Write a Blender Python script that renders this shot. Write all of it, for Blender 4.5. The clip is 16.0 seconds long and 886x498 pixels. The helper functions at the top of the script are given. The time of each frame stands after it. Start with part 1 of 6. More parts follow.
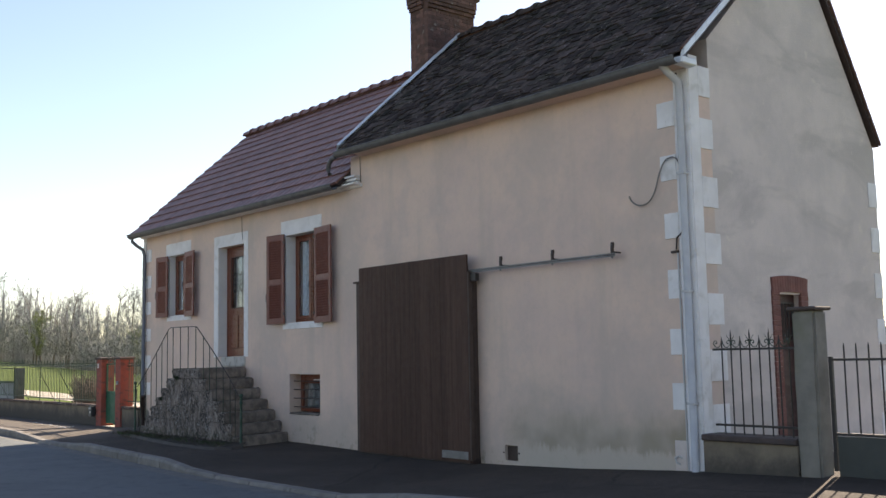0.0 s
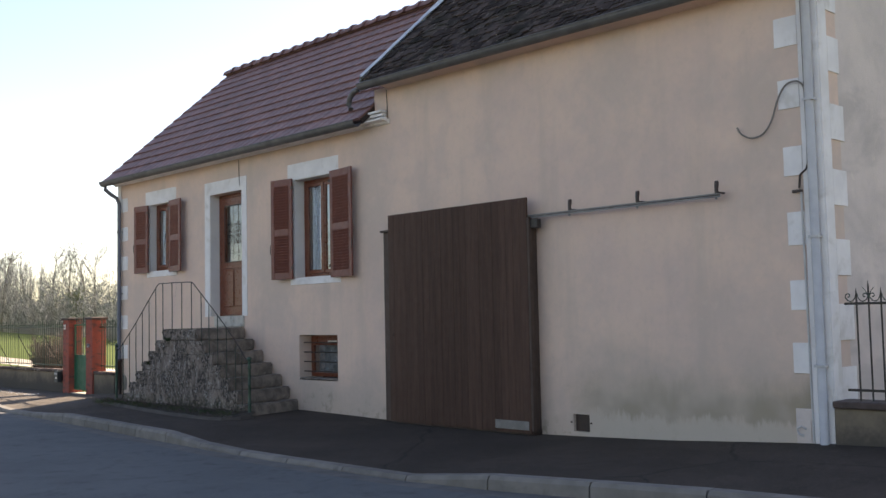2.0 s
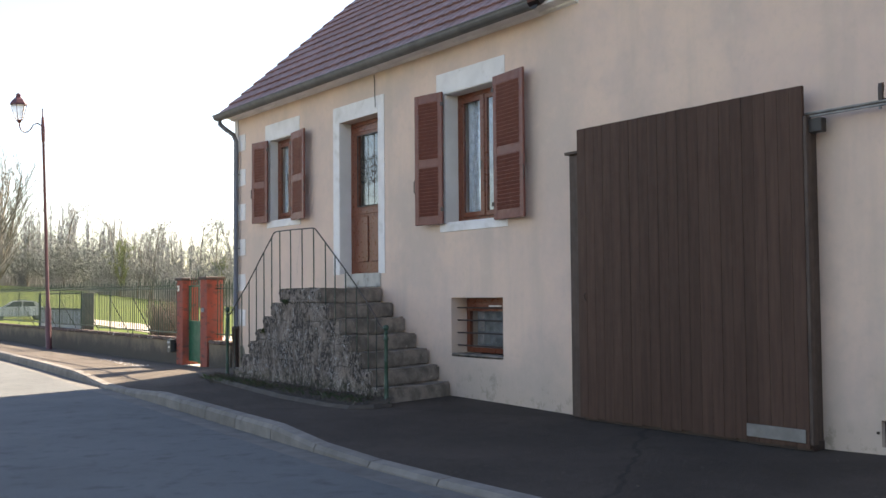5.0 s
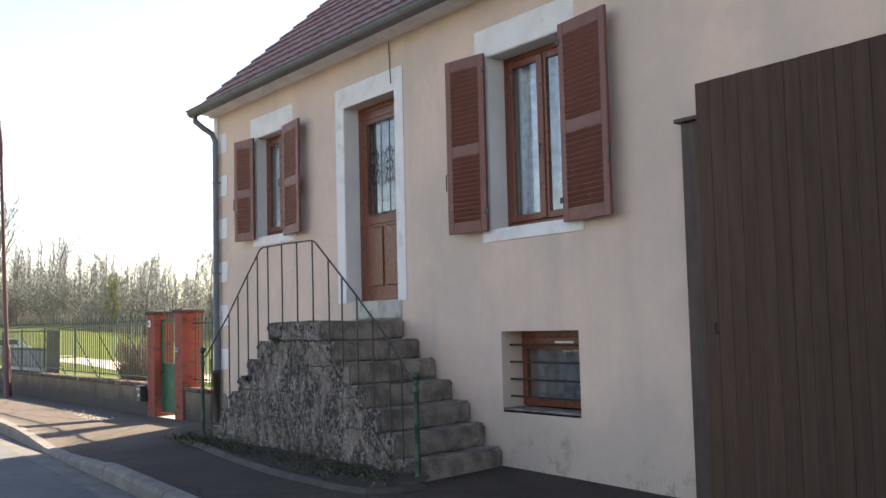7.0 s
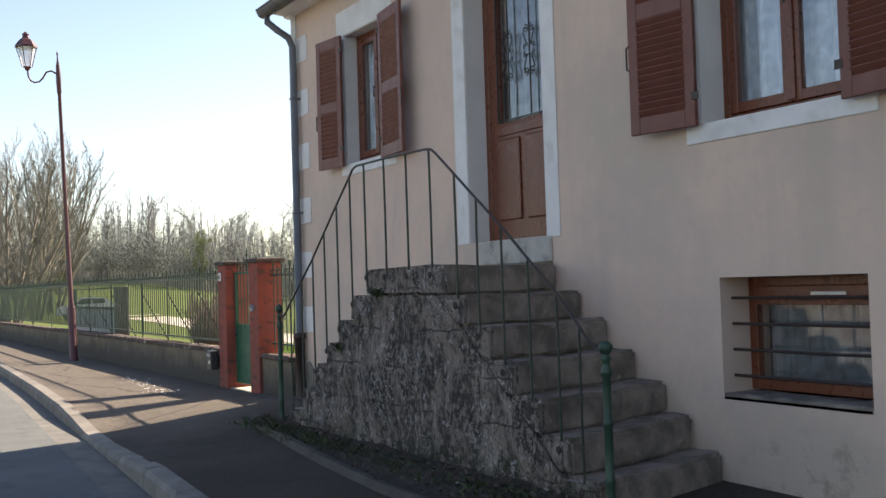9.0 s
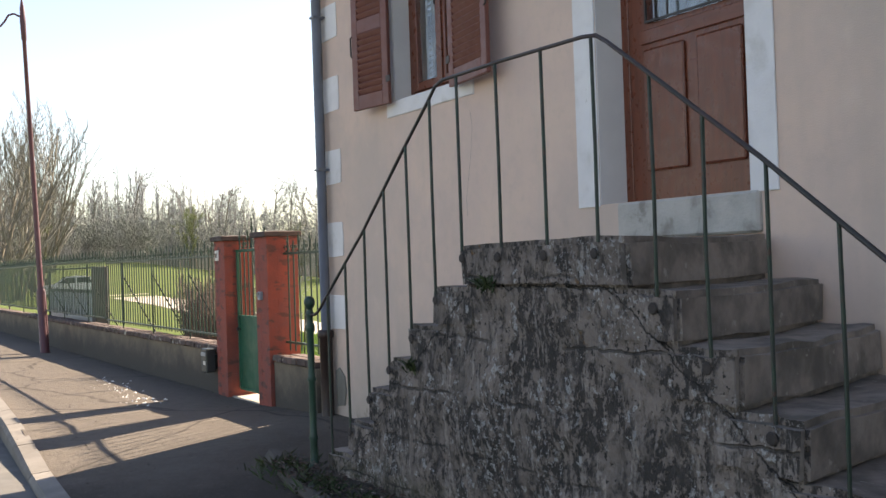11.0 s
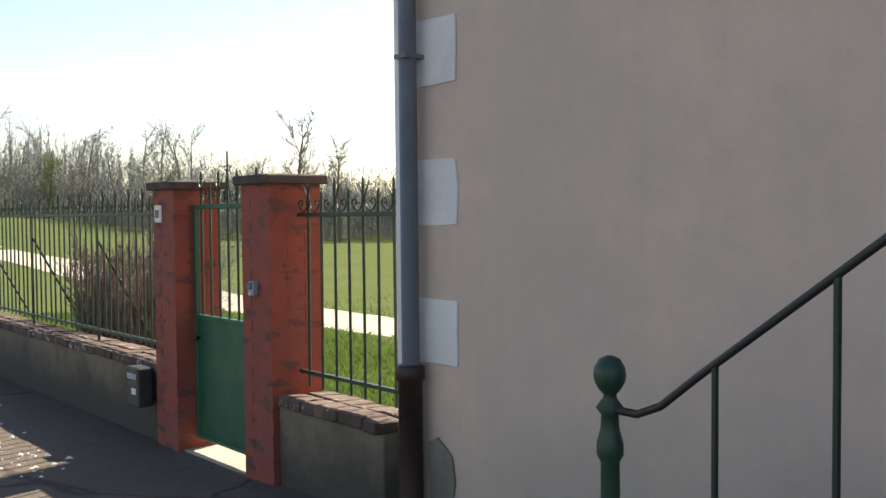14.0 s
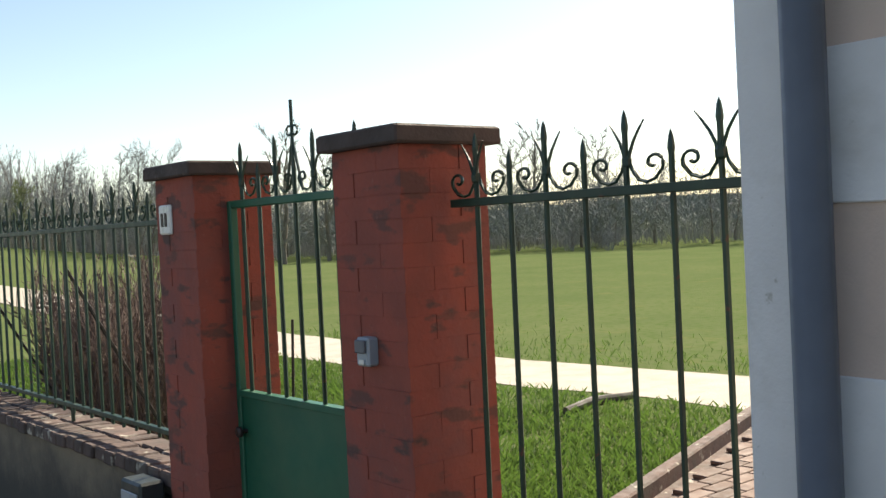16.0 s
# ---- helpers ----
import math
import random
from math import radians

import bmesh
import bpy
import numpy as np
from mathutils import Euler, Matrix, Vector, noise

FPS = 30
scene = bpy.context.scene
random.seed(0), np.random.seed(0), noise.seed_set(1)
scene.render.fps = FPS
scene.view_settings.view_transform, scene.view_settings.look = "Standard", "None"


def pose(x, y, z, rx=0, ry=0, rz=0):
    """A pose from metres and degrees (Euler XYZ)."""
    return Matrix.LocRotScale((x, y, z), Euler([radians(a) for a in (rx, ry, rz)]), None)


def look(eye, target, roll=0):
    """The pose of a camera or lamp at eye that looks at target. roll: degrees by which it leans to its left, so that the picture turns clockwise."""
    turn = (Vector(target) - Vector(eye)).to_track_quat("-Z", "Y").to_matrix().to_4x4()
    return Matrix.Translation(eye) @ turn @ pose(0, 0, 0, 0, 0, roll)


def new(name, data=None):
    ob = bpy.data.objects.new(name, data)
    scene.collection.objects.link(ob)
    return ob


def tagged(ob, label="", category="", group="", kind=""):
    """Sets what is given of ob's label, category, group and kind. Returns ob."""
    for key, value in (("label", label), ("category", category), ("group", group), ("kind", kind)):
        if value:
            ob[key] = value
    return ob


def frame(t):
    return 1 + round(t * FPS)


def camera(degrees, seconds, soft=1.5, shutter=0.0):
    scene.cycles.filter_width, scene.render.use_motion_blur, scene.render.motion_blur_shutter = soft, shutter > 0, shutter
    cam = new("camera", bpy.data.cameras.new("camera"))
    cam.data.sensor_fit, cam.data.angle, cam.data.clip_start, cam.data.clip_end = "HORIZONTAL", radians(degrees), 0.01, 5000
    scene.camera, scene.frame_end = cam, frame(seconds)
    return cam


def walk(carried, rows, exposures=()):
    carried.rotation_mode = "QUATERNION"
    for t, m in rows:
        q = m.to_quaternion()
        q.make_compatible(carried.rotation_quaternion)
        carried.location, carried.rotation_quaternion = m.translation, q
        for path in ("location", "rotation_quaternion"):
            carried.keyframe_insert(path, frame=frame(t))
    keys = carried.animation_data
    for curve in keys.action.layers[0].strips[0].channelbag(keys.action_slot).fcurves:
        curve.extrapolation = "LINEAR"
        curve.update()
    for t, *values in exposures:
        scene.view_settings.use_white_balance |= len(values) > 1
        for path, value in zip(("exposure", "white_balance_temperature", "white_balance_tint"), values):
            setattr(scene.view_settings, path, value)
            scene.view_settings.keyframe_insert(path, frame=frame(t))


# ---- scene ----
cam = camera(47.4, 16.0)
PATH = [
    (0, (-9.843, -10.063, 1.512), (-8.562, -8.543, 1.723), -1.1),
    (0.5, (-9.925, -9.525, 1.448), (-8.637, -8.009, 1.658), -0.7),
    (1, (-9.823, -8.844, 1.477), (-8.472, -7.381, 1.661), 1.4),
    (1.5, (-9.905, -8.24, 1.487), (-8.541, -6.785, 1.639), -1.3),
    (2, (-9.794, -7.608, 1.477), (-8.413, -6.168, 1.612), -1.2),
    (2.5, (-9.522, -7.065, 1.413), (-8.118, -5.646, 1.542), -0.7),
    (3, (-9.087, -6.551, 1.257), (-7.671, -5.145, 1.38), -0.9),
    (3.5, (-8.837, -5.881, 1.362), (-7.593, -4.317, 1.458), -1.0),
    (4, (-8.405, -5.368, 1.285), (-7.243, -3.742, 1.365), -0.8),
    (6.5, (-6.18, -1.845, 1.277), (-5.002, -0.234, 1.415), -0.4),
    (7, (-5.836, -1.142, 1.311), (-4.668, 0.475, 1.46), -1.4),
    (7.5, (-5.489, -0.481, 1.316), (-4.33, 1.144, 1.443), -0.7),
    (8, (-5.136, 0.315, 1.275), (-4.029, 1.977, 1.385), -2.0),
    (8.5, (-4.833, 0.969, 1.267), (-3.759, 2.654, 1.349), -2.8),
    (9, (-4.548, 1.708, 1.25), (-3.518, 3.422, 1.319), -1.8),
    (11.5, (-3.547, 5.232, 1.34), (-2.496, 6.935, 1.349), -1.9),
    (12, (-3.44, 5.981, 1.365), (-2.358, 7.663, 1.370), -0.9),
    (12.5, (-3.363, 6.664, 1.346), (-2.243, 8.321, 1.354), -1.1),
    (13, (-3.21, 7.415, 1.341), (-2.03, 9.03, 1.33), -0.3),
    (13.5, (-3.038, 8.099, 1.337), (-1.826, 9.69, 1.313), -1.5),
    (14, (-2.767, 8.788, 1.418), (-1.51, 10.341, 1.348), -0.6),
    (14.5, (-2.555, 9.36, 1.44), (-1.3, 10.915, 1.364), -0.9),
    (15, (-2.304, 10.03, 1.43), (-1.023, 11.564, 1.349), -1.8),
    (15.5, (-2.02, 10.711, 1.464), (-0.751, 12.255, 1.413), -1.7),
    (16, (-1.78, 11.377, 1.356), (-0.489, 12.904, 1.314), -2.8),
]
walk(cam, [(t, look(eye, target, roll)) for t, eye, target, roll in PATH],
     [(0, 0.98, 7500, 14), (2.5, 1.21, 7900, 16), (4, 1.44, 7800, 14), (6.5, 1.58, 8000, 16), (7.5, 1.36, 7800, 15), (9, 1.03, 7700, 14), (11.5, 1.33, 7900, 15), (12.5, 1.15, 7700, 14), (13.5, 0.86, 7700, 12), (14.75, 0.84, 7500, 12), (16, 0.60, 7200, 8)])


# ---- light and exposure ----
SUN = Vector((0.955, 0.297, 0.73)).normalized()
world = bpy.data.worlds.new("sky")
scene.world = world
world.use_nodes = True
wn = world.node_tree.nodes
sky = wn.new("ShaderNodeTexSky")
sky.sky_type, sky.sun_disc = "NISHITA", False
sky.sun_elevation, sky.sun_rotation = math.asin(SUN.z), math.atan2(SUN.x, SUN.y)
sky.air_density, sky.dust_density, sky.ozone_density = 1.0, 0.5, 1.0
wn["Background"].inputs["Strength"].default_value = 0.115
pale = wn.new("ShaderNodeMix")
pale.data_type, pale.blend_type = "RGBA", "MULTIPLY"
pale.inputs[0].default_value = 1.0
pale.inputs[7].default_value = (0.97, 0.99, 1.06, 1)
world.node_tree.links.new(sky.outputs["Color"], pale.inputs[6])
world.node_tree.links.new(pale.outputs[2], wn["Background"].inputs["Color"])
lamp = bpy.data.lights.new("sun", "SUN")
lamp.energy, lamp.angle, lamp.color = 7.4, radians(0.55), (1.0, 0.93, 0.82)
sun = new("sun", lamp)
sun.matrix_world = look((30, 20, 30), Vector((30, 20, 30)) - SUN)


# ---- helpers for meshes and materials ----
def part(name, bm, material, parent=None, label="", smooth=False):
    me = bpy.data.meshes.new(name)
    if isinstance(bm, tuple):
        me.from_pydata(bm[0], [], bm[1])
    else:
        bm.to_mesh(me)
        bm.free()
    if material:
        me.materials.append(material)
    if smooth:
        me.shade_smooth()
    ob = new(name, me)
    ob.parent = parent
    if label:
        ob["label"] = label
    return ob


def share(name, me, parent, m):
    ob = new(name, me)
    ob.parent = parent
    ob.matrix_basis = m
    return ob


def thing(name, label, category, group="", at=(0, 0, 0), kind=""):
    ob = new(name)
    ob.location = at
    ob.empty_display_size = 0.1
    return tagged(ob, label, category, group, kind)


def box(x0, x1, y0, y1, z0, z1, bev=0.0, bm=None, seg=1):
    b = bmesh.new()
    vs = [b.verts.new((x, y, z)) for x in (x0, x1) for y in (y0, y1) for z in (z0, z1)]
    for f in ((0, 1, 3, 2), (4, 6, 7, 5), (0, 4, 5, 1), (2, 3, 7, 6), (0, 2, 6, 4), (1, 5, 7, 3)):
        b.faces.new([vs[i] for i in f])
    if bev:
        bmesh.ops.bevel(b, geom=b.edges[:], offset=bev, segments=seg, affect="EDGES")
    if bm is None:
        return b
    return absorb(bm, b)


def absorb(bm, b):
    base = {v: bm.verts.new(v.co) for v in b.verts}
    for f in b.faces:
        bm.faces.new([base[v] for v in f.verts])
    b.free()
    return bm


def mesh_of(name, bm, mat, smooth=False):
    me = bpy.data.meshes.new(name)
    bm.to_mesh(me)
    bm.free()
    me.materials.append(mat)
    if smooth:
        me.shade_smooth()
    return me


def tube(points, radius, sides=8, bm=None, taper=None, caps=True):
    bm = bm or bmesh.new()
    pts = [Vector(p) for p in points]
    rings = []
    up = Vector((0.13, 0.31, 0.94))
    for i, p in enumerate(pts):
        d = (pts[min(i + 1, len(pts) - 1)] - pts[max(i - 1, 0)]).normalized()
        a = d.cross(up)
        if a.length < 0.05:
            a = d.cross(Vector((1, 0, 0)))
        a.normalize()
        b = d.cross(a)
        r = radius if taper is None else radius * taper[i]
        rings.append([bm.verts.new(p + r * (math.cos(q) * a + math.sin(q) * b)) for q in [2 * math.pi * k / sides for k in range(sides)]])
    for r0, r1 in zip(rings, rings[1:]):
        for k in range(sides):
            bm.faces.new((r0[k], r0[(k + 1) % sides], r1[(k + 1) % sides], r1[k]))
    if caps:
        bm.faces.new(rings[0])
        bm.faces.new(rings[-1][::-1])
    return bm


def lathe(profile, centre=(0, 0, 0), sides=12, bm=None):
    bm = bm or bmesh.new()
    c = Vector(centre)
    rings = [[bm.verts.new(c + Vector((max(r, 0.0005) * math.cos(2 * math.pi * k / sides), max(r, 0.0005) * math.sin(2 * math.pi * k / sides), z))) for k in range(sides)] for r, z in profile]
    for r0, r1 in zip(rings, rings[1:]):
        for k in range(sides):
            bm.faces.new((r0[k], r0[(k + 1) % sides], r1[(k + 1) % sides], r1[k]))
    bm.faces.new(rings[0][::-1])
    bm.faces.new(rings[-1])
    return bm


def prism(poly, axis, a, b, bm=None):
    """A polygon in the plane across the axis (pairs in the order of the other two axes), drawn out from a to b."""
    bm = bm or bmesh.new()

    def at(u, v, w):
        return {"x": (w, u, v), "y": (u, w, v), "z": (u, v, w)}[axis]
    r0 = [bm.verts.new(at(u, v, a)) for u, v in poly]
    r1 = [bm.verts.new(at(u, v, b)) for u, v in poly]
    n = len(poly)
    bm.faces.new(r0)
    bm.faces.new(r1[::-1])
    for k in range(n):
        bm.faces.new((r0[k], r1[k], r1[(k + 1) % n], r0[(k + 1) % n]))
    bmesh.ops.recalc_face_normals(bm, faces=bm.faces[:])
    return bm


def pierced(us, vs, holes, axis, a, b, top=None):
    """A wall of cells between the cuts us and vs, with holes (u0, u1, v0, v1) that go right through; top(u) gives the wall's height there."""
    bm = bmesh.new()
    us, vs = sorted(set(us)), sorted(set(vs))
    cells = set()
    for i in range(len(us) - 1):
        for j in range(len(vs) - 1):
            u, v = (us[i] + us[i + 1]) / 2, (vs[j] + vs[j + 1]) / 2
            if any(h[0] < u < h[1] and h[2] < v < h[3] for h in holes) or (top and v > top(u)):
                continue
            cells.add((i, j))

    def at(u, v, w):
        return bm.verts.new((w, u, v) if axis == "x" else (u, w, v))
    for i, j in cells:
        u0, u1, v0, v1 = us[i], us[i + 1], vs[j], vs[j + 1]
        for w in (a, b):
            bm.faces.new([at(u0, v0, w), at(u1, v0, w), at(u1, v1, w), at(u0, v1, w)])
        for di, dj, p, q in ((-1, 0, (u0, v0), (u0, v1)), (1, 0, (u1, v0), (u1, v1)), (0, -1, (u0, v0), (u1, v0)), (0, 1, (u0, v1), (u1, v1))):
            if (i + di, j + dj) not in cells:
                bm.faces.new([at(*p, a), at(*q, a), at(*q, b), at(*p, b)])
    bmesh.ops.remove_doubles(bm, verts=bm.verts[:], dist=1e-5)
    bmesh.ops.recalc_face_normals(bm, faces=bm.faces[:])
    return bm


class Nodes:
    """A short hand for building one node material."""

    def __init__(self, name, rough=0.8, metal=0.0):
        self.m = bpy.data.materials.new(name)
        self.m.use_nodes = True
        self.t = self.m.node_tree
        self.p = self.t.nodes["Principled BSDF"]
        self.p.inputs["Roughness"].default_value = rough
        self.p.inputs["Metallic"].default_value = metal
        self.pos = self.t.nodes.new("ShaderNodeNewGeometry").outputs["Position"]

    def link(self, a, b):
        self.t.links.new(a, b)

    def stretch(self, s):
        n = self.t.nodes.new("ShaderNodeMapping")
        n.inputs["Scale"].default_value = s
        self.link(self.pos, n.inputs["Vector"])
        return n.outputs["Vector"]

    def noise(self, scale, detail=4.0, rough=0.55, vec=None, distortion=0.0):
        n = self.t.nodes.new("ShaderNodeTexNoise")
        n.inputs["Scale"].default_value, n.inputs["Detail"].default_value, n.inputs["Roughness"].default_value = scale, detail, rough
        n.inputs["Distortion"].default_value = distortion
        self.link(vec or self.pos, n.inputs["Vector"])
        return n.outputs["Fac"]

    def ramp(self, fac, lo, hi, a=0.0, b=1.0):
        n = self.t.nodes.new("ShaderNodeMapRange")
        n.interpolation_type = "SMOOTHSTEP"
        for k, v in zip(("From Min", "From Max", "To Min", "To Max"), (lo, hi, a, b)):
            n.inputs[k].default_value = v
        self.link(fac, n.inputs["Value"])
        return n.outputs["Result"]

    def math(self, op, a, b):
        n = self.t.nodes.new("ShaderNodeMath")
        n.operation = op
        for s, v in zip(n.inputs, (a, b)):
            if isinstance(v, (int, float)):
                s.default_value = v
            else:
                self.link(v, s)
        return n.outputs[0]

    def mix(self, fac, a, b, mode="MIX"):
        n = self.t.nodes.new("ShaderNodeMix")
        n.data_type, n.blend_type = "RGBA", mode
        for s, v in zip((n.inputs[0], n.inputs[6], n.inputs[7]), (fac, a, b)):
            if isinstance(v, (int, float)):
                s.default_value = v
            elif isinstance(v, tuple):
                s.default_value = (*v, 1)
            else:
                self.link(v, s)
        return n.outputs[2]

    def axis(self, k):
        n = self.t.nodes.new("ShaderNodeSeparateXYZ")
        self.link(self.pos, n.inputs[0])
        return n.outputs[k]

    def random(self, island=False):
        if island:
            return self.t.nodes.new("ShaderNodeNewGeometry").outputs["Random Per Island"]
        return self.t.nodes.new("ShaderNodeObjectInfo").outputs["Random"]

    def done(self, colour, bump=None, strength=0.3, distance=0.01, rough=None):
        if isinstance(colour, tuple):
            self.p.inputs["Base Color"].default_value = (*colour, 1)
        else:
            self.link(colour, self.p.inputs["Base Color"])
        if rough is not None:
            self.link(rough, self.p.inputs["Roughness"])
        if bump is not None:
            n = self.t.nodes.new("ShaderNodeBump")
            n.inputs["Strength"].default_value, n.inputs["Distance"].default_value = strength, distance
            self.link(bump, n.inputs["Height"])
            self.link(n.outputs["Normal"], self.p.inputs["Normal"])
        return self.m


def surface(name, a, b, scale, rough=0.8, fine=60, strength=0.3, distance=0.01, metal=0.0, spots=None, big=None, vary=0.0, island=False, stretch=None):
    """Two tones in a noise, large blotches (colour, scale, low, high), spots (colour, scale, low, high) and piece-to-piece change."""
    n = Nodes(name, rough, metal)
    vec = n.stretch(stretch) if stretch else None
    c = n.mix(n.ramp(n.noise(scale, 5, vec=vec), 0.3, 0.7), a, b)
    if big:
        c = n.mix(n.ramp(n.noise(big[1], 4, 0.6, distortion=0.4), big[2], big[3]), c, big[0])
    if spots:
        c = n.mix(n.ramp(n.noise(spots[1], 3, 0.6), spots[2], spots[3]), c, spots[0])
    if vary:
        f = n.ramp(n.random(island), 0, 1, 1 - vary, 1 + vary)
        g = n.t.nodes.new("ShaderNodeCombineColor")
        for s in g.inputs:
            n.link(f, s)
        c = n.mix(1.0, c, g.outputs[0], "MULTIPLY")
    h = n.math("ADD", n.noise(fine, 3, vec=vec), n.math("MULTIPLY", n.noise(scale, 4, vec=vec), 0.6))
    r = n.ramp(n.noise(scale * 2.3, 3), 0.25, 0.75, max(rough - 0.12, 0.05), min(rough + 0.1, 1.0))
    return n.done(c, h, strength, distance, r)


def through_leaf(m, colour, share_):
    """Lets part of the light through a thin blade."""
    t = m.node_tree
    p, out = t.nodes["Principled BSDF"], t.nodes["Material Output"]
    tr, mx = t.nodes.new("ShaderNodeBsdfTranslucent"), t.nodes.new("ShaderNodeMixShader")
    tr.inputs["Color"].default_value = (*colour, 1)
    mx.inputs[0].default_value = share_
    t.links.new(p.outputs[0], mx.inputs[1])
    t.links.new(tr.outputs[0], mx.inputs[2])
    t.links.new(mx.outputs[0], out.inputs["Surface"])


# ---- materials ----
def facade_render():
    n = Nodes("facade_render", 0.92)
    c = n.mix(n.ramp(n.noise(1.1, 5, 0.6), 0.3, 0.7), (0.71, 0.527, 0.425), (0.63, 0.472, 0.405))
    c = n.mix(n.ramp(n.noise(0.55, 5, 0.65), 0.42, 0.66, 0, 0.75), c, (0.55, 0.445, 0.375))
    streak = n.noise(2.2, 4, 0.6, n.stretch((1, 1, 0.12)))
    c = n.mix(n.ramp(streak, 0.50, 0.74, 0, 0.45), c, (0.50, 0.405, 0.335))
    c = n.mix(n.ramp(n.noise(11, 6, 0.75), 0.45, 0.72, 0, 0.26), c, (0.45, 0.36, 0.30))
    c = n.mix(n.ramp(n.noise(5.5, 5, 0.7), 0.52, 0.75, 0, 0.3), c, (0.80, 0.64, 0.53))
    # damp and moss stains in patches low on the wall, and a paler patched strip beside the barn door
    wob = n.math("MULTIPLY", n.noise(1.3, 5, 0.65), 1.6)
    low = n.math("ADD", n.axis(2), wob)
    c = n.mix(n.ramp(low, 0.95, 1.75, 0.6, 0.0), c, (0.40, 0.345, 0.29))
    moss = n.math("MULTIPLY", n.ramp(low, 0.75, 1.2, 1.0, 0.0), n.ramp(n.noise(6, 5, 0.7), 0.50, 0.64))
    c = n.mix(n.math("MULTIPLY", moss, 0.5), c, (0.17, 0.15, 0.10))
    side = n.ramp(n.math("ADD", n.axis(1), n.noise(2.0, 4, 0.6)), 0.3, 1.0, 1.0, 0.0)
    rough_z = n.math("ADD", n.axis(2), n.math("MULTIPLY", n.noise(3.2, 5, 0.7, n.stretch((1, 1, 0.3))), 0.55))
    band = n.math("MULTIPLY", n.ramp(rough_z, 0.55, 0.62), n.ramp(rough_z, 0.72, 1.15, 1.0, 0.0))
    blotch = n.ramp(n.noise(1.1, 3, 0.5), 0.36, 0.6)
    c = n.mix(n.math("MULTIPLY", n.math("MULTIPLY", band, side), n.math("MULTIPLY", blotch, 0.85)), c, (0.20, 0.165, 0.085))
    damp = n.math("MULTIPLY", side, n.ramp(low, 1.2, 2.3, 0.55, 0.0))
    c = n.mix(damp, c, (0.42, 0.36, 0.30))
    pale = n.math("MULTIPLY", side, n.ramp(rough_z, 0.50, 0.58, 0.5, 0.0))
    c = n.mix(pale, c, (0.50, 0.45, 0.38))
    h = n.math("ADD", n.noise(140, 2), n.math("MULTIPLY", n.noise(9, 4), 0.8))
    return n.done(c, h, 0.26, 0.006)


def gable_render():
    n = Nodes("gable_render", 0.93)
    c = n.mix(n.ramp(n.noise(1.6, 5, 0.62), 0.32, 0.68), (0.66, 0.57, 0.52), (0.56, 0.49, 0.455))
    c = n.mix(n.ramp(n.noise(0.9, 4, 0.6, n.stretch((0.5, 1, 1.3)), 0.8), 0.5, 0.66, 0, 0.6), c, (0.42, 0.375, 0.345))
    c = n.mix(n.ramp(n.noise(5, 4, 0.7), 0.6, 0.75, 0, 0.5), c, (0.74, 0.66, 0.56))
    return n.done(c, n.noise(50, 4), 0.4, 0.012)


M_FACADE = facade_render()
M_GABLE = gable_render()
M_WHITE = surface("white_masonry_paint", (0.79, 0.765, 0.755), (0.69, 0.665, 0.655), 3, 0.85, 90, 0.25, 0.006, big=((0.60, 0.57, 0.54), 3.2, 0.52, 0.75), spots=((0.50, 0.47, 0.43), 26, 0.69, 0.76))
M_REVEAL = surface("reveal_render", (0.74, 0.72, 0.70), (0.66, 0.64, 0.62), 3, 0.9, 90, 0.2, 0.005)
M_SHUTTER = surface("shutter_paint", (0.185, 0.062, 0.045), (0.155, 0.052, 0.040), 6, 0.5, 70, 0.12, 0.003, big=((0.24, 0.10, 0.075), 3, 0.58, 0.8))
M_OAK = surface("varnished_wood", (0.190, 0.052, 0.025), (0.130, 0.036, 0.018), 9, 0.35, 60, 0.18, 0.003, stretch=(6, 6, 0.6))
M_OAK_FLAT = surface("varnished_wood_across", (0.190, 0.052, 0.025), (0.130, 0.036, 0.018), 9, 0.35, 60, 0.18, 0.003, stretch=(6, 0.6, 6))
M_BARN = surface("barn_door_stain", (0.084, 0.048, 0.036), (0.064, 0.037, 0.028), 5, 0.62, 40, 0.3, 0.004, stretch=(5, 5, 0.35), spots=((0.13, 0.085, 0.065), 14, 0.70, 0.80), vary=0.11)
M_BARN.node_tree.nodes["Principled BSDF"].inputs["Specular IOR Level"].default_value = 0.15
M_BARN_EDGE = surface("barn_frame_wood", (0.085, 0.055, 0.042), (0.055, 0.036, 0.028), 5, 0.7, 40, 0.3, 0.004, stretch=(5, 5, 0.4))
M_TILE = surface("interlocking_clay_tile", (0.235, 0.118, 0.102), (0.17, 0.086, 0.077), 7, 0.55, 80, 0.3, 0.004, vary=0.16, spots=((0.07, 0.045, 0.04), 9, 0.62, 0.75))
M_TILE_STUFF = surface("interlocking_clay_tile_far", (0.235, 0.118, 0.102), (0.17, 0.086, 0.077), 7, 0.55, 80, 0.3, 0.004, vary=0.16, island=True, spots=((0.07, 0.045, 0.04), 9, 0.62, 0.75))
M_SLATE = surface("weathered_plain_tile", (0.078, 0.056, 0.049), (0.046, 0.037, 0.034), 9, 0.98, 60, 0.6, 0.008, vary=0.45, island=True, spots=((0.30, 0.28, 0.25), 26, 0.655, 0.70), big=((0.038, 0.034, 0.026), 2.4, 0.45, 0.7))
M_SLATE.node_tree.nodes["Principled BSDF"].inputs["Specular IOR Level"].default_value = 0.08
M_ZINC = surface("weathered_zinc", (0.13, 0.13, 0.132), (0.09, 0.09, 0.092), 4, 0.55, 30, 0.1, 0.003, metal=0.25)
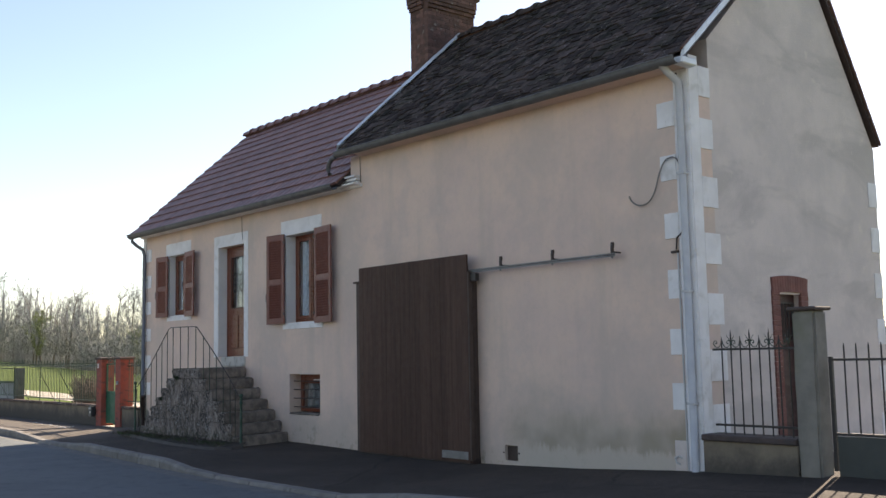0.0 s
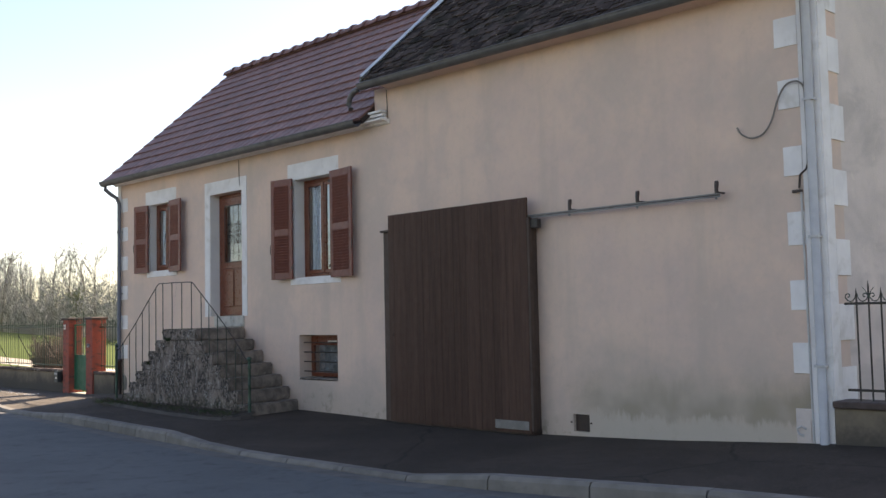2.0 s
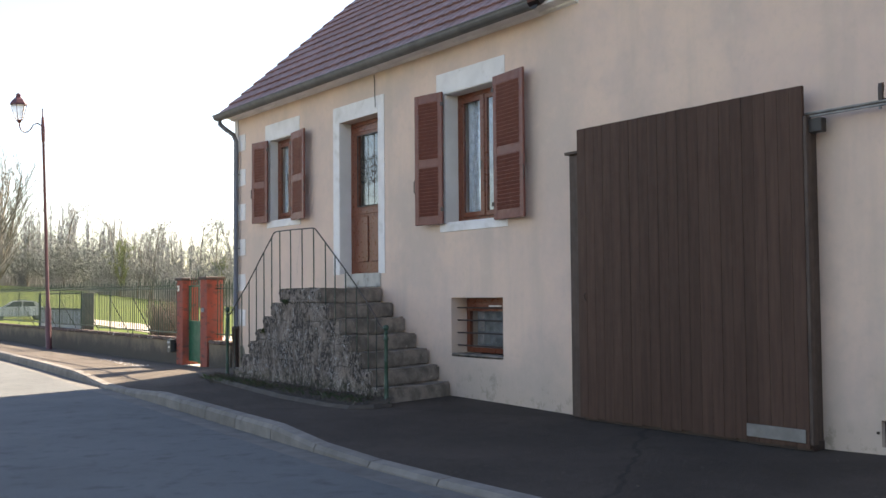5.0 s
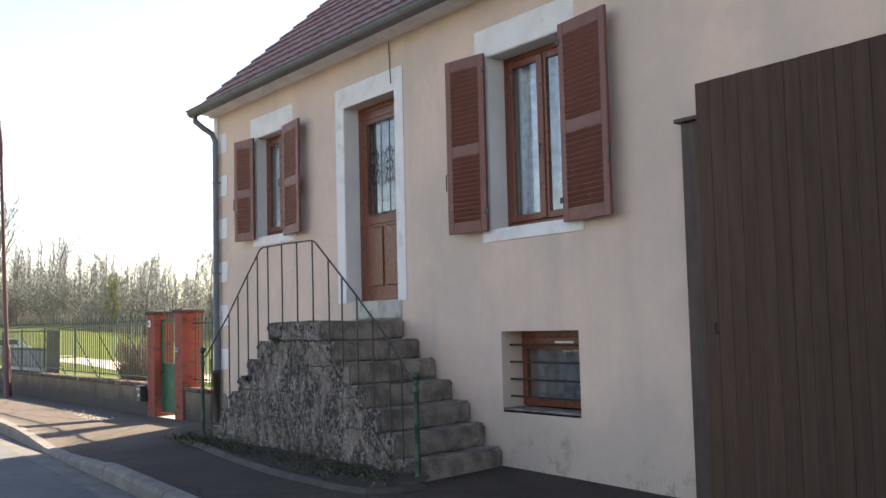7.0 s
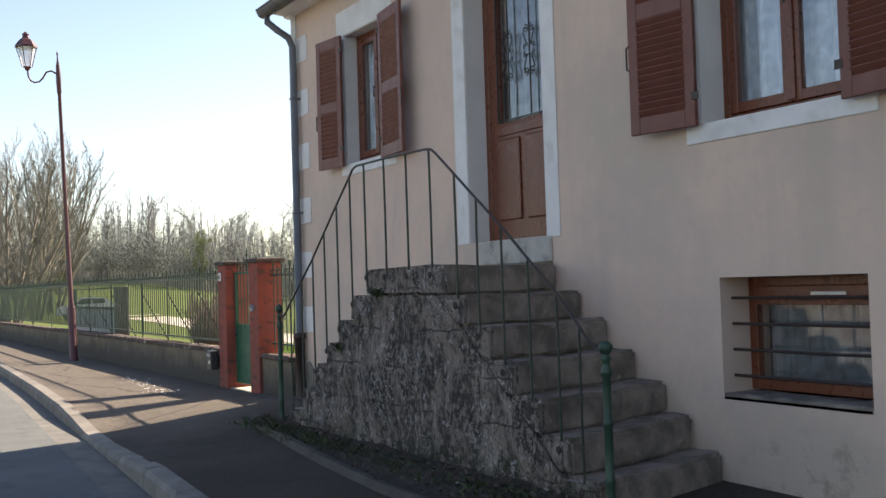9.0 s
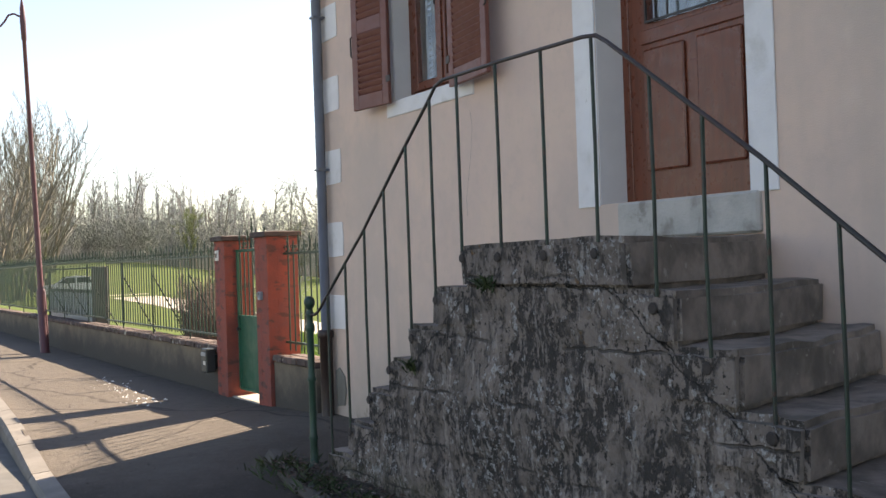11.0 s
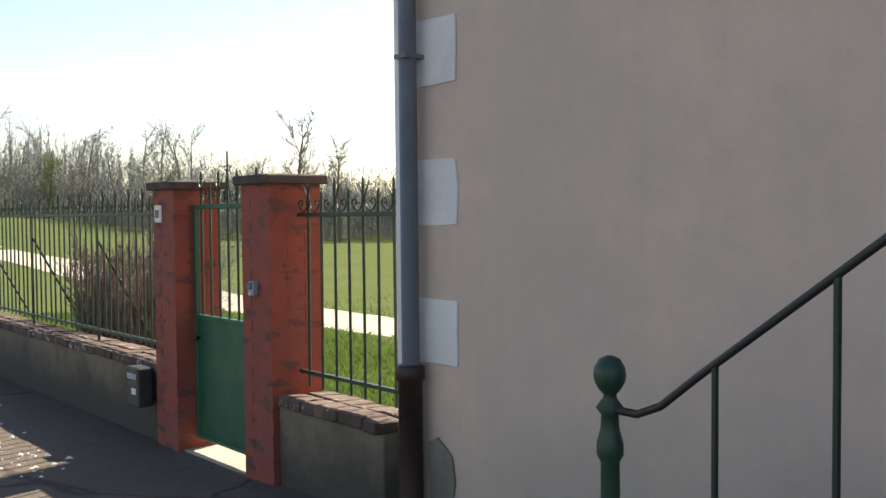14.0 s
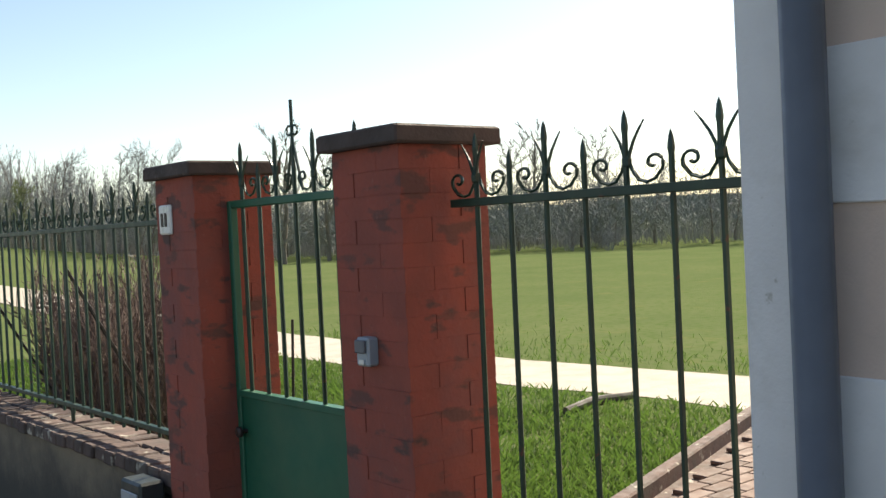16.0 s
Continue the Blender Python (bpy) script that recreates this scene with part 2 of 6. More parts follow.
M_LEAD = surface("bright_flashing", (0.72, 0.74, 0.76), (0.60, 0.62, 0.64), 6, 0.5, 30, 0.3, 0.006, metal=0.3)
M_PIPE = surface("grey_painted_pipe", (0.145, 0.15, 0.165), (0.115, 0.12, 0.135), 5, 0.45, 40, 0.1, 0.002)
M_PIPE_LIGHT = surface("pale_painted_pipe", (0.52, 0.51, 0.50), (0.44, 0.43, 0.43), 5, 0.5, 40, 0.1, 0.002)
M_CAST = surface("brown_cast_iron", (0.042, 0.024, 0.019), (0.028, 0.017, 0.015), 8, 0.5, 50, 0.25, 0.003)
M_STONE = surface("worn_step_stone", (0.275, 0.232, 0.20), (0.14, 0.119, 0.104), 7, 0.92, 42, 0.6, 0.012, big=((0.105, 0.094, 0.08), 3.5, 0.48, 0.72), spots=((0.31, 0.285, 0.25), 17, 0.64, 0.72), vary=0.1)
M_THRESHOLD = surface("chipped_pale_threshold", (0.50, 0.47, 0.43), (0.38, 0.36, 0.33), 5, 0.9, 50, 0.5, 0.01, big=((0.26, 0.24, 0.21), 5, 0.52, 0.66))
M_SOCKET = surface("rust_stained_socket", (0.055, 0.042, 0.036), (0.03, 0.026, 0.024), 20, 0.9, 60, 0.5, 0.004)
M_POST = surface("grey_post_stone", (0.225, 0.207, 0.175), (0.155, 0.143, 0.122), 4, 0.92, 50, 0.4, 0.008, big=((0.17, 0.165, 0.12), 1.8, 0.5, 0.75))
def painted_brick():
    n = Nodes("red_washed_brick", 0.85)
    c = n.mix(n.ramp(n.noise(7, 5, 0.6), 0.3, 0.7), (0.335, 0.074, 0.048), (0.24, 0.062, 0.044))
    c = n.mix(n.ramp(n.noise(2.2, 5, 0.65), 0.46, 0.64, 0, 0.75), c, (0.20, 0.075, 0.066))
    blot = n.noise(6.0, 4, 0.55, n.stretch((1, 1, 2.3)))
    c = n.mix(n.ramp(blot, 0.55, 0.64, 0, 0.85), c, (0.075, 0.05, 0.044))
    c = n.mix(n.ramp(n.noise(24, 4, 0.7), 0.62, 0.72, 0, 0.5), c, (0.33, 0.13, 0.10))
    c = n.mix(n.math("MULTIPLY", n.random(), 0.4), c, (0.25, 0.07, 0.05))
    return n.done(c, n.math("ADD", n.noise(60, 4), n.noise(12, 4)), 0.5, 0.006)


M_BRICK = painted_brick()
M_MAROON = surface("dark_maroon_paint", (0.060, 0.020, 0.018), (0.040, 0.015, 0.014), 5, 0.55, 50, 0.15, 0.003)
M_BRICK_WALL = surface("dull_red_brick", (0.20, 0.082, 0.066), (0.16, 0.07, 0.058), 6, 0.9, 60, 0.4, 0.004, vary=0.12)
M_MORTAR = surface("red_washed_mortar", (0.31, 0.075, 0.050), (0.25, 0.066, 0.048), 10, 0.9, 60, 0.3, 0.004)
M_CHIMNEY = surface("old_chimney_brick", (0.15, 0.078, 0.060), (0.095, 0.055, 0.045), 8, 0.9, 50, 0.5, 0.01, vary=0.25, spots=((0.24, 0.20, 0.17), 8, 0.62, 0.7))
M_COPING = surface("mossy_coping_brick", (0.12, 0.078, 0.065), (0.075, 0.053, 0.046), 9, 0.9, 50, 0.5, 0.008, vary=0.25, spots=((0.33, 0.30, 0.25), 12, 0.6, 0.7), big=((0.09, 0.075, 0.06), 4, 0.5, 0.7))
M_CAPSTONE = surface("dark_cap_stone", (0.085, 0.060, 0.052), (0.055, 0.042, 0.038), 6, 0.88, 60, 0.4, 0.008, spots=((0.16, 0.14, 0.12), 14, 0.66, 0.74))
M_IRON = surface("dark_green_iron", (0.014, 0.045, 0.028), (0.010, 0.030, 0.020), 14, 0.42, 80, 0.25, 0.002, spots=((0.07, 0.03, 0.018), 24, 0.66, 0.72))
M_RAIL = surface("weathered_dark_rail_paint", (0.014, 0.038, 0.024), (0.022, 0.026, 0.022), 9, 0.5, 80, 0.25, 0.002, spots=((0.06, 0.03, 0.022), 20, 0.62, 0.70))
M_NEWEL = surface("worn_green_newel_paint", (0.022, 0.066, 0.042), (0.016, 0.045, 0.030), 9, 0.5, 80, 0.25, 0.002, spots=((0.05, 0.045, 0.035), 30, 0.64, 0.72))
M_HANDRAIL = surface("worn_maroon_rail_paint", (0.040, 0.024, 0.024), (0.022, 0.026, 0.022), 3, 0.5, 80, 0.25, 0.002)
M_IRON_BLACK = surface("black_brown_iron", (0.030, 0.024, 0.022), (0.020, 0.017, 0.016), 12, 0.5, 60, 0.2, 0.002)
M_GREEN = surface("gloss_green_sheet", (0.010, 0.108, 0.060), (0.008, 0.092, 0.051), 3, 0.5, 30, 0.08, 0.003)
M_STEEL = surface("galvanised_track", (0.24, 0.235, 0.23), (0.17, 0.165, 0.16), 6, 0.5, 30, 0.1, 0.002, metal=0.4)
M_PLASTIC_CABLE = surface("grey_cable_sheath", (0.22, 0.20, 0.18), (0.16, 0.145, 0.13), 8, 0.6, 40, 0.1, 0.001)
M_RUST = surface("grey_brown_post", (0.13, 0.115, 0.095), (0.085, 0.075, 0.065), 5, 0.85, 40, 0.4, 0.006)


def low_wall_render():
    n = Nodes("garden_wall_render", 0.93)
    c = n.mix(n.ramp(n.noise(1.5, 5, 0.6), 0.3, 0.7), (0.235, 0.188, 0.134), (0.175, 0.14, 0.102))
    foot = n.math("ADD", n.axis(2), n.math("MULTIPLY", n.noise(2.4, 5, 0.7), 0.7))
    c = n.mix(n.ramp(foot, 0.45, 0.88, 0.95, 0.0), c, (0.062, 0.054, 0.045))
    return n.done(c, n.noise(60, 4), 0.35, 0.008)


def rubble():
    n = Nodes("lichen_crusted_stair_wall", 0.95)
    c = n.mix(n.ramp(n.noise(5.5, 6, 0.7), 0.35, 0.65), (0.298, 0.241, 0.205), (0.22, 0.178, 0.152))
    c = n.mix(n.ramp(n.noise(1.7, 4, 0.6), 0.50, 0.66, 0, 0.6), c, (0.13, 0.107, 0.092))
    c = n.mix(n.ramp(n.noise(48, 4, 0.75), 0.5, 0.7, 0, 0.4), c, (0.32, 0.272, 0.235))
    # dark crust in ragged patches that run down the face, with pits in it
    patch = n.noise(4.6, 6, 0.74, n.stretch((1, 1, 0.55)))
    crust = n.math("MULTIPLY", n.ramp(patch, 0.40, 0.55), n.ramp(n.noise(22, 5, 0.78, n.stretch((1, 1, 0.65))), 0.46, 0.52))
    pits = n.ramp(n.noise(32, 3, 0.6), 0.62, 0.65)
    holes = n.math("MAXIMUM", n.math("MULTIPLY", crust, 0.92), n.math("MULTIPLY", pits, 0.9))
    run = n.ramp(n.noise(7.5, 5, 0.7, n.stretch((1, 1, 0.16))), 0.52, 0.66, 0, 0.7)
    c = n.mix(run, c, (0.098, 0.083, 0.074))
    c = n.mix(holes, c, (0.034, 0.030, 0.027))
    pale = n.ramp(n.noise(13, 5, 0.7, n.stretch((1, 1, 0.2))), 0.55, 0.62, 0, 0.75)
    c = n.mix(n.math("MULTIPLY", pale, n.ramp(n.noise(30, 4, 0.7), 0.38, 0.52)), c, (0.40, 0.342, 0.30))
    disc = n.ramp(n.noise(13, 5, 0.65), 0.61, 0.645, 0, 0.9)
    c = n.mix(n.math("MULTIPLY", disc, n.ramp(n.noise(70, 3, 0.6), 0.38, 0.5)), c, (0.47, 0.45, 0.43))
    c = n.mix(n.math("MULTIPLY", n.ramp(n.noise(2.9, 3, 0.5), 0.50, 0.60), n.ramp(n.noise(40, 4, 0.7), 0.56, 0.60, 0, 0.85)), c, (0.45, 0.43, 0.41))
    c = n.mix(n.math("MULTIPLY", n.ramp(n.noise(8, 3, 0.6), 0.66, 0.72), n.ramp(n.axis(2), 0.8, 1.2, 0.1, 0.8)), c, (0.27, 0.14, 0.055))
    # moss at the foot
    foot = n.math("ADD", n.axis(2), n.math("MULTIPLY", n.noise(3.5, 5, 0.7), 0.5))
    c = n.mix(n.math("MULTIPLY", n.ramp(foot, 0.30, 0.55, 0.8, 0.0), n.ramp(n.noise(16, 4, 0.7), 0.38, 0.6)), c, (0.045, 0.05, 0.022))
    # bed joints of the blockwork, half lost under the crust
    wob = n.math("MULTIPLY", n.math("SUBTRACT", n.noise(4, 4, 0.6), 0.5), 0.10)
    course = n.math("FRACT", n.math("MULTIPLY", n.math("ADD", n.axis(2), wob), 3.7), 0)
    bed = n.math("MULTIPLY", n.ramp(n.math("ABSOLUTE", n.math("SUBTRACT", course, 0.5), 0), 0.012, 0.03, 1.0, 0.0), n.ramp(n.noise(2.6, 3, 0.5), 0.44, 0.56, 0, 0.75))
    c = n.mix(bed, c, (0.05, 0.044, 0.038))
    # the open joint under the step ends, down both flights
    y = n.axis(1)
    down = n.math("SUBTRACT", 7.615, n.math("MULTIPLY", y, 0.765))
    rise = n.math("SUBTRACT", n.math("MULTIPLY", y, 0.763), 4.475)
    line = n.math("ADD", n.math("MINIMUM", n.math("MINIMUM", down, rise), 1.185), n.math("MULTIPLY", n.math("SUBTRACT", n.noise(7, 5, 0.7), 0.5), 0.13))
    gap = n.ramp(n.math("ABSOLUTE", n.math("SUBTRACT", n.axis(2), line), 0), 0.002, 0.007, 0.85, 0.0)
    c = n.mix(gap, c, (0.025, 0.022, 0.02))
    h = n.math("SUBTRACT", n.math("ADD", n.noise(40, 5, 0.75), n.math("MULTIPLY", n.noise(7, 4), 1.5)), n.math("ADD", n.math("MULTIPLY", holes, 0.9), n.math("MULTIPLY", n.math("MAXIMUM", gap, bed), 1.4)))
    return n.done(c, h, 0.95, 0.022)


def asphalt(name, a, b, speck, crack, grit, lit_tone=None):
    n = Nodes(name, 0.9)
    n.p.inputs["Specular IOR Level"].default_value = 0.2
    c = n.mix(n.ramp(n.noise(0.8, 5, 0.6), 0.3, 0.7), a, b)
    c = n.mix(n.ramp(n.noise(4.5, 6, 0.72), 0.5, 0.68, 0, 0.65), c, (a[0] * 0.55, a[1] * 0.55, a[2] * 0.55))
    c = n.mix(n.ramp(n.noise(grit, 4, 0.75), 0.56, 0.68), c, speck)
    c = n.mix(n.ramp(n.noise(grit * 0.37, 3, 0.7), 0.64, 0.72, 0, 0.7), c, (speck[0] * 1.25, speck[1] * 1.22, speck[2] * 1.15))
    # Sandy tone beyond the house's shadow carries the sunlit brightness in its colour.
    if lit_tone:
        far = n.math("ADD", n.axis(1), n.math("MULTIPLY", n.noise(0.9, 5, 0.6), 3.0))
        c = n.mix(n.math("MULTIPLY", n.ramp(far, 11.8, 14.2, 0, 0.8), n.ramp(n.noise(14, 5, 0.75), 0.25, 0.6, 0.55, 1)), c, lit_tone)
    v = n.t.nodes.new("ShaderNodeTexVoronoi")
    v.feature = "DISTANCE_TO_EDGE"
    v.inputs["Scale"].default_value = 0.3
    w = n.t.nodes.new("ShaderNodeMix")
    w.data_type = "VECTOR"
    w.inputs[0].default_value = 0.25
    nz = n.t.nodes.new("ShaderNodeTexNoise")
    nz.inputs["Scale"].default_value = 1.6
    n.link(n.pos, nz.inputs["Vector"])
    n.link(n.pos, w.inputs[4])
    n.link(nz.outputs["Color"], w.inputs[5])
    n.link(w.outputs[1], v.inputs["Vector"])
    line = n.ramp(v.outputs["Distance"], 0.002, 0.006, crack, 0.0)
    c = n.mix(line, c, (0.02, 0.018, 0.016))
    hh = n.math("ADD", n.noise(grit, 4, 0.75), n.math("MULTIPLY", n.noise(7, 4), 1.2))
    return n.done(c, hh, 0.75, 0.012)


def meadow():
    n = Nodes("meadow_grass", 1.0)
    n.p.inputs["Specular IOR Level"].default_value = 0.0
    c = n.mix(n.ramp(n.noise(0.35, 6, 0.65), 0.3, 0.7), (0.098, 0.128, 0.054), (0.124, 0.146, 0.066))
    c = n.mix(n.ramp(n.noise(9, 5, 0.7), 0.45, 0.7), c, (0.08, 0.122, 0.036))
    c = n.mix(n.ramp(n.noise(1.6, 5, 0.6), 0.56, 0.72, 0, 0.6), c, (0.15, 0.15, 0.065))
    return n.done(c, n.noise(25, 4), 0.35, 0.03)


M_LOWWALL = low_wall_render()
M_RUBBLE = rubble()
M_ROAD = asphalt("road_asphalt", (0.140, 0.150, 0.153), (0.118, 0.127, 0.130), (0.178, 0.185, 0.184), 0.0, 110)
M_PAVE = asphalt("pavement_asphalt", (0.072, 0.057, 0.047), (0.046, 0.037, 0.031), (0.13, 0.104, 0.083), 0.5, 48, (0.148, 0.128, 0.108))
M_MEADOW = meadow()
M_KERB = surface("kerb_stone", (0.20, 0.182, 0.162), (0.15, 0.136, 0.12), 4, 0.9, 70, 0.4, 0.006, vary=0.1, big=((0.12, 0.11, 0.10), 3, 0.58, 0.75))
M_GUTTER = surface("worn_road_edge", (0.145, 0.137, 0.125), (0.10, 0.096, 0.09), 3, 0.9, 90, 0.4, 0.005, big=((0.08, 0.08, 0.078), 1.2, 0.5, 0.75))
M_EDGING = surface("worn_edging", (0.078, 0.064, 0.053), (0.05, 0.042, 0.036), 4, 0.92, 60, 0.5, 0.008, big=((0.06, 0.055, 0.05), 3, 0.5, 0.7))
M_GRAVEL = surface("pale_gravel", (0.46, 0.41, 0.34), (0.37, 0.33, 0.27), 3, 0.95, 60, 0.6, 0.01, spots=((0.34, 0.30, 0.24), 30, 0.62, 0.72))
M_SOIL = surface("bed_soil", (0.062, 0.047, 0.036), (0.034, 0.027, 0.021), 9, 1.0, 45, 0.9, 0.03, spots=((0.11, 0.09, 0.065), 40, 0.64, 0.7))
M_BLADE = surface("grass_blade", (0.07, 0.145, 0.028), (0.115, 0.165, 0.045), 2, 0.7, 20, 0.0, 0.001, vary=0.3, island=True)
through_leaf(M_BLADE, (0.105, 0.185, 0.035), 0.4)
M_WEED = surface("weed_leaf", (0.026, 0.046, 0.012), (0.05, 0.062, 0.02), 4, 0.7, 20, 0.0, 0.001, vary=0.35, island=True)
M_BARK = surface("bare_bark", (0.20, 0.17, 0.13), (0.14, 0.12, 0.095), 3, 0.95, 20, 0.3, 0.01)
# Far woods' tones lifted and greyed: distance haze put into the colour.
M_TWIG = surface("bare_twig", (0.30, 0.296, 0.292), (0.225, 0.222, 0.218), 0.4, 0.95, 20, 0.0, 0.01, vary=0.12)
M_POPLAR = surface("hazed_poplar_twig", (0.40, 0.40, 0.405), (0.31, 0.31, 0.315), 0.4, 0.95, 20, 0.0, 0.01, vary=0.12)
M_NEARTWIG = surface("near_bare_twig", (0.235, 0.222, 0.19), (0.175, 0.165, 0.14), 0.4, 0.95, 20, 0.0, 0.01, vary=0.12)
M_BRUSH = surface("hazed_olive_brushwood", (0.235, 0.248, 0.226), (0.16, 0.175, 0.158), 0.15, 0.95, 20, 0.0, 0.01, vary=0.2, island=True)
M_REDTWIG = surface("reddish_twig", (0.185, 0.13, 0.11), (0.12, 0.085, 0.072), 2, 0.9, 20, 0.0, 0.01)
M_BUD = surface("spring_leaf", (0.15, 0.175, 0.07), (0.18, 0.20, 0.09), 0.5, 0.85, 20, 0.0, 0.01, vary=0.2)
# Bluish brightness of the sky's reflection is put into the curtain colour.
M_CURTAIN = surface("sky_tinted_curtain", (0.76, 0.82, 0.90), (0.48, 0.55, 0.64), 14, 0.9, 60, 0.2, 0.003)
# Darkness of the cellar and door panes put into the curtain colour.
M_CURTAIN_DIM = surface("darkened_curtain", (0.26, 0.28, 0.30), (0.13, 0.14, 0.155), 9, 0.9, 60, 0.2, 0.003)
# Near-black that paints in the shade of the unlit rooms.
M_DARK = surface("unlit_room_tone", (0.045, 0.042, 0.040), (0.03, 0.03, 0.03), 2, 0.95, 20, 0.1, 0.003)
M_PLASTIC = surface("grey_plastic", (0.33, 0.36, 0.39), (0.28, 0.31, 0.34), 6, 0.45, 50, 0.08, 0.001)
M_BOX = surface("dark_mailbox", (0.035, 0.045, 0.045), (0.028, 0.036, 0.036), 6, 0.4, 50, 0.08, 0.001)
M_ENAMEL = surface("enamel_plate", (0.75, 0.74, 0.70), (0.68, 0.66, 0.62), 8, 0.3, 40, 0.05, 0.001)
M_PLUM = surface("plum_lamp_paint", (0.105, 0.030, 0.034), (0.080, 0.024, 0.028), 6, 0.42, 40, 0.1, 0.002)
M_CARPAINT = surface("white_car_paint", (0.72, 0.73, 0.75), (0.66, 0.67, 0.69), 1, 0.25, 20, 0.0, 0.001)
M_RUBBER = surface("tyre_rubber", (0.02, 0.02, 0.02), (0.028, 0.028, 0.028), 6, 0.85, 40, 0.2, 0.003)
M_PAVER = surface("terracotta_paver", (0.20, 0.135, 0.105), (0.15, 0.105, 0.085), 7, 0.88, 60, 0.4, 0.004, vary=0.22)


def glass(name, tint):
    n = Nodes(name, 0.02)
    n.p.inputs["Transmission Weight"].default_value = 1.0
    n.p.inputs["IOR"].default_value = 1.8
    return n.done(tint)


M_GLASS = glass("window_glass", (0.93, 0.96, 0.97))
M_LANTERN = surface("milky_lantern_pane", (0.80, 0.82, 0.84), (0.70, 0.72, 0.74), 5, 0.3, 20, 0.0, 0.001)
M_LANTERN.node_tree.nodes["Principled BSDF"].inputs["Alpha"].default_value = 0.45


# ---- ground, road, pavement ----
def kerb_x(y):
    ks = ((-60, -2.2), (-3.5, -2.18), (-2.5, -2.45), (-1.2, -2.80), (0, -2.97), (2, -3.0), (3.5, -2.97), (5.5, -2.84), (8.6, -2.61), (12.5, -2.38), (16.5, -2.14), (22.6, -1.88), (45, -0.5), (120, 8.0))
    for (y0, x0), (y1, x1) in zip(ks, ks[1:]):
        if y <= y1:
            return x0 + (x1 - x0) * (y - y0) / (y1 - y0)
    return ks[-1][1]


def pave_z(y):
    ks = ((-60, 0.24), (-4.5, 0.22), (-3, 0.165), (-1, 0.04), (1, -0.02), (4, -0.01), (6, 0.02), (9, 0.05), (12.5, 0.04), (14, -0.05), (16, -0.06), (22, -0.08), (40, -0.06), (120, 0.0))
    for (y0, z0), (y1, z1) in zip(ks, ks[1:]):
        if y <= y1:
            return z0 + (z1 - z0) * (y - y0) / (y1 - y0)
    return 0.0


def kerb_z(y):
    """The kerb's top: low at the barn and at the garden gate, a full step elsewhere."""
    ks = ((-60, 0.02), (-1.1, 0.0), (0.0, -0.09), (3.7, -0.09), (4.9, 0.0), (9.4, 0.0), (10.4, -0.085), (12.4, -0.085), (13.4, 0.0), (120, 0.0))
    for (y0, z0), (y1, z1) in zip(ks, ks[1:]):
        if y <= y1:
            return z0 + (z1 - z0) * (y - y0) / (y1 - y0)
    return 0.0


def wall_x(y):
    return 0.3 if y < 40 else 0.3 + (y - 40) * 0.13


def strip(ys, left, right, zl, zr, n=1):
    vs, fs = [], []
    for y in ys:
        for k in range(n + 1):
            q = k / n
            vs.append((left(y) * (1 - q) + right(y) * q, y, zl(y) * (1 - q) + zr(y) * q))
    for i in range(len(ys) - 1):
        for k in range(n):
            a = i * (n + 1) + k
            fs.append((a, a + 1, a + n + 2, a + n + 1))
    return vs, fs


YS = [-60, -40, -20, -10] + [-6 + 0.5 * i for i in range(64)] + [27, 30, 34, 38, 42, 46, 52, 60, 75, 95, 120]
ground = part("ground", ([(-700, -700, -0.16), (700, -700, -0.16), (700, 900, -0.16), (-700, 900, -0.16)], [(0, 1, 2, 3)]), M_MEADOW)
tagged(ground, "wide level ground of grass reaching to the horizon", "ground", kind="structure")
road = part("road", strip(YS, lambda y: kerb_x(y) - 7.6, lambda y: kerb_x(y) - 0.38, lambda y: -0.13, lambda y: -0.128, 2), M_ROAD)
tagged(road, "grey worn asphalt village road along the houses", "road", kind="structure")
edge = part("road_edge", strip(YS, lambda y: kerb_x(y) - 0.38, lambda y: kerb_x(y) - 0.11, lambda y: -0.128, lambda y: -0.135), M_GUTTER)
tagged(edge, "pale worn concrete channel between road and kerb", "gutter", kind="structure")
far_pave = part("pavement", strip(YS, lambda y: kerb_x(y) - 30, lambda y: kerb_x(y) - 7.6, lambda y: -0.05, lambda y: -0.05), M_PAVE)
tagged(far_pave, "grey asphalt verge on the other side of the road", "pavement", kind="structure")
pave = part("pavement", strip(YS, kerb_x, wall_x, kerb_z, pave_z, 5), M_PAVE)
tagged(pave, "cracked brown-grey asphalt pavement before the houses", "pavement", kind="structure")
kerb = thing("kerb", "row of worn grey kerb stones beside the road", "kerb", kind="structure")
y = -14.0
while y < 60:
    step = 1.0 if y < 30 else 3.0
    bm = bmesh.new()
    g = 0.008
    prof = ((-0.125, -1), (-0.115, -0.03), (-0.09, 0.006), (0.03, 0.012), (0.06, -0.05), (0.06, -1))
    rings = [[bm.verts.new((kerb_x(q) + u, q, max(kerb_z(q) + v, -0.25))) for u, v in prof] for q in (y + g, y + step - g)]
    for k in range(6):
        bm.faces.new((rings[0][k], rings[0][(k + 1) % 6], rings[1][(k + 1) % 6], rings[1][k]))
    bm.faces.new(rings[0][::-1])
    bm.faces.new(rings[1])
    part("kerb_stone", bm, M_KERB, kerb)
    y += step

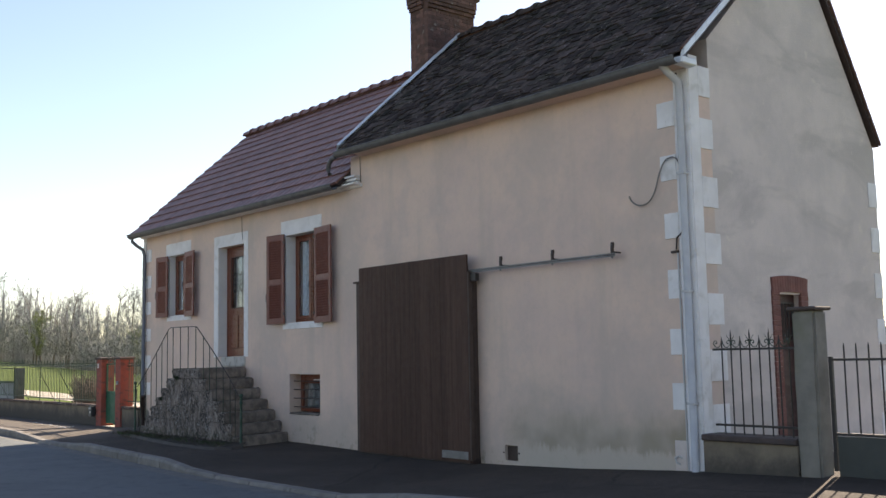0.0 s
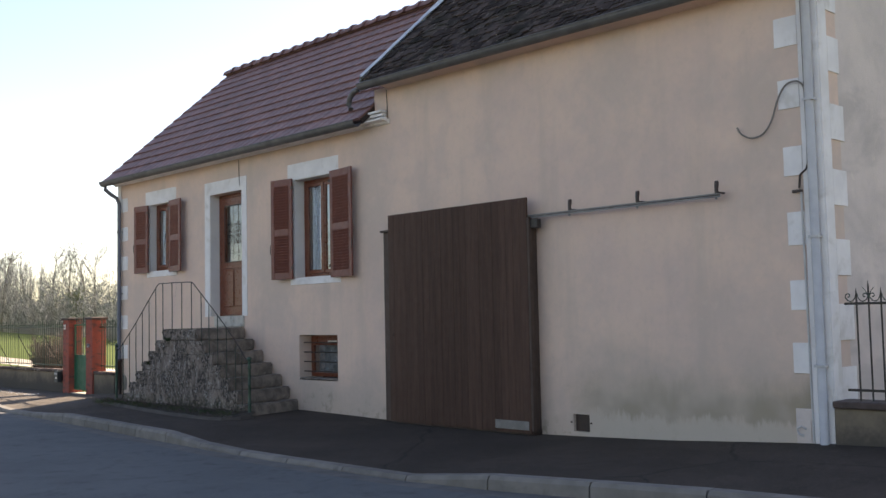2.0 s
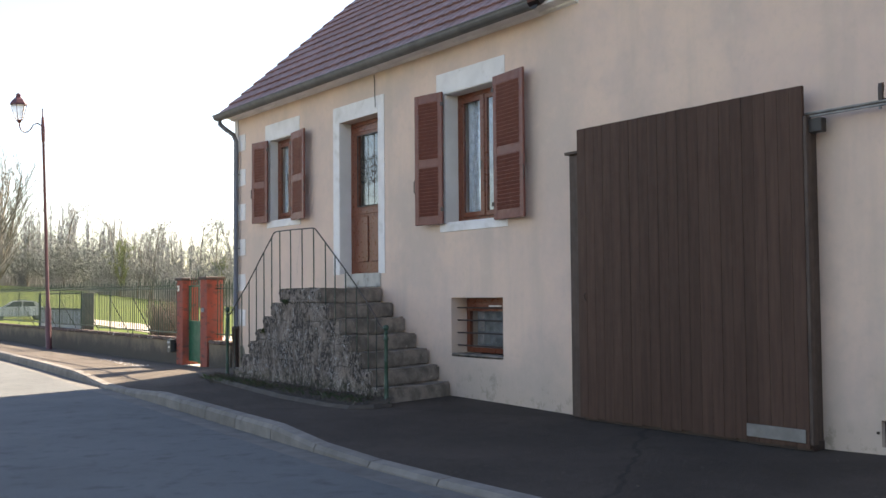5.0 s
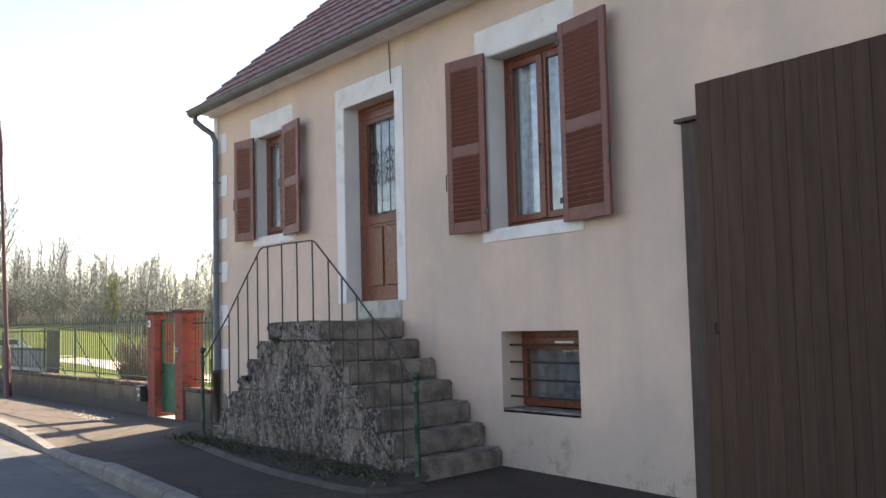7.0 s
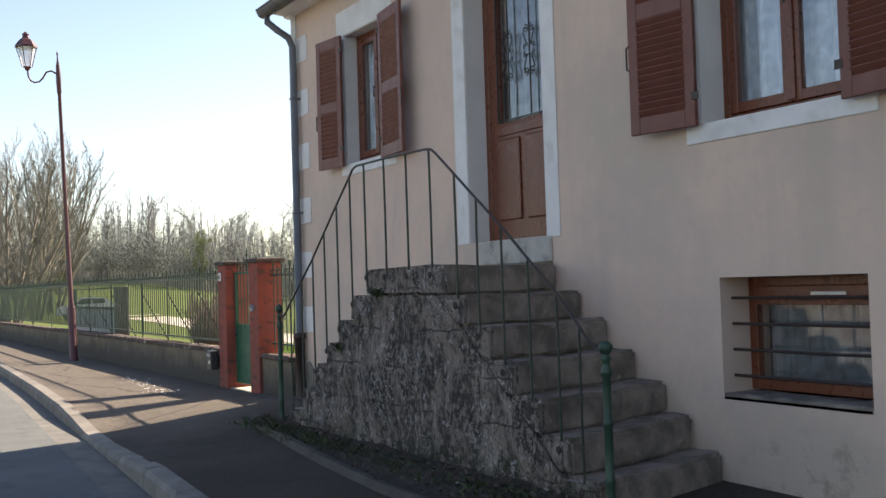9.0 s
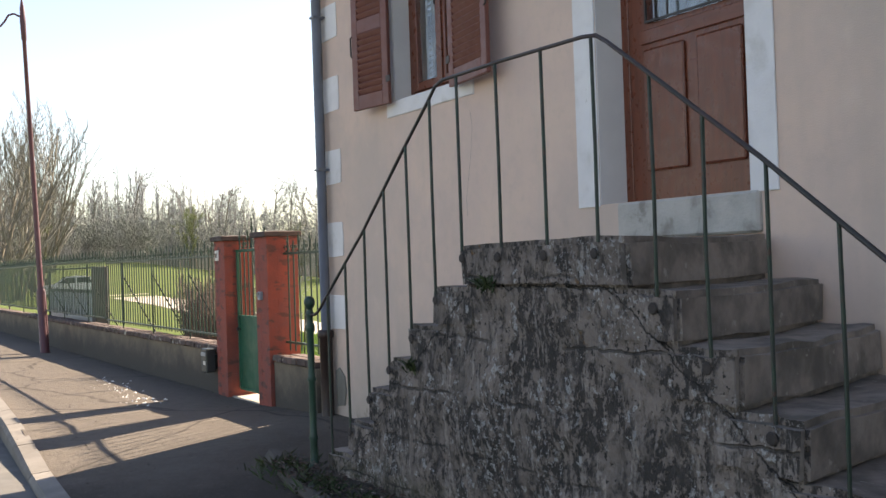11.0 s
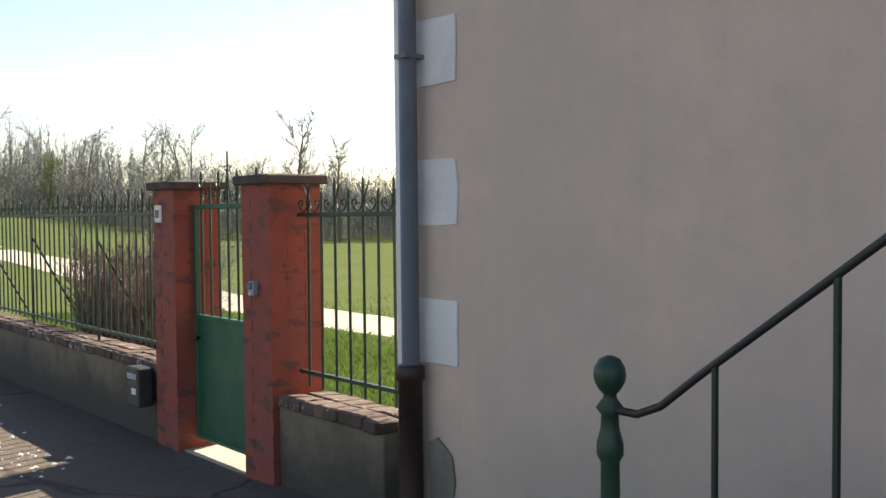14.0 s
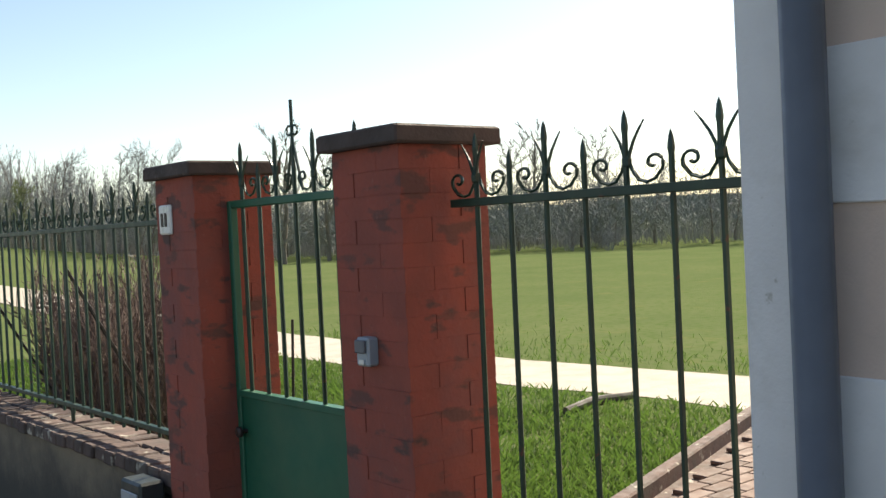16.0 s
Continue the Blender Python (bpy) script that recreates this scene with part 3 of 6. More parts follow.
# the garden and field behind the houses
def field_z(x, y):
    """The meadow dips gently behind the houses and rises as a bank to the woods."""
    ks = ((-100, -0.03), (44, -0.03), (56, -0.14), (67, -0.22), (80, 0.45), (92, 1.55), (104, 2.4), (140, 3.2), (900, 4.2))
    z = 4.2
    for (y0, z0), (y1, z1) in zip(ks, ks[1:]):
        if y <= y1:
            z = z0 + (z1 - z0) * (y - y0) / (y1 - y0)
            break
    q = min(max((x - 20) / 18, 0), 1)
    return z * (1 - q) - 0.1 * q


xs = [-40, -25, -14, -7, -3, 0.3, 2, 4, 6, 8, 10, 12, 15, 18, 21, 24, 27, 30, 34, 40, 50, 65, 90, 140, 250, 420]
ysf = [-60, -30, 0, 10, 20, 26, 32, 38, 44, 50, 56, 62, 67, 74, 80, 86, 92, 98, 104, 115, 125, 140, 180, 260, 420]
vs, fs = [], []
for yy in ysf:
    for xx in xs:
        near = xx if yy >= 60 else max(xx, 0.3 + max(yy - 38, 0) * 0.106 + 0.0001 * (xx + 40))
        vs.append((near, yy, field_z(near, yy)))
for i in range(len(ysf) - 1):
    for k in range(len(xs) - 1):
        a = i * len(xs) + k
        if ysf[i] < 60 and vs[a + 1][0] - vs[a][0] < 0.01:
            continue
        fs.append((a, a + 1, a + len(xs) + 1, a + len(xs)))
garden = part("field", (vs, fs), M_MEADOW)
tagged(garden, "open green meadow behind the garden fence", "meadow", kind="structure")


def path_x(y):
    ks = ((-20, 5.3), (16, 5.0), (19, 4.75), (24, 5.0), (31, 5.9), (47, 8.4), (70, 12.2), (100, 19.5))
    for (y0, x0), (y1, x1) in zip(ks, ks[1:]):
        if y <= y1:
            return x0 + (x1 - x0) * (y - y0) / (y1 - y0)
    return ks[-1][1]


def path_lift(y):
    return 0.006 + 0.016 * min(max((y - 28) / 12, 0), 1)


PY = [-20, 0, 10] + [12 + 0.6 * i for i in range(60)] + [50, 53, 56, 59, 62, 65, 68]
drive = part("gravel_path", strip(PY, lambda y: path_x(y) - 0.62 - 0.1 * noise.noise((0, y, 0)) - 0.012 * max(y - 20, 0), lambda y: path_x(y) + 0.65 + 0.1 * noise.noise((5, y, 0)) + 0.02 * max(y - 20, 0), lambda y: field_z(path_x(y) - 1, y) + path_lift(y), lambda y: field_z(path_x(y) + 1, y) + path_lift(y)), M_GRAVEL)
tagged(drive, "pale sunlit gravel drive across the grass", "path", kind="structure")

# ---- the house ----
Y0, Y1, YM = -2.97, 12.53, 3.70
XB = 4.45
house = thing("farmhouse", "cream rendered farmhouse with white quoins and two tiled roofs", "house")
DOOR = (7.755, 8.825, 1.585, 3.82)
WIN_R = (5.09, 6.16, 2.18, 3.81)
WIN_L = (10.22, 11.14, 2.52, 3.86)
CELLAR = (5.04, 6.06, 0.525, 1.235)
VENT = (0.1, 0.35, 0.05, 0.26)
holes = [DOOR, WIN_R, WIN_L, CELLAR, VENT]
cuts_y = [Y0, Y1, 4.045] + [h[i] for h in holes for i in (0, 1)]
cuts_z = [-0.3, 4.46, 4.95] + [h[i] for h in holes for i in (2, 3)]
part("front_wall", pierced(cuts_y, cuts_z, holes, "x", 0.0, 0.42, lambda u: 4.95 if u < 4.045 else 4.46), M_FACADE, house, "cream render with damp mossy foot")
RX, RZ = 2.55, 7.5      # ridge of the taller roof
LX, LZ = 2.85, 7.25      # ridge of the lower roof
GDOOR = (1.72, 2.24, 0.2, 2.22)
gw = pierced([0.42, XB, GDOOR[0], GDOOR[1]], [-0.3, GDOOR[2], GDOOR[3], 4.4], [GDOOR], "y", Y0, Y0 + 0.4)
prism([(0.42, 4.4), (XB, 4.4), (RX, RZ - 0.17), (0.42, 5.32)], "y", Y0, Y0 + 0.4, gw)
part("gable_wall", gw, M_GABLE, house, "rough grey-beige render with patchy stains")
bm = prism([(0.42, -0.3), (XB, -0.3), (XB, 4.9), (LX, LZ - 0.12), (0.42, 4.75)], "y", Y1 - 0.4, Y1)
part("end_wall", bm, M_FACADE, house)
part("back_wall", box(XB - 0.4, XB - 0.003, Y0 + 0.402, Y1 - 0.402, -0.3, 4.35), M_GABLE, house)
part("party_wall", prism([(0.45, 0), (XB, 0), (XB, 4.9), (RX, RZ - 0.15), (0.45, 5.3)], "y", 3.98, 4.03), M_FACADE, house)

# roofs: boarding and tiles
TILT = 0.0045


def tilted(ob):
    """The taller roof sinks a little towards the gable."""
    for v in ob.data.vertices:
        v.co.z += TILT * (v.co.y - 4.0)
    return ob


EX, EZ = -0.27, 4.99


def slab(p, q, th, y0, y1, bm):
    (x0, z0), (x1, z1) = p, q
    n = Vector((-(z1 - z0), x1 - x0)).normalized() * th
    return prism([(x0, z0), (x1, z1), (x1 - n.x, z1 - n.y), (x0 - n.x, z0 - n.y)], "y", y0, y1, bm)


bm = bmesh.new()
slab((EX, 4.47), (LX, LZ), 0.07, 4.05, 12.7, bm)
slab((LX + 0.004, LZ), (XB + 0.6, 5.1), 0.07, 4.05, 12.7, bm)
part("lower_roof_boarding", bm, M_CAST, house)
bm = bmesh.new()
slab((EX, EZ), (RX, RZ), 0.05, -3.08, 4.05, bm)
slab((RX + 0.004, RZ), (XB + 0.06, 4.5), 0.05, -3.04, 4.05, bm)
tilted(part("upper_roof_boarding", bm, M_CAST, house))

tile_prof = [(0, 0.0), (0.03, 0.009), (0.06, 0.010), (0.085, 0.002), (0.15, 0.0), (0.2, 0.001), (0.236, 0.003)]


def tile_geo():
    vs, fs = [], []
    for s, lift in ((-0.02, 0.037), (0.355, 0.006)):
        for u, h in tile_prof:
            vs.append((s, u, h + lift))
    n = len(tile_prof)
    for k in range(n - 1):
        fs.append((k, k + 1, n + k + 1, n + k))
    for u, h in tile_prof:
        vs.append((-0.02, u, 0.0))
    for k in range(n - 1):
        fs.append((2 * n + k, 2 * n + k + 1, k + 1, k))
    vs += [(0.355, 0, -0.0), (0.355, 0.236, -0.0)]
    fs += [(2 * n, 0, n, 3 * n), (3 * n - 1, 3 * n + 1, 2 * n - 1, n - 1)]
    return vs, fs


def merged(geo, poses):
    vs, fs = geo
    a = np.array(vs)
    out, faces, base = [], [], 0
    for m in poses:
        mm = np.array(m)
        out.append(a @ mm[:3, :3].T + mm[:3, 3])
        faces += [tuple(i + base for i in f) for f in fs]
        base += len(vs)
    return [tuple(v) for v in np.concatenate(out)], faces


slope_l = math.atan2(LZ - 4.47, LX - EX)
len_l = math.hypot(LZ - 4.47, LX - EX)
tile_me = bpy.data.meshes.new("roof_tile")
g = tile_geo()
tile_me.from_pydata(g[0], [], g[1])
tile_me.materials.append(M_TILE)
rows_l, near, far = 13, [], []
gauge = len_l / rows_l
rng = random.Random(4)
for r in range(rows_l):
    for c in range(36):
        yy = 4.06 + c * 0.24
        s = r * gauge
        m = pose(EX + s * math.cos(slope_l), yy, 4.475 + s * math.sin(slope_l) + rng.uniform(0, 0.004)) @ Matrix.Rotation(-slope_l, 4, "Y") @ pose(0, 0, 0, 0, 0, rng.uniform(-0.5, 0.5))
        (near if c < 23 else far).append(m)
roof_l = part("lower_roof_edge", slab((EX - 0.03, 4.46), (LX, LZ + 0.02), 0.05, 12.7, 12.76, bmesh.new()), M_TILE, house, "red-brown interlocking clay tiles")
for m in near:
    share("roof_tile", tile_me, roof_l, m)
tagged(part("roof_tiles", merged(g, far), M_TILE_STUFF, house), kind="stuff")


def ridge_geo(w=0.15, length=0.42):
    vs, fs = [], []
    for s, k in ((0.0, 1.18), (0.06, 1.18), (0.07, 1.0), (length, 0.93)):
        for i in range(7):
            a = math.pi * i / 6
            vs.append((-w * k * math.cos(a), s, 0.13 * k * math.sin(a) - 0.03))
    for r in range(3):
        for i in range(6):
            fs.append((r * 7 + i, r * 7 + i + 1, r * 7 + i + 8, r * 7 + i + 7))
    fs.append(tuple(range(6, -1, -1)))
    fs.append(tuple(range(21, 28)))
    return vs, fs


ridge_me = bpy.data.meshes.new("ridge_tile")
g2 = ridge_geo()
ridge_me.from_pydata(g2[0], [], g2[1])
ridge_me.materials.append(M_TILE)
ridge = part("ridge_bed", box(LX - 0.09, LX + 0.09, 4.6, 12.72, LZ - 0.02, LZ + 0.02), M_TILE, house)
for i in range(21):
    share("ridge_tile", ridge_me, ridge, pose(LX, 4.35 + i * 0.4, LZ + 0.03))
ridge_me2 = ridge_me.copy()
ridge_me2.materials[0] = M_SLATE
ridge2 = tilted(part("ridge_bed", box(RX - 0.09, RX + 0.09, -3.08, 4.0, RZ - 0.02, RZ + 0.02), M_CHIMNEY, house))
for i in range(17):
    share("ridge_tile", ridge_me2, ridge2, pose(RX, -3.10 + i * 0.415, RZ + 0.03 - TILT * (7 - i * 0.41), 0, rng.uniform(-2, 2), rng.uniform(-1.5, 1.5)))

# small plain tiles of the taller roof
slope_r = math.atan2(RZ - EZ, RX - EX)
len_r = math.hypot(RZ - EZ, RX - EX)
poses = []
for r in range(37):
    for c in range(40):
        s = r * len_r / 37
        yy = -3.11 + c * 0.177 + (0.088 if r % 2 else 0)
        if yy > 3.93:
            continue
        poses.append(pose(EX - 0.03 + s * math.cos(slope_r), yy + rng.uniform(-0.006, 0.006), EZ + 0.005 + s * math.sin(slope_r) + rng.uniform(-0.006, 0.018) + 0.03 * noise.noise((yy * 0.6, s * 0.7, 3)))
                     @ Matrix.Rotation(-slope_r + radians(rng.uniform(-4.5, 2.5)), 4, "Y") @ pose(0, 0, 0, rng.uniform(-4, 4), 0, rng.uniform(-5, 5)))
pt = ([(0, 0, 0.03), (0, 0.168, 0.03), (0.2, 0.168, 0.012), (0.2, 0, 0.012), (0, 0, 0.012), (0, 0.168, 0.012), (0.2, 0.168, 0), (0.2, 0, 0)],
      [(0, 1, 2, 3), (4, 5, 1, 0), (4, 0, 3, 7), (5, 6, 2, 1)])
tagged(tilted(part("plain_tiles", merged(pt, poses), M_SLATE, house, "dark weathered plain tiles with lichen")), kind="stuff")
# bright verge flashing between the two roofs and along the gable
bm = bmesh.new()
pts = [(EX - 0.02 + s * math.cos(slope_r), 4.03 + 0.02 * noise.noise((s * 3, 1, 0)), EZ + 0.10 + s * math.sin(slope_r)) for s in [len_r * k / 24 for k in range(25)]]
for i, p in enumerate(pts):
    w = 0.035 if i < 13 else 0.10 + 0.03 * noise.noise((i * 0.7, 0, 0))
    bm.verts.new((p[0], p[1] - w, p[2] + 0.012))
    bm.verts.new((p[0], p[1], p[2] + 0.05))
    bm.verts.new((p[0], p[1] + 0.04, p[2] - 0.12))
bm.verts.ensure_lookup_table()
for i in range(24):
    for k in (0, 1):
        a = i * 3 + k
        bm.faces.new([bm.verts[j] for j in (a, a + 1, a + 4, a + 3)])
part("verge_flashing", bm, M_LEAD, house, "bright lead and mortar flashing")
bm = bmesh.new()
tube([(EX - 0.03, -3.12, EZ + 0.07), (RX, -3.12, RZ + 0.02), (RX + 0.1, -3.06, RZ - 0.1), (XB + 0.06, -3.05, 4.5)], 0.022, 6, bm)
tilted(part("gable_verge", bm, M_CHIMNEY, house))
bm = bmesh.new()
for k in range(12):
    a, b = k / 12, (k + 0.97) / 12
    z0, z1 = (EZ + 0.04 + (RZ - EZ) * q for q in (a, b))
    x0, x1 = (EX - 0.02 + (RX - EX) * q for q in (a, b))
    w = 0.05 + 0.012 * noise.noise((k * 1.7, 2, 0))
    prism([(x0, z0 - w), (x1, z1 - w), (x1, z1 + 0.035), (x0, z0 + 0.035)], "y", -3.155, -3.10, bm)
tilted(part("verge_mortar", bm, M_LEAD, house, "pale mortar verge along the gable"))
part("verge_edge", box(-0.30, -0.02, -3.13, -2.99, 4.86, 4.95, 0.015), M_LEAD, house)

# chimney, brick by brick on the two faces that show
chimney = thing("chimney", "old dark brick chimney stack with flared top", "chimney")
CX0, CX1, CY0, CY1 = 1.78, 2.95, 4.06, 4.56
part("core", box(CX0 + 0.002, CX1 - 0.01, CY0 + 0.002, CY1 - 0.01, 6.0, 8.35), M_CHIMNEY, chimney)
cb = bpy.data.meshes.new("brick")
b = box(-0.107, 0.107, -0.05, 0.05, 0.0, 0.0635, 0.003)
b.to_mesh(cb)
b.free()
cb.materials.append(M_CHIMNEY)
for r in range(31):
    z = 6.25 + r * 0.068
    out = 0.0 if z < 7.95 else min((z - 7.95) * 0.5, 0.09)
    off = 0.11 if r % 2 else 0.0
    nx, ny = CX1 - CX0, CY1 - CY0
    for k in range(6):
        a, b = max(k * 0.22 - off, 0), min(k * 0.22 - off + 0.214, nx)
        x = CX0 + (a + b) / 2
        if b - a > 0.05 and z > 4.93 + (x - EX) * 0.89:
            share("brick", cb, chimney, pose(x, CY0 + 0.045 - out + rng.uniform(-0.003, 0.003), z) @ Matrix.Diagonal(((b - a) / 0.214 * (1 + out * 0.15), 1, 1, 1)))
    for k in range(4):
        a, b = max(k * 0.22 - 0.11 + off, 0.1), min(k * 0.22 - 0.11 + off + 0.214, ny)
        if b - a > 0.05 and z > 6.4:
            share("brick", cb, chimney, pose(CX0 + 0.045 - out + rng.uniform(-0.003, 0.003), CY0 + (a + b) / 2, z, 0, 0, 90) @ Matrix.Diagonal(((b - a) / 0.214, 1, 1, 1)))
part("cap", box(CX0 - 0.10, CX1 + 0.10, CY0 - 0.10, CY1 + 0.1, 8.35, 8.43, 0.02), M_CHIMNEY, chimney)
part("chimney_pot", lathe([(0.11, 8.43), (0.1, 8.6), (0.085, 8.8), (0.1, 8.82)], (2.5, 4.3, 0)), M_CHIMNEY, chimney)

# eaves gutters, soffit mouldings and downpipes


def half_gutter(x, z, y0, y1, r, parent):
    bm = bmesh.new()
    ring = [(x + q * math.cos(a), z + q * math.sin(a)) for q, aa in ((r, range(0, 9)), (r - 0.008, range(8, -1, -1))) for a in [math.pi + math.pi * k / 8 for k in aa]]
    prism(ring, "y", y0, y1, bm)
    ob = part("gutter", bm, M_ZINC, parent, "grey weathered zinc gutter")
    part("gutter_bead", tube([(x - r, y0, z + 0.006), (x - r, y1, z + 0.006)], 0.011, 6), M_ZINC, ob)
    return ob


half_gutter(-0.31, 4.45, 4.1, 12.62, 0.085, house)
g_ = tilted(half_gutter(-0.31, 4.975, -3.06, 4.0, 0.08, house))
tilted(g_.children[0])
part("eaves_moulding", prism([(0.004, 4.385), (-0.05, 4.40), (-0.06, 4.42), (-0.18, 4.43), (-0.18, 4.455), (0.004, 4.458)], "y", YM - 0.0, 12.62), M_WHITE, house)
tilted(part("eaves_moulding", prism([(0.004, 4.91), (-0.03, 4.92), (-0.17, 4.935), (-0.17, 4.97), (0.004, 4.975)], "y", -2.96, YM), M_FACADE, house))
bm = bmesh.new()
for k, (z0, z1, d) in enumerate(((4.40, 4.44, 0.05), (4.45, 4.49, 0.09), (4.50, 4.53, 0.13))):
    box(-d, -0.003, 3.76, 4.28 - 0.06 * k, z0 + 0.06, z1 + 0.06, 0.004, bm)
part("corbel_moulding", bm, M_WHITE, house, "small white stepped corbel under the eaves")
part("overflow_elbow", tube([(-0.31, 4.04, 4.93), (-0.30, 4.17, 4.91), (-0.28, 4.29, 4.84), (-0.27, 4.33, 4.74), (-0.28, 4.27, 4.66)], 0.042, 8), M_ZINC, house, smooth=True)

down = thing("downpipe", "grey downpipe with brown cast iron foot on the corner", "downpipe")
part("pipe", tube([(-0.31, 12.5, 4.40), (-0.31, 12.5, 4.30), (-0.22, 12.43, 4.2), (-0.10, 12.40, 4.12), (-0.07, 12.355, 4.0), (-0.07, 12.355, 0.72)], 0.041, 10), M_PIPE, down, smooth=True)
part("cast_foot", lathe([(0.062, 0.0), (0.055, 0.02), (0.055, 0.68), (0.066, 0.685), (0.066, 0.74), (0.052, 0.75)], (-0.075, 12.355, 0.0), 12), M_CAST, down, "dark brown cast iron foot", True)
for z in (2.1, 3.4):
    part("bracket", box(-0.113, 0.0, 12.312, 12.398, z, z + 0.018), M_PIPE, down)
down2 = thing("downpipe", "pale painted downpipe on the white house corner", "downpipe")
part("pipe", tube([(-0.31, -2.83, 4.90), (-0.25, -2.86, 4.82), (-0.08, -2.885, 4.72), (-0.06, -2.885, 4.6), (-0.06, -2.885, 0.12)], 0.046, 10), M_PIPE_LIGHT, down2, smooth=True)
for z in (0.9, 2.2, 3.6):
    part("bracket", box(-0.11, 0.0, -2.94, -2.83, z, z + 0.025), M_PIPE_LIGHT, down2)

# quoins and painted corner strips, a few millimetres proud
part("corner_strip", box(-0.014, 0.0, -2.974, -2.76, 0.02, 4.93, 0.003), M_WHITE, house)
for z0, z1, y1 in ((4.22, 4.53, -2.50), (3.565, 3.87, -2.52), (2.86, 3.165, -2.55), (2.14, 2.485, -2.565), (1.475, 1.78, -2.565), (0.83, 1.142, -2.565)):
    part("quoin", box(-0.012, 0.0, -2.755, y1, z0, z1, 0.003), M_WHITE, house)
part("bare_quoin", box(-0.010, 0.0, -2.755, -2.565, 0.12, 0.475, 0.006), M_GABLE, house, "bare unpainted quoin stone")
part("corner_strip", box(0.0, 0.18, -2.986, -2.97, 0.02, 5.05, 0.003), M_WHITE, house)
for z, x1 in ((4.57, 0.42), (3.93, 0.44), (3.22, 0.49), (2.54, 0.50), (1.82, 0.50), (1.16, 0.52), (0.52, 0.52)):
    part("quoin", box(0.185, x1, -2.984, -2.97, z, z + 0.37, 0.003), M_WHITE, house)
for k in range(7):
    z = 0.6 + 0.66 * k
    if z < 4.2:
        part("quoin", box(XB - 0.22 + rng.uniform(-0.03, 0.03), XB, -2.984, -2.97, z - 0.36, z, 0.003), M_WHITE, house)
part("corner_strip", box(-0.012, 0.0, 12.40, 12.536, 0.02, 4.42, 0.004), M_WHITE, house)
for k in range(6):
    z = 0.754 + 0.613 * k
    e = [rng.uniform(-0.014, 0.014) for _ in range(6)]
    ring = [(12.396, z), (12.396, z + 0.29), (12.22, z + 0.29 + e[0] * 0.3), (12.106 + e[1] * 0.5, z + 0.288), (12.10 + e[3] * 0.5, z + 0.15), (12.106 + e[4] * 0.5, z + 0.004), (12.25, z + e[5] * 0.3)]
    b = prism(ring, "x", -0.009, 0.0)
    bmesh.ops.bevel(b, geom=b.edges[:], offset=0.003, segments=1, affect="EDGES")
    part("quoin", b, M_WHITE, house)

bm = prism([(12.16, 0.12), (12.30, 0.10), (12.31, 0.40), (12.25, 0.43), (12.20, 0.40), (12.15, 0.36), (12.13, 0.25)], "x", -0.012, -0.002)
part("broken_quoin", bm, M_POST, house, "broken bare quoin stone")

# ---- windows, doors ----


def outline(y0, y1, z0, z1, w, d, bm=None, bev=0.004, x=0.0):
    bm = bm or bmesh.new()
    box(x, x + d, y0, y0 + w, z0, z1, bev, bm)
    box(x, x + d, y1 - w, y1, z0, z1, bev, bm)
    box(x, x + d, y0 + w, y1 - w, z1 - w, z1, bev, bm)
    box(x, x + d, y0 + w, y1 - w, z0, z0 + w, bev, bm)
    return bm


def curtain(y0, y1, z0, z1, x):
    vs, fs = [], []
    n = 40
    for i in range(n + 1):
        q = i / n
        yy = y0 + (y1 - y0) * q
        xx = x + 0.018 * math.sin(q * 46) + 0.012 * math.sin(q * 19 + 1)
        vs += [(xx, yy, z0), (xx * 1.0 + 0.004, yy, z1)]
    for i in range(n):
        fs.append((2 * i, 2 * i + 2, 2 * i + 3, 2 * i + 1))
    return vs, fs


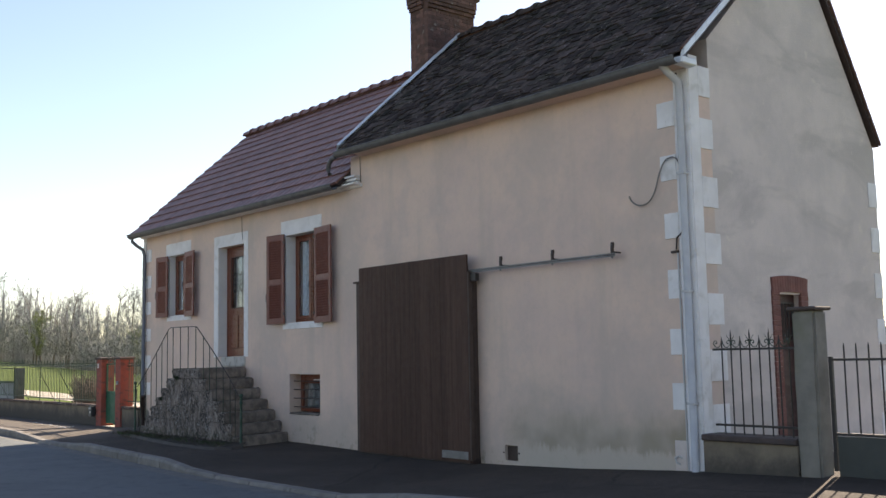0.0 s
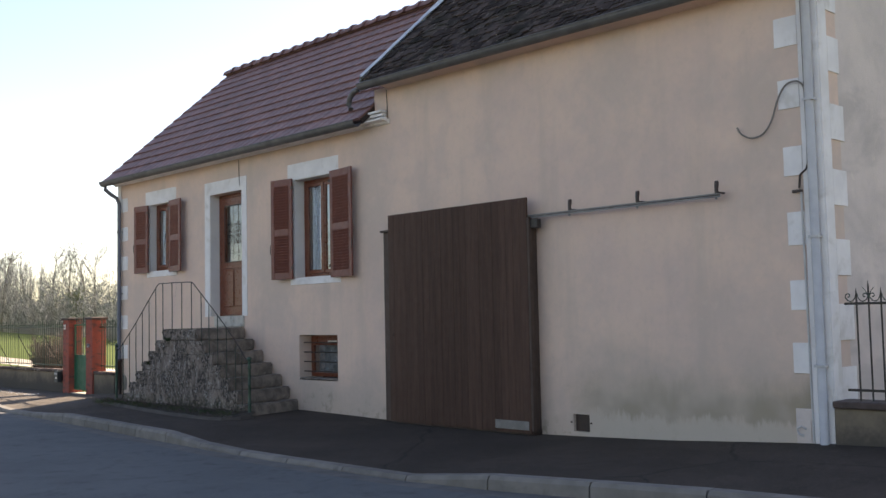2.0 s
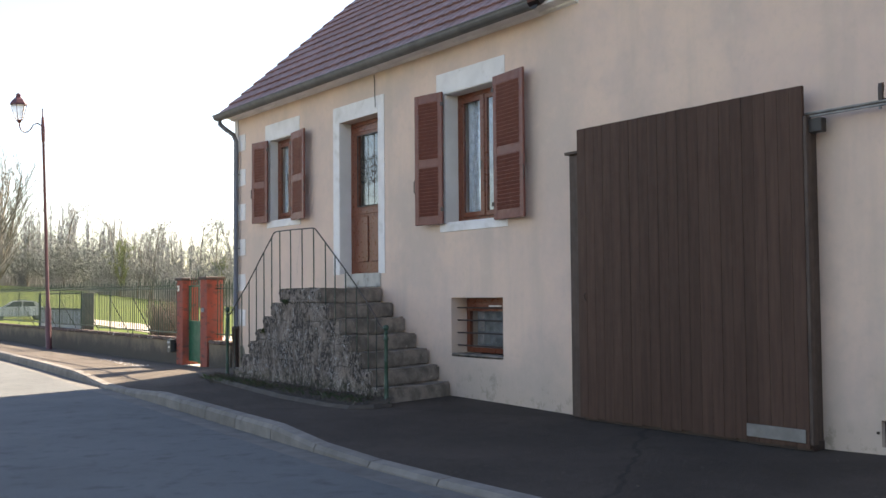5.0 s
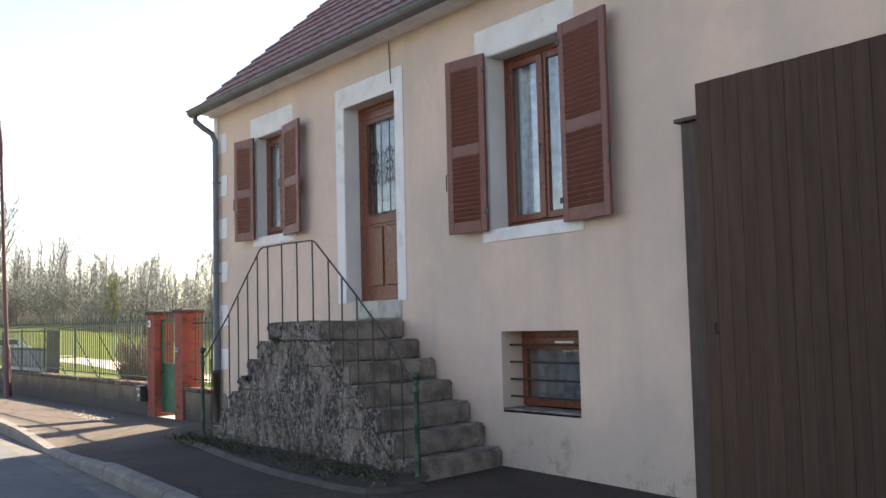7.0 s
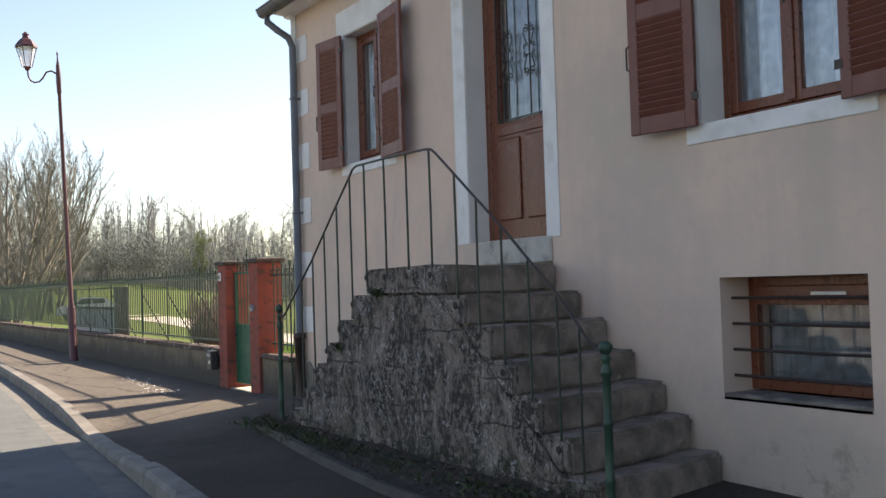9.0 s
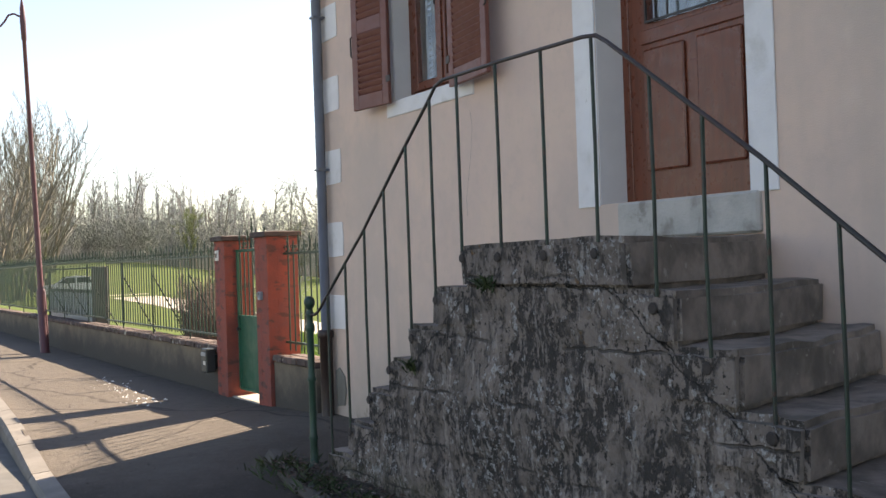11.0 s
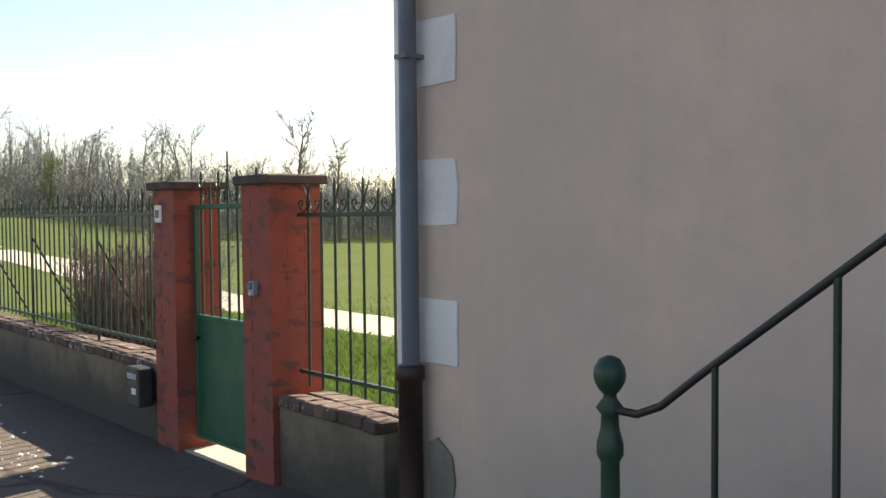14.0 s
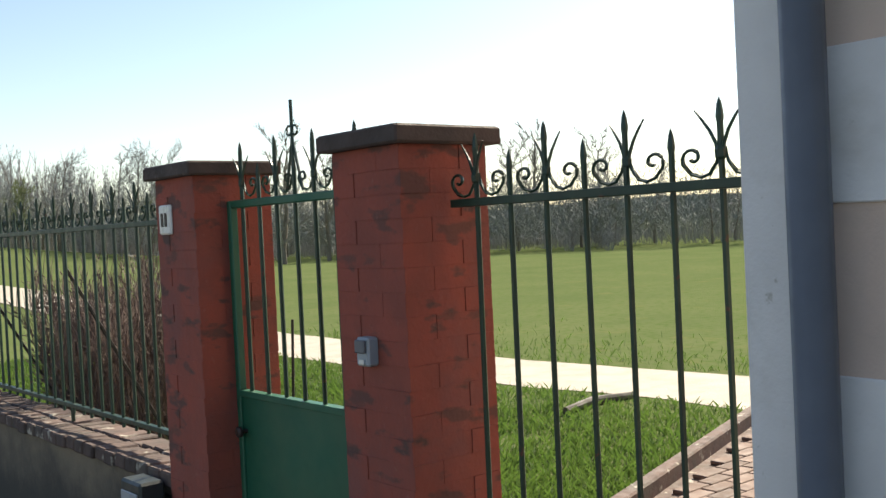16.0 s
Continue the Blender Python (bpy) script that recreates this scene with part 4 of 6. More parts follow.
def casement(name, hole, label, x=0.20):
    y0, y1, z0, z1 = hole
    w = thing(name, label, "window", kind="structure")
    part("window_frame", outline(y0, y1, z0, z1, 0.055, 0.06, x=x), M_OAK, w, "brown wooden window frame")
    mid = (y0 + y1) / 2
    for a, b in ((y0 + 0.06, mid - 0.004), (mid + 0.004, y1 - 0.06)):
        s = part("sash", outline(a, b, z0 + 0.06, z1 - 0.06, 0.062, 0.05, x=x - 0.008), M_OAK, w)
        pane = part("pane", box(x + 0.012, x + 0.016, a + 0.06, b - 0.06, z0 + 0.12, z1 - 0.12), M_GLASS, s)
        pane.visible_shadow = False
    part("meeting_strip", box(x - 0.022, x - 0.009, mid - 0.03, mid + 0.03, z0 + 0.07, z1 - 0.07, 0.004), M_OAK, w)
    part("handle", tube([(x - 0.03, mid, z0 + 0.72), (x - 0.05, mid, z0 + 0.74), (x - 0.05, mid, z0 + 0.63)], 0.008, 6), M_CAST, w)
    part("curtain", curtain(y0 + 0.06, y1 - 0.06, z0 + 0.04, z1 - 0.05, x + 0.10), M_CURTAIN, w, "white net curtain, tinted with the sky's reflection")
    # dark sheet added behind the window in place of the unlit room
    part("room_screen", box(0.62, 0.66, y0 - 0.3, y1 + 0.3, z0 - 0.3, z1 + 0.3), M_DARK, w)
    part("lintel", box(-0.008, 0.19, y0 - 0.13, y1 + 0.18, z1 + 0.001, z1 + 0.27, 0.003), M_WHITE, w)
    part("window_sill", box(-0.012, 0.2, y0 - 0.16, y1 + 0.12, z0 - 0.12, z0 - 0.002, 0.006), M_WHITE, w)
    for a, b in ((y0 + 0.0005, y0 + 0.006), (y1 - 0.006, y1 - 0.0005)):
        part("reveal", box(0.0, x - 0.001, a, b, z0 + 0.001, z1 - 0.007), M_REVEAL, w)
    part("reveal", box(0.0, x - 0.001, y0 + 0.0005, y1 - 0.0005, z1 - 0.006, z1 - 0.0005), M_REVEAL, w)
    for a, b in ((y0 - 0.10, y0 - 0.001), (y1 + 0.001, y1 + 0.125)):
        part("jamb", box(-0.006, 0.195, a, b, z0 + 0.001, z1 - 0.001, 0.003), M_WHITE, w)
    return w


casement("window_1", WIN_R, "two-leaf brown wooden window with net curtains")
casement("window_2", WIN_L, "smaller brown wooden window with net curtains", 0.14)


def shutter(hinge_y, side, z0, z1, width, angle, label, parts_gap):
    """side +1: the leaf folds away towards larger y. It lies against the wall, turned out by angle degrees."""
    s = thing("shutter", label, "shutter", "window shutters", (-0.05, hinge_y, z0))
    s.rotation_euler = (0, 0, radians(angle) * side)
    h, st, th = z1 - z0, 0.075, 0.032
    w = width * side

    def bx(a, b, c, d, xx=0.0, t=th, bev=0.004):
        lo, hi = sorted((a * side, b * side))
        return box(xx - t, xx, lo, hi, c, d, bev)
    part("stile", bx(0, st, 0, h), M_SHUTTER, s)
    part("stile", bx(width - st, width, 0, h), M_SHUTTER, s)
    mid = h * parts_gap
    for a, b in ((0, 0.11), (mid - 0.055, mid + 0.055), (h - 0.11, h)):
        part("rail", bx(st + 0.001, width - st - 0.001, a, b), M_SHUTTER, s)
    lo, hi = sorted(((st - 0.01) * side, (width - st + 0.01) * side))
    slat = bpy.data.meshes.new("slat")
    b = box(-0.025, 0.025, lo, hi, -0.005, 0.005, 0.002)
    b.to_mesh(slat)
    b.free()
    slat.materials.append(M_SHUTTER)
    for a, b in ((0.11, mid - 0.055), (mid + 0.055, h - 0.11)):
        n = max(int((b - a) / 0.044), 1)
        for k in range(n):
            share("slat", slat, s, pose(-th / 2 - 0.004, 0, a + (k + 0.5) * (b - a) / n, 0, 54, 0))
    for z in (0.16, h - 0.18):
        part("hinge", bx(-0.03, 0.022, z, z + 0.05, -th + 0.002, 0.008, 0.002), M_CAST, s)
    e = (width + 0.012) * side
    part("latch_bar", tube([(-th, e - 0.02 * side, 0.42), (-th, e, 0.43), (-th, e, 0.57), (-th, e - 0.02 * side, 0.58)], 0.007, 6), M_CAST, s)
    return s


shutter(6.13, 1, 2.16, 3.83, 0.50, 9, "open reddish-brown louvred shutter leaf beside the larger window", 0.47)
shutter(5.09, -1, 2.14, 3.83, 0.62, 6, "open reddish-brown louvred shutter leaf over the larger window's edge", 0.47)
shutter(11.10, 1, 2.49, 3.85, 0.46, 8, "open reddish-brown louvred shutter leaf beside the smaller window", 0.47)
shutter(10.24, -1, 2.47, 3.86, 0.56, 7, "open reddish-brown louvred shutter leaf over the smaller window's edge", 0.47)

# front door with glazed grille
d = thing("door_1", "varnished brown front door with glazed upper half and scroll grille", "door", kind="structure")
y0, y1, z0, z1 = DOOR
X = 0.19
part("door_frame", outline(y0, y1, z0 - 0.06, z1, 0.06, 0.07, x=X), M_OAK, d)
yl, yr, zb, zt = y0 + 0.063, y1 - 0.063, z0 + 0.01, z1 - 0.065
gy0, gy1, gz0, gz1 = yl + 0.15, yr - 0.15, z0 + 0.98, zt - 0.14
leaf = part("door_leaf", pierced([yl, yr, gy0, gy1], [zb, zt, gz0, gz1], [(gy0, gy1, gz0, gz1)], "x", X + 0.005, X + 0.05), M_OAK, d)
for a, b in ((yl + 0.12, (yl + yr) / 2 - 0.045), ((yl + yr) / 2 + 0.045, yr - 0.12)):
    part("panel", box(X - 0.012, X + 0.004, a, b, z0 + 0.17, z0 + 0.84, 0.011), M_OAK, leaf)
part("panel_rail", box(X - 0.008, X + 0.004, yl + 0.1, yr - 0.1, z0 + 0.87, z0 + 0.95, 0.005), M_OAK_FLAT, leaf)
part("top_rail", box(X - 0.006, X + 0.004, yl + 0.02, yr - 0.02, zt - 0.09, zt - 0.05, 0.004), M_OAK_FLAT, leaf)
part("pane", box(X + 0.025, X + 0.03, gy0, gy1, gz0, gz1), M_GLASS, leaf).visible_shadow = False
part("curtain", curtain(gy0 - 0.05, gy1 + 0.05, gz0 - 0.03, gz1 + 0.03, X + 0.12), M_CURTAIN_DIM, d)
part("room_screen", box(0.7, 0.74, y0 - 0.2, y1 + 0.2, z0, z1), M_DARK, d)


def spiral(cy, cz, r, turns, start, hand, x, n=18):
    return [(x, cy + r * (1 - 0.8 * k / n) * math.cos(start + hand * turns * 2 * math.pi * k / n), cz + r * (1 - 0.8 * k / n) * math.sin(start + hand * turns * 2 * math.pi * k / n)) for k in range(n + 1)]


grille = part("grille", outline(gy0, gy1, gz0, gz1, 0.012, 0.012, x=X - 0.02, bev=0.0), M_IRON_BLACK, d, "black wrought iron scroll grille")
gz = (gz0 + gz1) / 2
for q in (0.27, 0.73):
    yy = gy0 + (gy1 - gy0) * q
    part("grille_bar", tube([(X - 0.014, yy, gz0), (X - 0.014, yy, gz1)], 0.007, 6), M_IRON_BLACK, grille)
    for sy in (-1, 1):
        for sz in (-1, 1):
            part("grille_scroll", tube(spiral(yy + sy * 0.042, gz + sz * 0.17, 0.036, 1.3, math.pi / 2 * sz, sy * sz, X - 0.02), 0.0055, 5), M_IRON_BLACK, grille)
            part("grille_scroll", tube([(X - 0.02, yy + sy * 0.075, gz + sz * 0.15), (X - 0.02, yy + sy * 0.05, gz + sz * 0.09), (X - 0.02, yy + sy * 0.012, gz + sz * 0.03)], 0.0055, 5), M_IRON_BLACK, grille)
            part("grille_scroll", tube(spiral(yy + sy * 0.05, gz + sz * 0.035, 0.024, 1.1, -math.pi / 2 * sz, sy * sz, X - 0.02), 0.005, 5), M_IRON_BLACK, grille)
for a, b, c, e in ((y0 - 0.165, y0 - 0.001, z0 - 0.01, z1 + 0.24), (y1 + 0.001, y1 + 0.185, z0 - 0.01, z1 + 0.24), (y0 + 0.001, y1 - 0.001, z1 + 0.001, z1 + 0.24)):
    part("surround", box(-0.010, 0.0, a, b, c, e, 0.003), M_WHITE, d)
for a, b in ((y0 + 0.0005, y0 + 0.006), (y1 - 0.006, y1 - 0.0005)):
    part("reveal", box(0.0, X, a, b, z0 + 0.001, z1 - 0.001), M_REVEAL, d)
part("threshold", box(-0.03, X + 0.05, y0 - 0.06, y1 - 0.16, 1.385, z0 - 0.003, 0.012), M_THRESHOLD, d, "worn chipped pale threshold")

# cellar window with iron bars
c = thing("window_3", "small barred cellar window low in the front wall", "window", kind="structure")
y0, y1, z0, z1 = CELLAR
part("window_frame", outline(y0, y1, z0 + 0.03, z1, 0.06, 0.06, x=0.24), M_OAK, c)
part("head_board", box(0.225, 0.25, y0 + 0.06, y1 - 0.06, z1 - 0.17, z1 - 0.06, 0.004), M_OAK_FLAT, c)
part("draught_vent", box(0.215, 0.226, y0 + 0.3, y0 + 0.54, z1 - 0.115, z1 - 0.095, 0.002), M_ENAMEL, c)
part("pane", box(0.26, 0.264, y0 + 0.06, y1 - 0.06, z0 + 0.09, z1 - 0.17), M_GLASS, c).visible_shadow = False
part("curtain", curtain(y0 + 0.06, y1 - 0.06, z0 + 0.05, z1 - 0.1, 0.34), M_CURTAIN_DIM, c)
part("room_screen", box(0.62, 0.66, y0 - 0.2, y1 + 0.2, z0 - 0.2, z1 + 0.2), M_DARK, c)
for k in range(4):
    z = z0 + 0.12 + k * 0.155
    part("bar", tube([(0.10, y0 - 0.02, z), (0.10, y1 + 0.02, z)], 0.0095, 8), M_CAST, c)
part("window_sill", box(0.0, 0.24, y0, y1, z0 - 0.02, z0 + 0.02, 0.004), M_STONE, c)
v = thing("wall_vent", "dark iron vent hatch low in the cream wall", "vent")
part("plate", box(0.05, 0.07, VENT[0], VENT[1], VENT[2], VENT[3]), M_CAST, v)
for yy in (VENT[0] - 0.04, VENT[1] + 0.015):
    part("clip", box(-0.012, 0.0, yy, yy + 0.025, 0.15, 0.17, 0.002), M_CAST, v)

# gable door with brick surround
gd = thing("door_2", "narrow dark maroon side door framed in red brick", "door", kind="structure")
gx0, gx1, gz0, gz1 = GDOOR
leaf = part("door_leaf", box(gx0 + 0.002, gx1 - 0.002, Y0 + 0.10, Y0 + 0.14, gz0, gz1), M_MAROON, gd)
for a, b in ((0.35, 0.95), (1.05, 1.5)):
    part("panel", box(gx0 + 0.1, gx1 - 0.1, Y0 + 0.085, Y0 + 0.099, a, b, 0.006), M_MAROON, leaf)
part("room_screen", box(gx0 - 0.2, gx1 + 0.2, Y0 + 0.5, Y0 + 0.52, 0, 2.5), M_DARK, gd)
sb = mesh_of("brick", box(-0.085, 0.085, -0.028, 0.02, 0.0, 0.062, 0.004), M_BRICK_WALL)
for k in range(33):
    for x in (gx0 - 0.087, gx1 + 0.062):
        share("brick", sb, gd, pose(x + (0.002 if k % 2 else -0.002), Y0 + 0.004 + rng.uniform(-0.001, 0.001), 0.14 + k * 0.0645))
sv = mesh_of("brick", box(-0.03, 0.03, -0.03, 0.02, 0.0, 0.21, 0.004), M_BRICK_WALL)
for k in range(14):
    q = (k - 6.5) / 6.5
    share("brick", sv, gd, pose((gx0 + gx1) / 2 - 0.012 + q * 0.37, Y0 + 0.004, 2.225 + 0.025 * (1 - q * q), 0, q * 7, 0))
part("grille", outline(0, gx1 - gx0 - 0.12, 0, 0.5, 0.02, 0.02), M_IRON_BLACK, gd).matrix_basis = pose(gx1 - 0.06, Y0 + 0.07, 1.62, 0, 0, 90)
for k in range(5):
    x = gx0 + 0.10 + k * (gx1 - gx0 - 0.2) / 4
    part("grille_bar", tube([(x, Y0 + 0.08, 1.62), (x, Y0 + 0.08, 2.12)], 0.008, 6), M_IRON_BLACK, gd)
for z in (1.74, 1.98):
    part("grille_scroll", tube([(gx1 - 0.18 + 0.05 * math.cos(q), Y0 + 0.07, z + 0.05 * math.sin(q)) for q in [k * 0.6 for k in range(11)]], 0.006, 5), M_IRON_BLACK, gd)

# ---- sliding barn door ----
bd = thing("sliding_barn_door", "dark brown boarded sliding barn door hung on a steel track", "barn door")
BY0, BY1, BZ1 = 0.85, 3.535, 2.975
# Dark strip added for the shade in the gap under the door.
part("floor_guide", box(-0.165, -0.012, BY0, BY1, -0.1, 0.05), M_CAST, bd)
n = 22
pw = (BY1 - BY0) / n
for k in range(n):
    a = BY0 + k * pw
    part("plank", box(-0.215 + rng.uniform(-0.0015, 0.0015), -0.18, a + 0.0008, a + pw - 0.0008, 0.005 + rng.uniform(-0.01, 0.008), BZ1 + rng.uniform(-0.0015, 0.0015), 0.002), M_BARN, bd)
for z in (0.25, 1.5, 2.75):
    part("ledge", box(-0.178, -0.15, BY0 + 0.03, BY1 - 0.03, z - 0.08, z + 0.08), M_BARN_EDGE, bd)
part("end_strip", box(-0.212, -0.14, BY0 - 0.035, BY0 - 0.001, 0.03, 2.72, 0.004), M_BARN_EDGE, bd)
part("repair_strip", box(-0.228, -0.218, 0.88, 1.46, 0.04, 0.15, 0.003), M_STEEL, bd, "bare galvanised patch at the foot")
part("hook_eye", tube([(-0.22, 3.43, 1.28), (-0.235, 3.43, 1.25), (-0.22, 3.43, 1.2)], 0.006, 6), M_CAST, bd)
fr = thing("barn_door_frame", "weathered brown timber jambs round the barn opening", "door frame")
part("jamb", box(-0.10, -0.002, 3.60, 3.78, -0.02, 2.74, 0.008), M_BARN_EDGE, fr)
part("jamb", box(-0.10, -0.002, 0.86, 0.98, -0.02, 2.70, 0.008), M_BARN_EDGE, fr)
part("jamb_cap", box(-0.13, -0.002, 3.57, 3.82, 2.745, 2.775, 0.004), M_BARN_EDGE, fr)
part("head", box(-0.10, -0.002, 0.99, 3.59, 2.55, 2.70, 0.006), M_BARN_EDGE, fr)
tr = thing("door_track", "galvanised sliding-door track on iron wall brackets", "door track")
part("rail", box(-0.162, -0.138, -1.88, 3.5, 2.735, 2.752, 0.003), M_STEEL, tr)
part("lower_rail", box(-0.160, -0.140, -1.88, 3.5, 2.708, 2.726, 0.003), M_STEEL, tr)
part("web", box(-0.152, -0.148, -1.88, 3.5, 2.727, 2.734), M_CAST, tr)
for yy in (0.19, -0.81, -1.84):
    part("bracket", box(-0.15, -0.002, yy - 0.012, yy + 0.012, 2.753, 2.772), M_CAST, tr)
    part("bracket_arm", prism([(-0.165, 2.753), (-0.140, 2.753), (-0.140, 2.80), (-0.125, 2.86), (-0.135, 2.89), (-0.160, 2.885), (-0.168, 2.82)], "y", yy - 0.016, yy + 0.016), M_CAST, tr)
    part("bolt", box(-0.163, -0.139, yy + 0.0, yy + 0.014, 2.685, 2.707), M_STEEL, tr)
part("roller_box", box(-0.178, -0.10, 0.70, 0.855, 2.58, 2.695, 0.006), M_IRON_BLACK, tr)

# hairline cracks in the render
for line in (((10.12, 2.3), (10.10, 2.18), (10.13, 2.0), (10.16, 1.87), (10.20, 1.71), (10.19, 1.6)),):
    part("hairline_crack", tube([(0.0, a, b) for a, b in line], 0.0008, 4), M_RUST, house)

# cables and marks on the front
cable = thing("loose_cable", "grey loose cable curling on the house wall", "cable")
pts = []
knots = [(-2.83, 3.64), (-2.82, 3.76), (-2.74, 3.83), (-2.62, 3.80), (-2.53, 3.66), (-2.46, 3.47), (-2.36, 3.34), (-2.22, 3.31), (-2.10, 3.37), (-2.05, 3.46)]
for a, b, c, e in zip([knots[0]] + knots, knots, knots[1:], knots[2:] + [knots[-1]]):
    for k in range(5):
        u = k / 5
        pts.append((-0.045, *(0.5 * (2 * b[i] + (c[i] - a[i]) * u + (2 * a[i] - 5 * b[i] + 4 * c[i] - e[i]) * u * u + (3 * b[i] - a[i] - 3 * c[i] + e[i]) * u ** 3) for i in (0, 1))))
part("cable", tube(pts, 0.010, 6), M_PLASTIC_CABLE, cable)
part("riser", tube([(-0.02, -2.82, 4.85), (-0.02, -2.82, 4.0), (-0.02, -2.825, 3.2), (-0.02, -2.82, 2.97), (-0.02, -2.80, 2.91), (-0.02, -2.73, 2.86), (-0.02, -2.715, 2.72)], 0.011, 6), M_CAST, cable)
part("stop_box", box(-0.035, 0.0, -2.745, -2.64, 2.68, 2.71, 0.004), M_CAST, cable)
pv = thing("wall_conduit", "thin pale conduit down the wall", "conduit")
part("tube", tube([(-0.02, -2.735, 2.68), (-0.02, -2.745, 1.5), (-0.02, -2.755, 0.14)], 0.012, 6), M_PIPE_LIGHT, pv)
wire = thing("wall_wire", "thin grey wire from the eaves to the door surround", "cable")
part("wire", tube([(-0.02, 7.82, 4.36), (-0.013, 7.82, 4.1), (-0.016, 7.80, 3.9)], 0.006, 5), M_RUST, wire)
gut = thing("wall_wire", "thin grey wire on the junction of the two walls", "cable")
part("wire", tube([(-0.02, 3.74, 4.9), (-0.012, 3.74, 4.6), (-0.012, 3.73, 4.42)], 0.006, 5), M_RUST, gut)
bx = thing("meter_tap", "small round painted stopcock plate low on the corner", "stopcock")
part("plate", box(-0.022, -0.012, -2.73, -2.58, 0.15, 0.36, 0.004), M_GABLE, bx)
part("tap", tube([(-0.025, -2.65, 0.2), (-0.045, -2.61, 0.22), (-0.045, -2.59, 0.27), (-0.045, -2.64, 0.30), (-0.025, -2.68, 0.27)], 0.012, 6), M_PIPE_LIGHT, bx)

# ---- stone stair before the door ----
stair = thing("stone_staircase", "double flight of worn grey stone steps to the front door", "stairs")
SX = -1.178


def worn_block(x0, x1, y0, y1, z0, z1, seed):
    b = box(x0, x1, y0, y1, z0, z1, 0.024, seg=2)
    bmesh.ops.subdivide_edges(b, edges=[e for e in b.edges if e.calc_length() > 0.25], cuts=5, use_grid_fill=True)
    b.normal_update()
    for v in b.verts:
        n = noise.noise_vector(v.co * 6 + Vector((seed, 0, 0)))
        wear = 0.012 * math.exp(-((v.co.x + 0.55) / 0.3) ** 2) if v.co.z > z1 - 0.05 else 0
        fine = noise.noise_vector(v.co * 17 + Vector((0, seed, 0)))
        v.co += n * 0.012 + fine * 0.007 - Vector((0, 0, wear))
    b.faces.ensure_lookup_table()
    for f in b.faces:
        if f.normal.x < -0.8:
            f.material_index = 1
    return b


# near flight: height, nose at the wall, nose at the free end (the steps splay); far flight: height, nose
NEAR = ((0.19, 6.085, 5.82), (0.39, 6.32, 6.05), (0.585, 6.54, 6.30), (0.78, 6.82, 6.54), (0.98, 7.09, 6.79), (1.175, 7.37, 7.06))
FAR = ((0.21, 10.01), (0.42, 9.74), (0.625, 9.47), (0.805, 9.23), (0.985, 9.00), (1.18, 8.755))
for k, (z, yw, yf) in enumerate(NEAR):
    b = worn_block(SX, -0.004, yw, yw + 0.40, z - 0.205, z, k)
    for v in b.verts:
        v.co.y -= (yw - yf) * v.co.x / SX
    part("step", b, M_STONE, stair)
b = worn_block(SX, -0.004, 7.65, 8.48, 1.17, 1.378, 20)
for v in b.verts:
    v.co.y -= 0.34 * v.co.x / SX * (8.48 - v.co.y) / 0.83
part("landing", b, M_STONE, stair)
for k, (z, ye) in enumerate(FAR):
    part("step", worn_block(SX + 0.01, -0.004, ye - 0.40, ye, z - 0.2, z, 30 + k), M_STONE, stair)
for o in stair.children:
    o.data.materials.append(M_RUBBLE)
# crusted stair wall under the steps, seen from the street
ny, nz = 110, 42
vs, fs, keep = [], [], {}
for i in range(ny + 1):
    yy = 5.86 + (10.0 - 5.86) * i / ny
    top = min(0.19 + (yy - 5.79) * 0.763 - 0.25, 1.37 - (yy - 8.48) * 0.765 - 0.25)
    top = max(min(top, 1.18), 0.0) + 0.012 * noise.noise((yy * 5, 0, 9))
    for j in range(nz + 1):
        zz = -0.1 + (top + 0.1) * j / nz
        r = noise.fractal((yy * 2.4, zz * 2.4, 7), 0.9, 2.1, 5)
        dd = 0.035 * r + 0.02 * noise.noise((yy * 7, zz * 9, 1))
        vs.append((SX + 0.004 - dd * 0.8, yy, zz))
for i in range(ny):
    for j in range(nz):
        a = i * (nz + 1) + j
        fs.append((a, a + nz + 1, a + nz + 2, a + 1))
part("stair_wall", (vs, fs), M_RUBBLE, stair, "lichen-crusted rubble stair wall", True)
part("stair_core", prism([(6.3, -0.1), (9.9, -0.1), (9.7, 0.2), (8.45, 1.18), (7.72, 1.18), (6.35, 0.1)], "x", SX + 0.12, -0.01), M_STONE, stair)

rail = thing("stair_railing", "green painted iron stair railing with ball newels", "railing")
RXX = -1.163
curve = [(5.78, 0.87), (5.88, 0.92), (5.98, 1.02), (6.16, 1.19), (6.69, 1.60), (7.40, 2.11), (7.46, 2.145), (7.54, 2.155), (8.1, 2.165), (8.58, 2.165), (8.65, 2.145), (8.72, 2.085), (8.98, 1.88), (9.47, 1.475), (9.99, 1.097), (10.08, 1.027), (10.14, 1.002), (10.2, 1.002)]
part("handrail", tube([(RXX, a, b) for a, b in curve], 0.0088, 8), M_HANDRAIL, rail, smooth=True)


def rail_z(y):
    for (a, za), (b, zb) in zip(curve, curve[1:]):
        if a <= y <= b:
            return za + (zb - za) * (y - a) / (b - a)
    return 1.0


def step_z(y):
    if y >= 7.31:
        return next((z for z, ye in FAR if y > ye - 0.26), 1.378) if y > 8.48 and y < 10.01 else (0.03 if y >= 10.01 else 1.378)
    return max((z for z, _, yf in NEAR if y > yf), default=0.02)


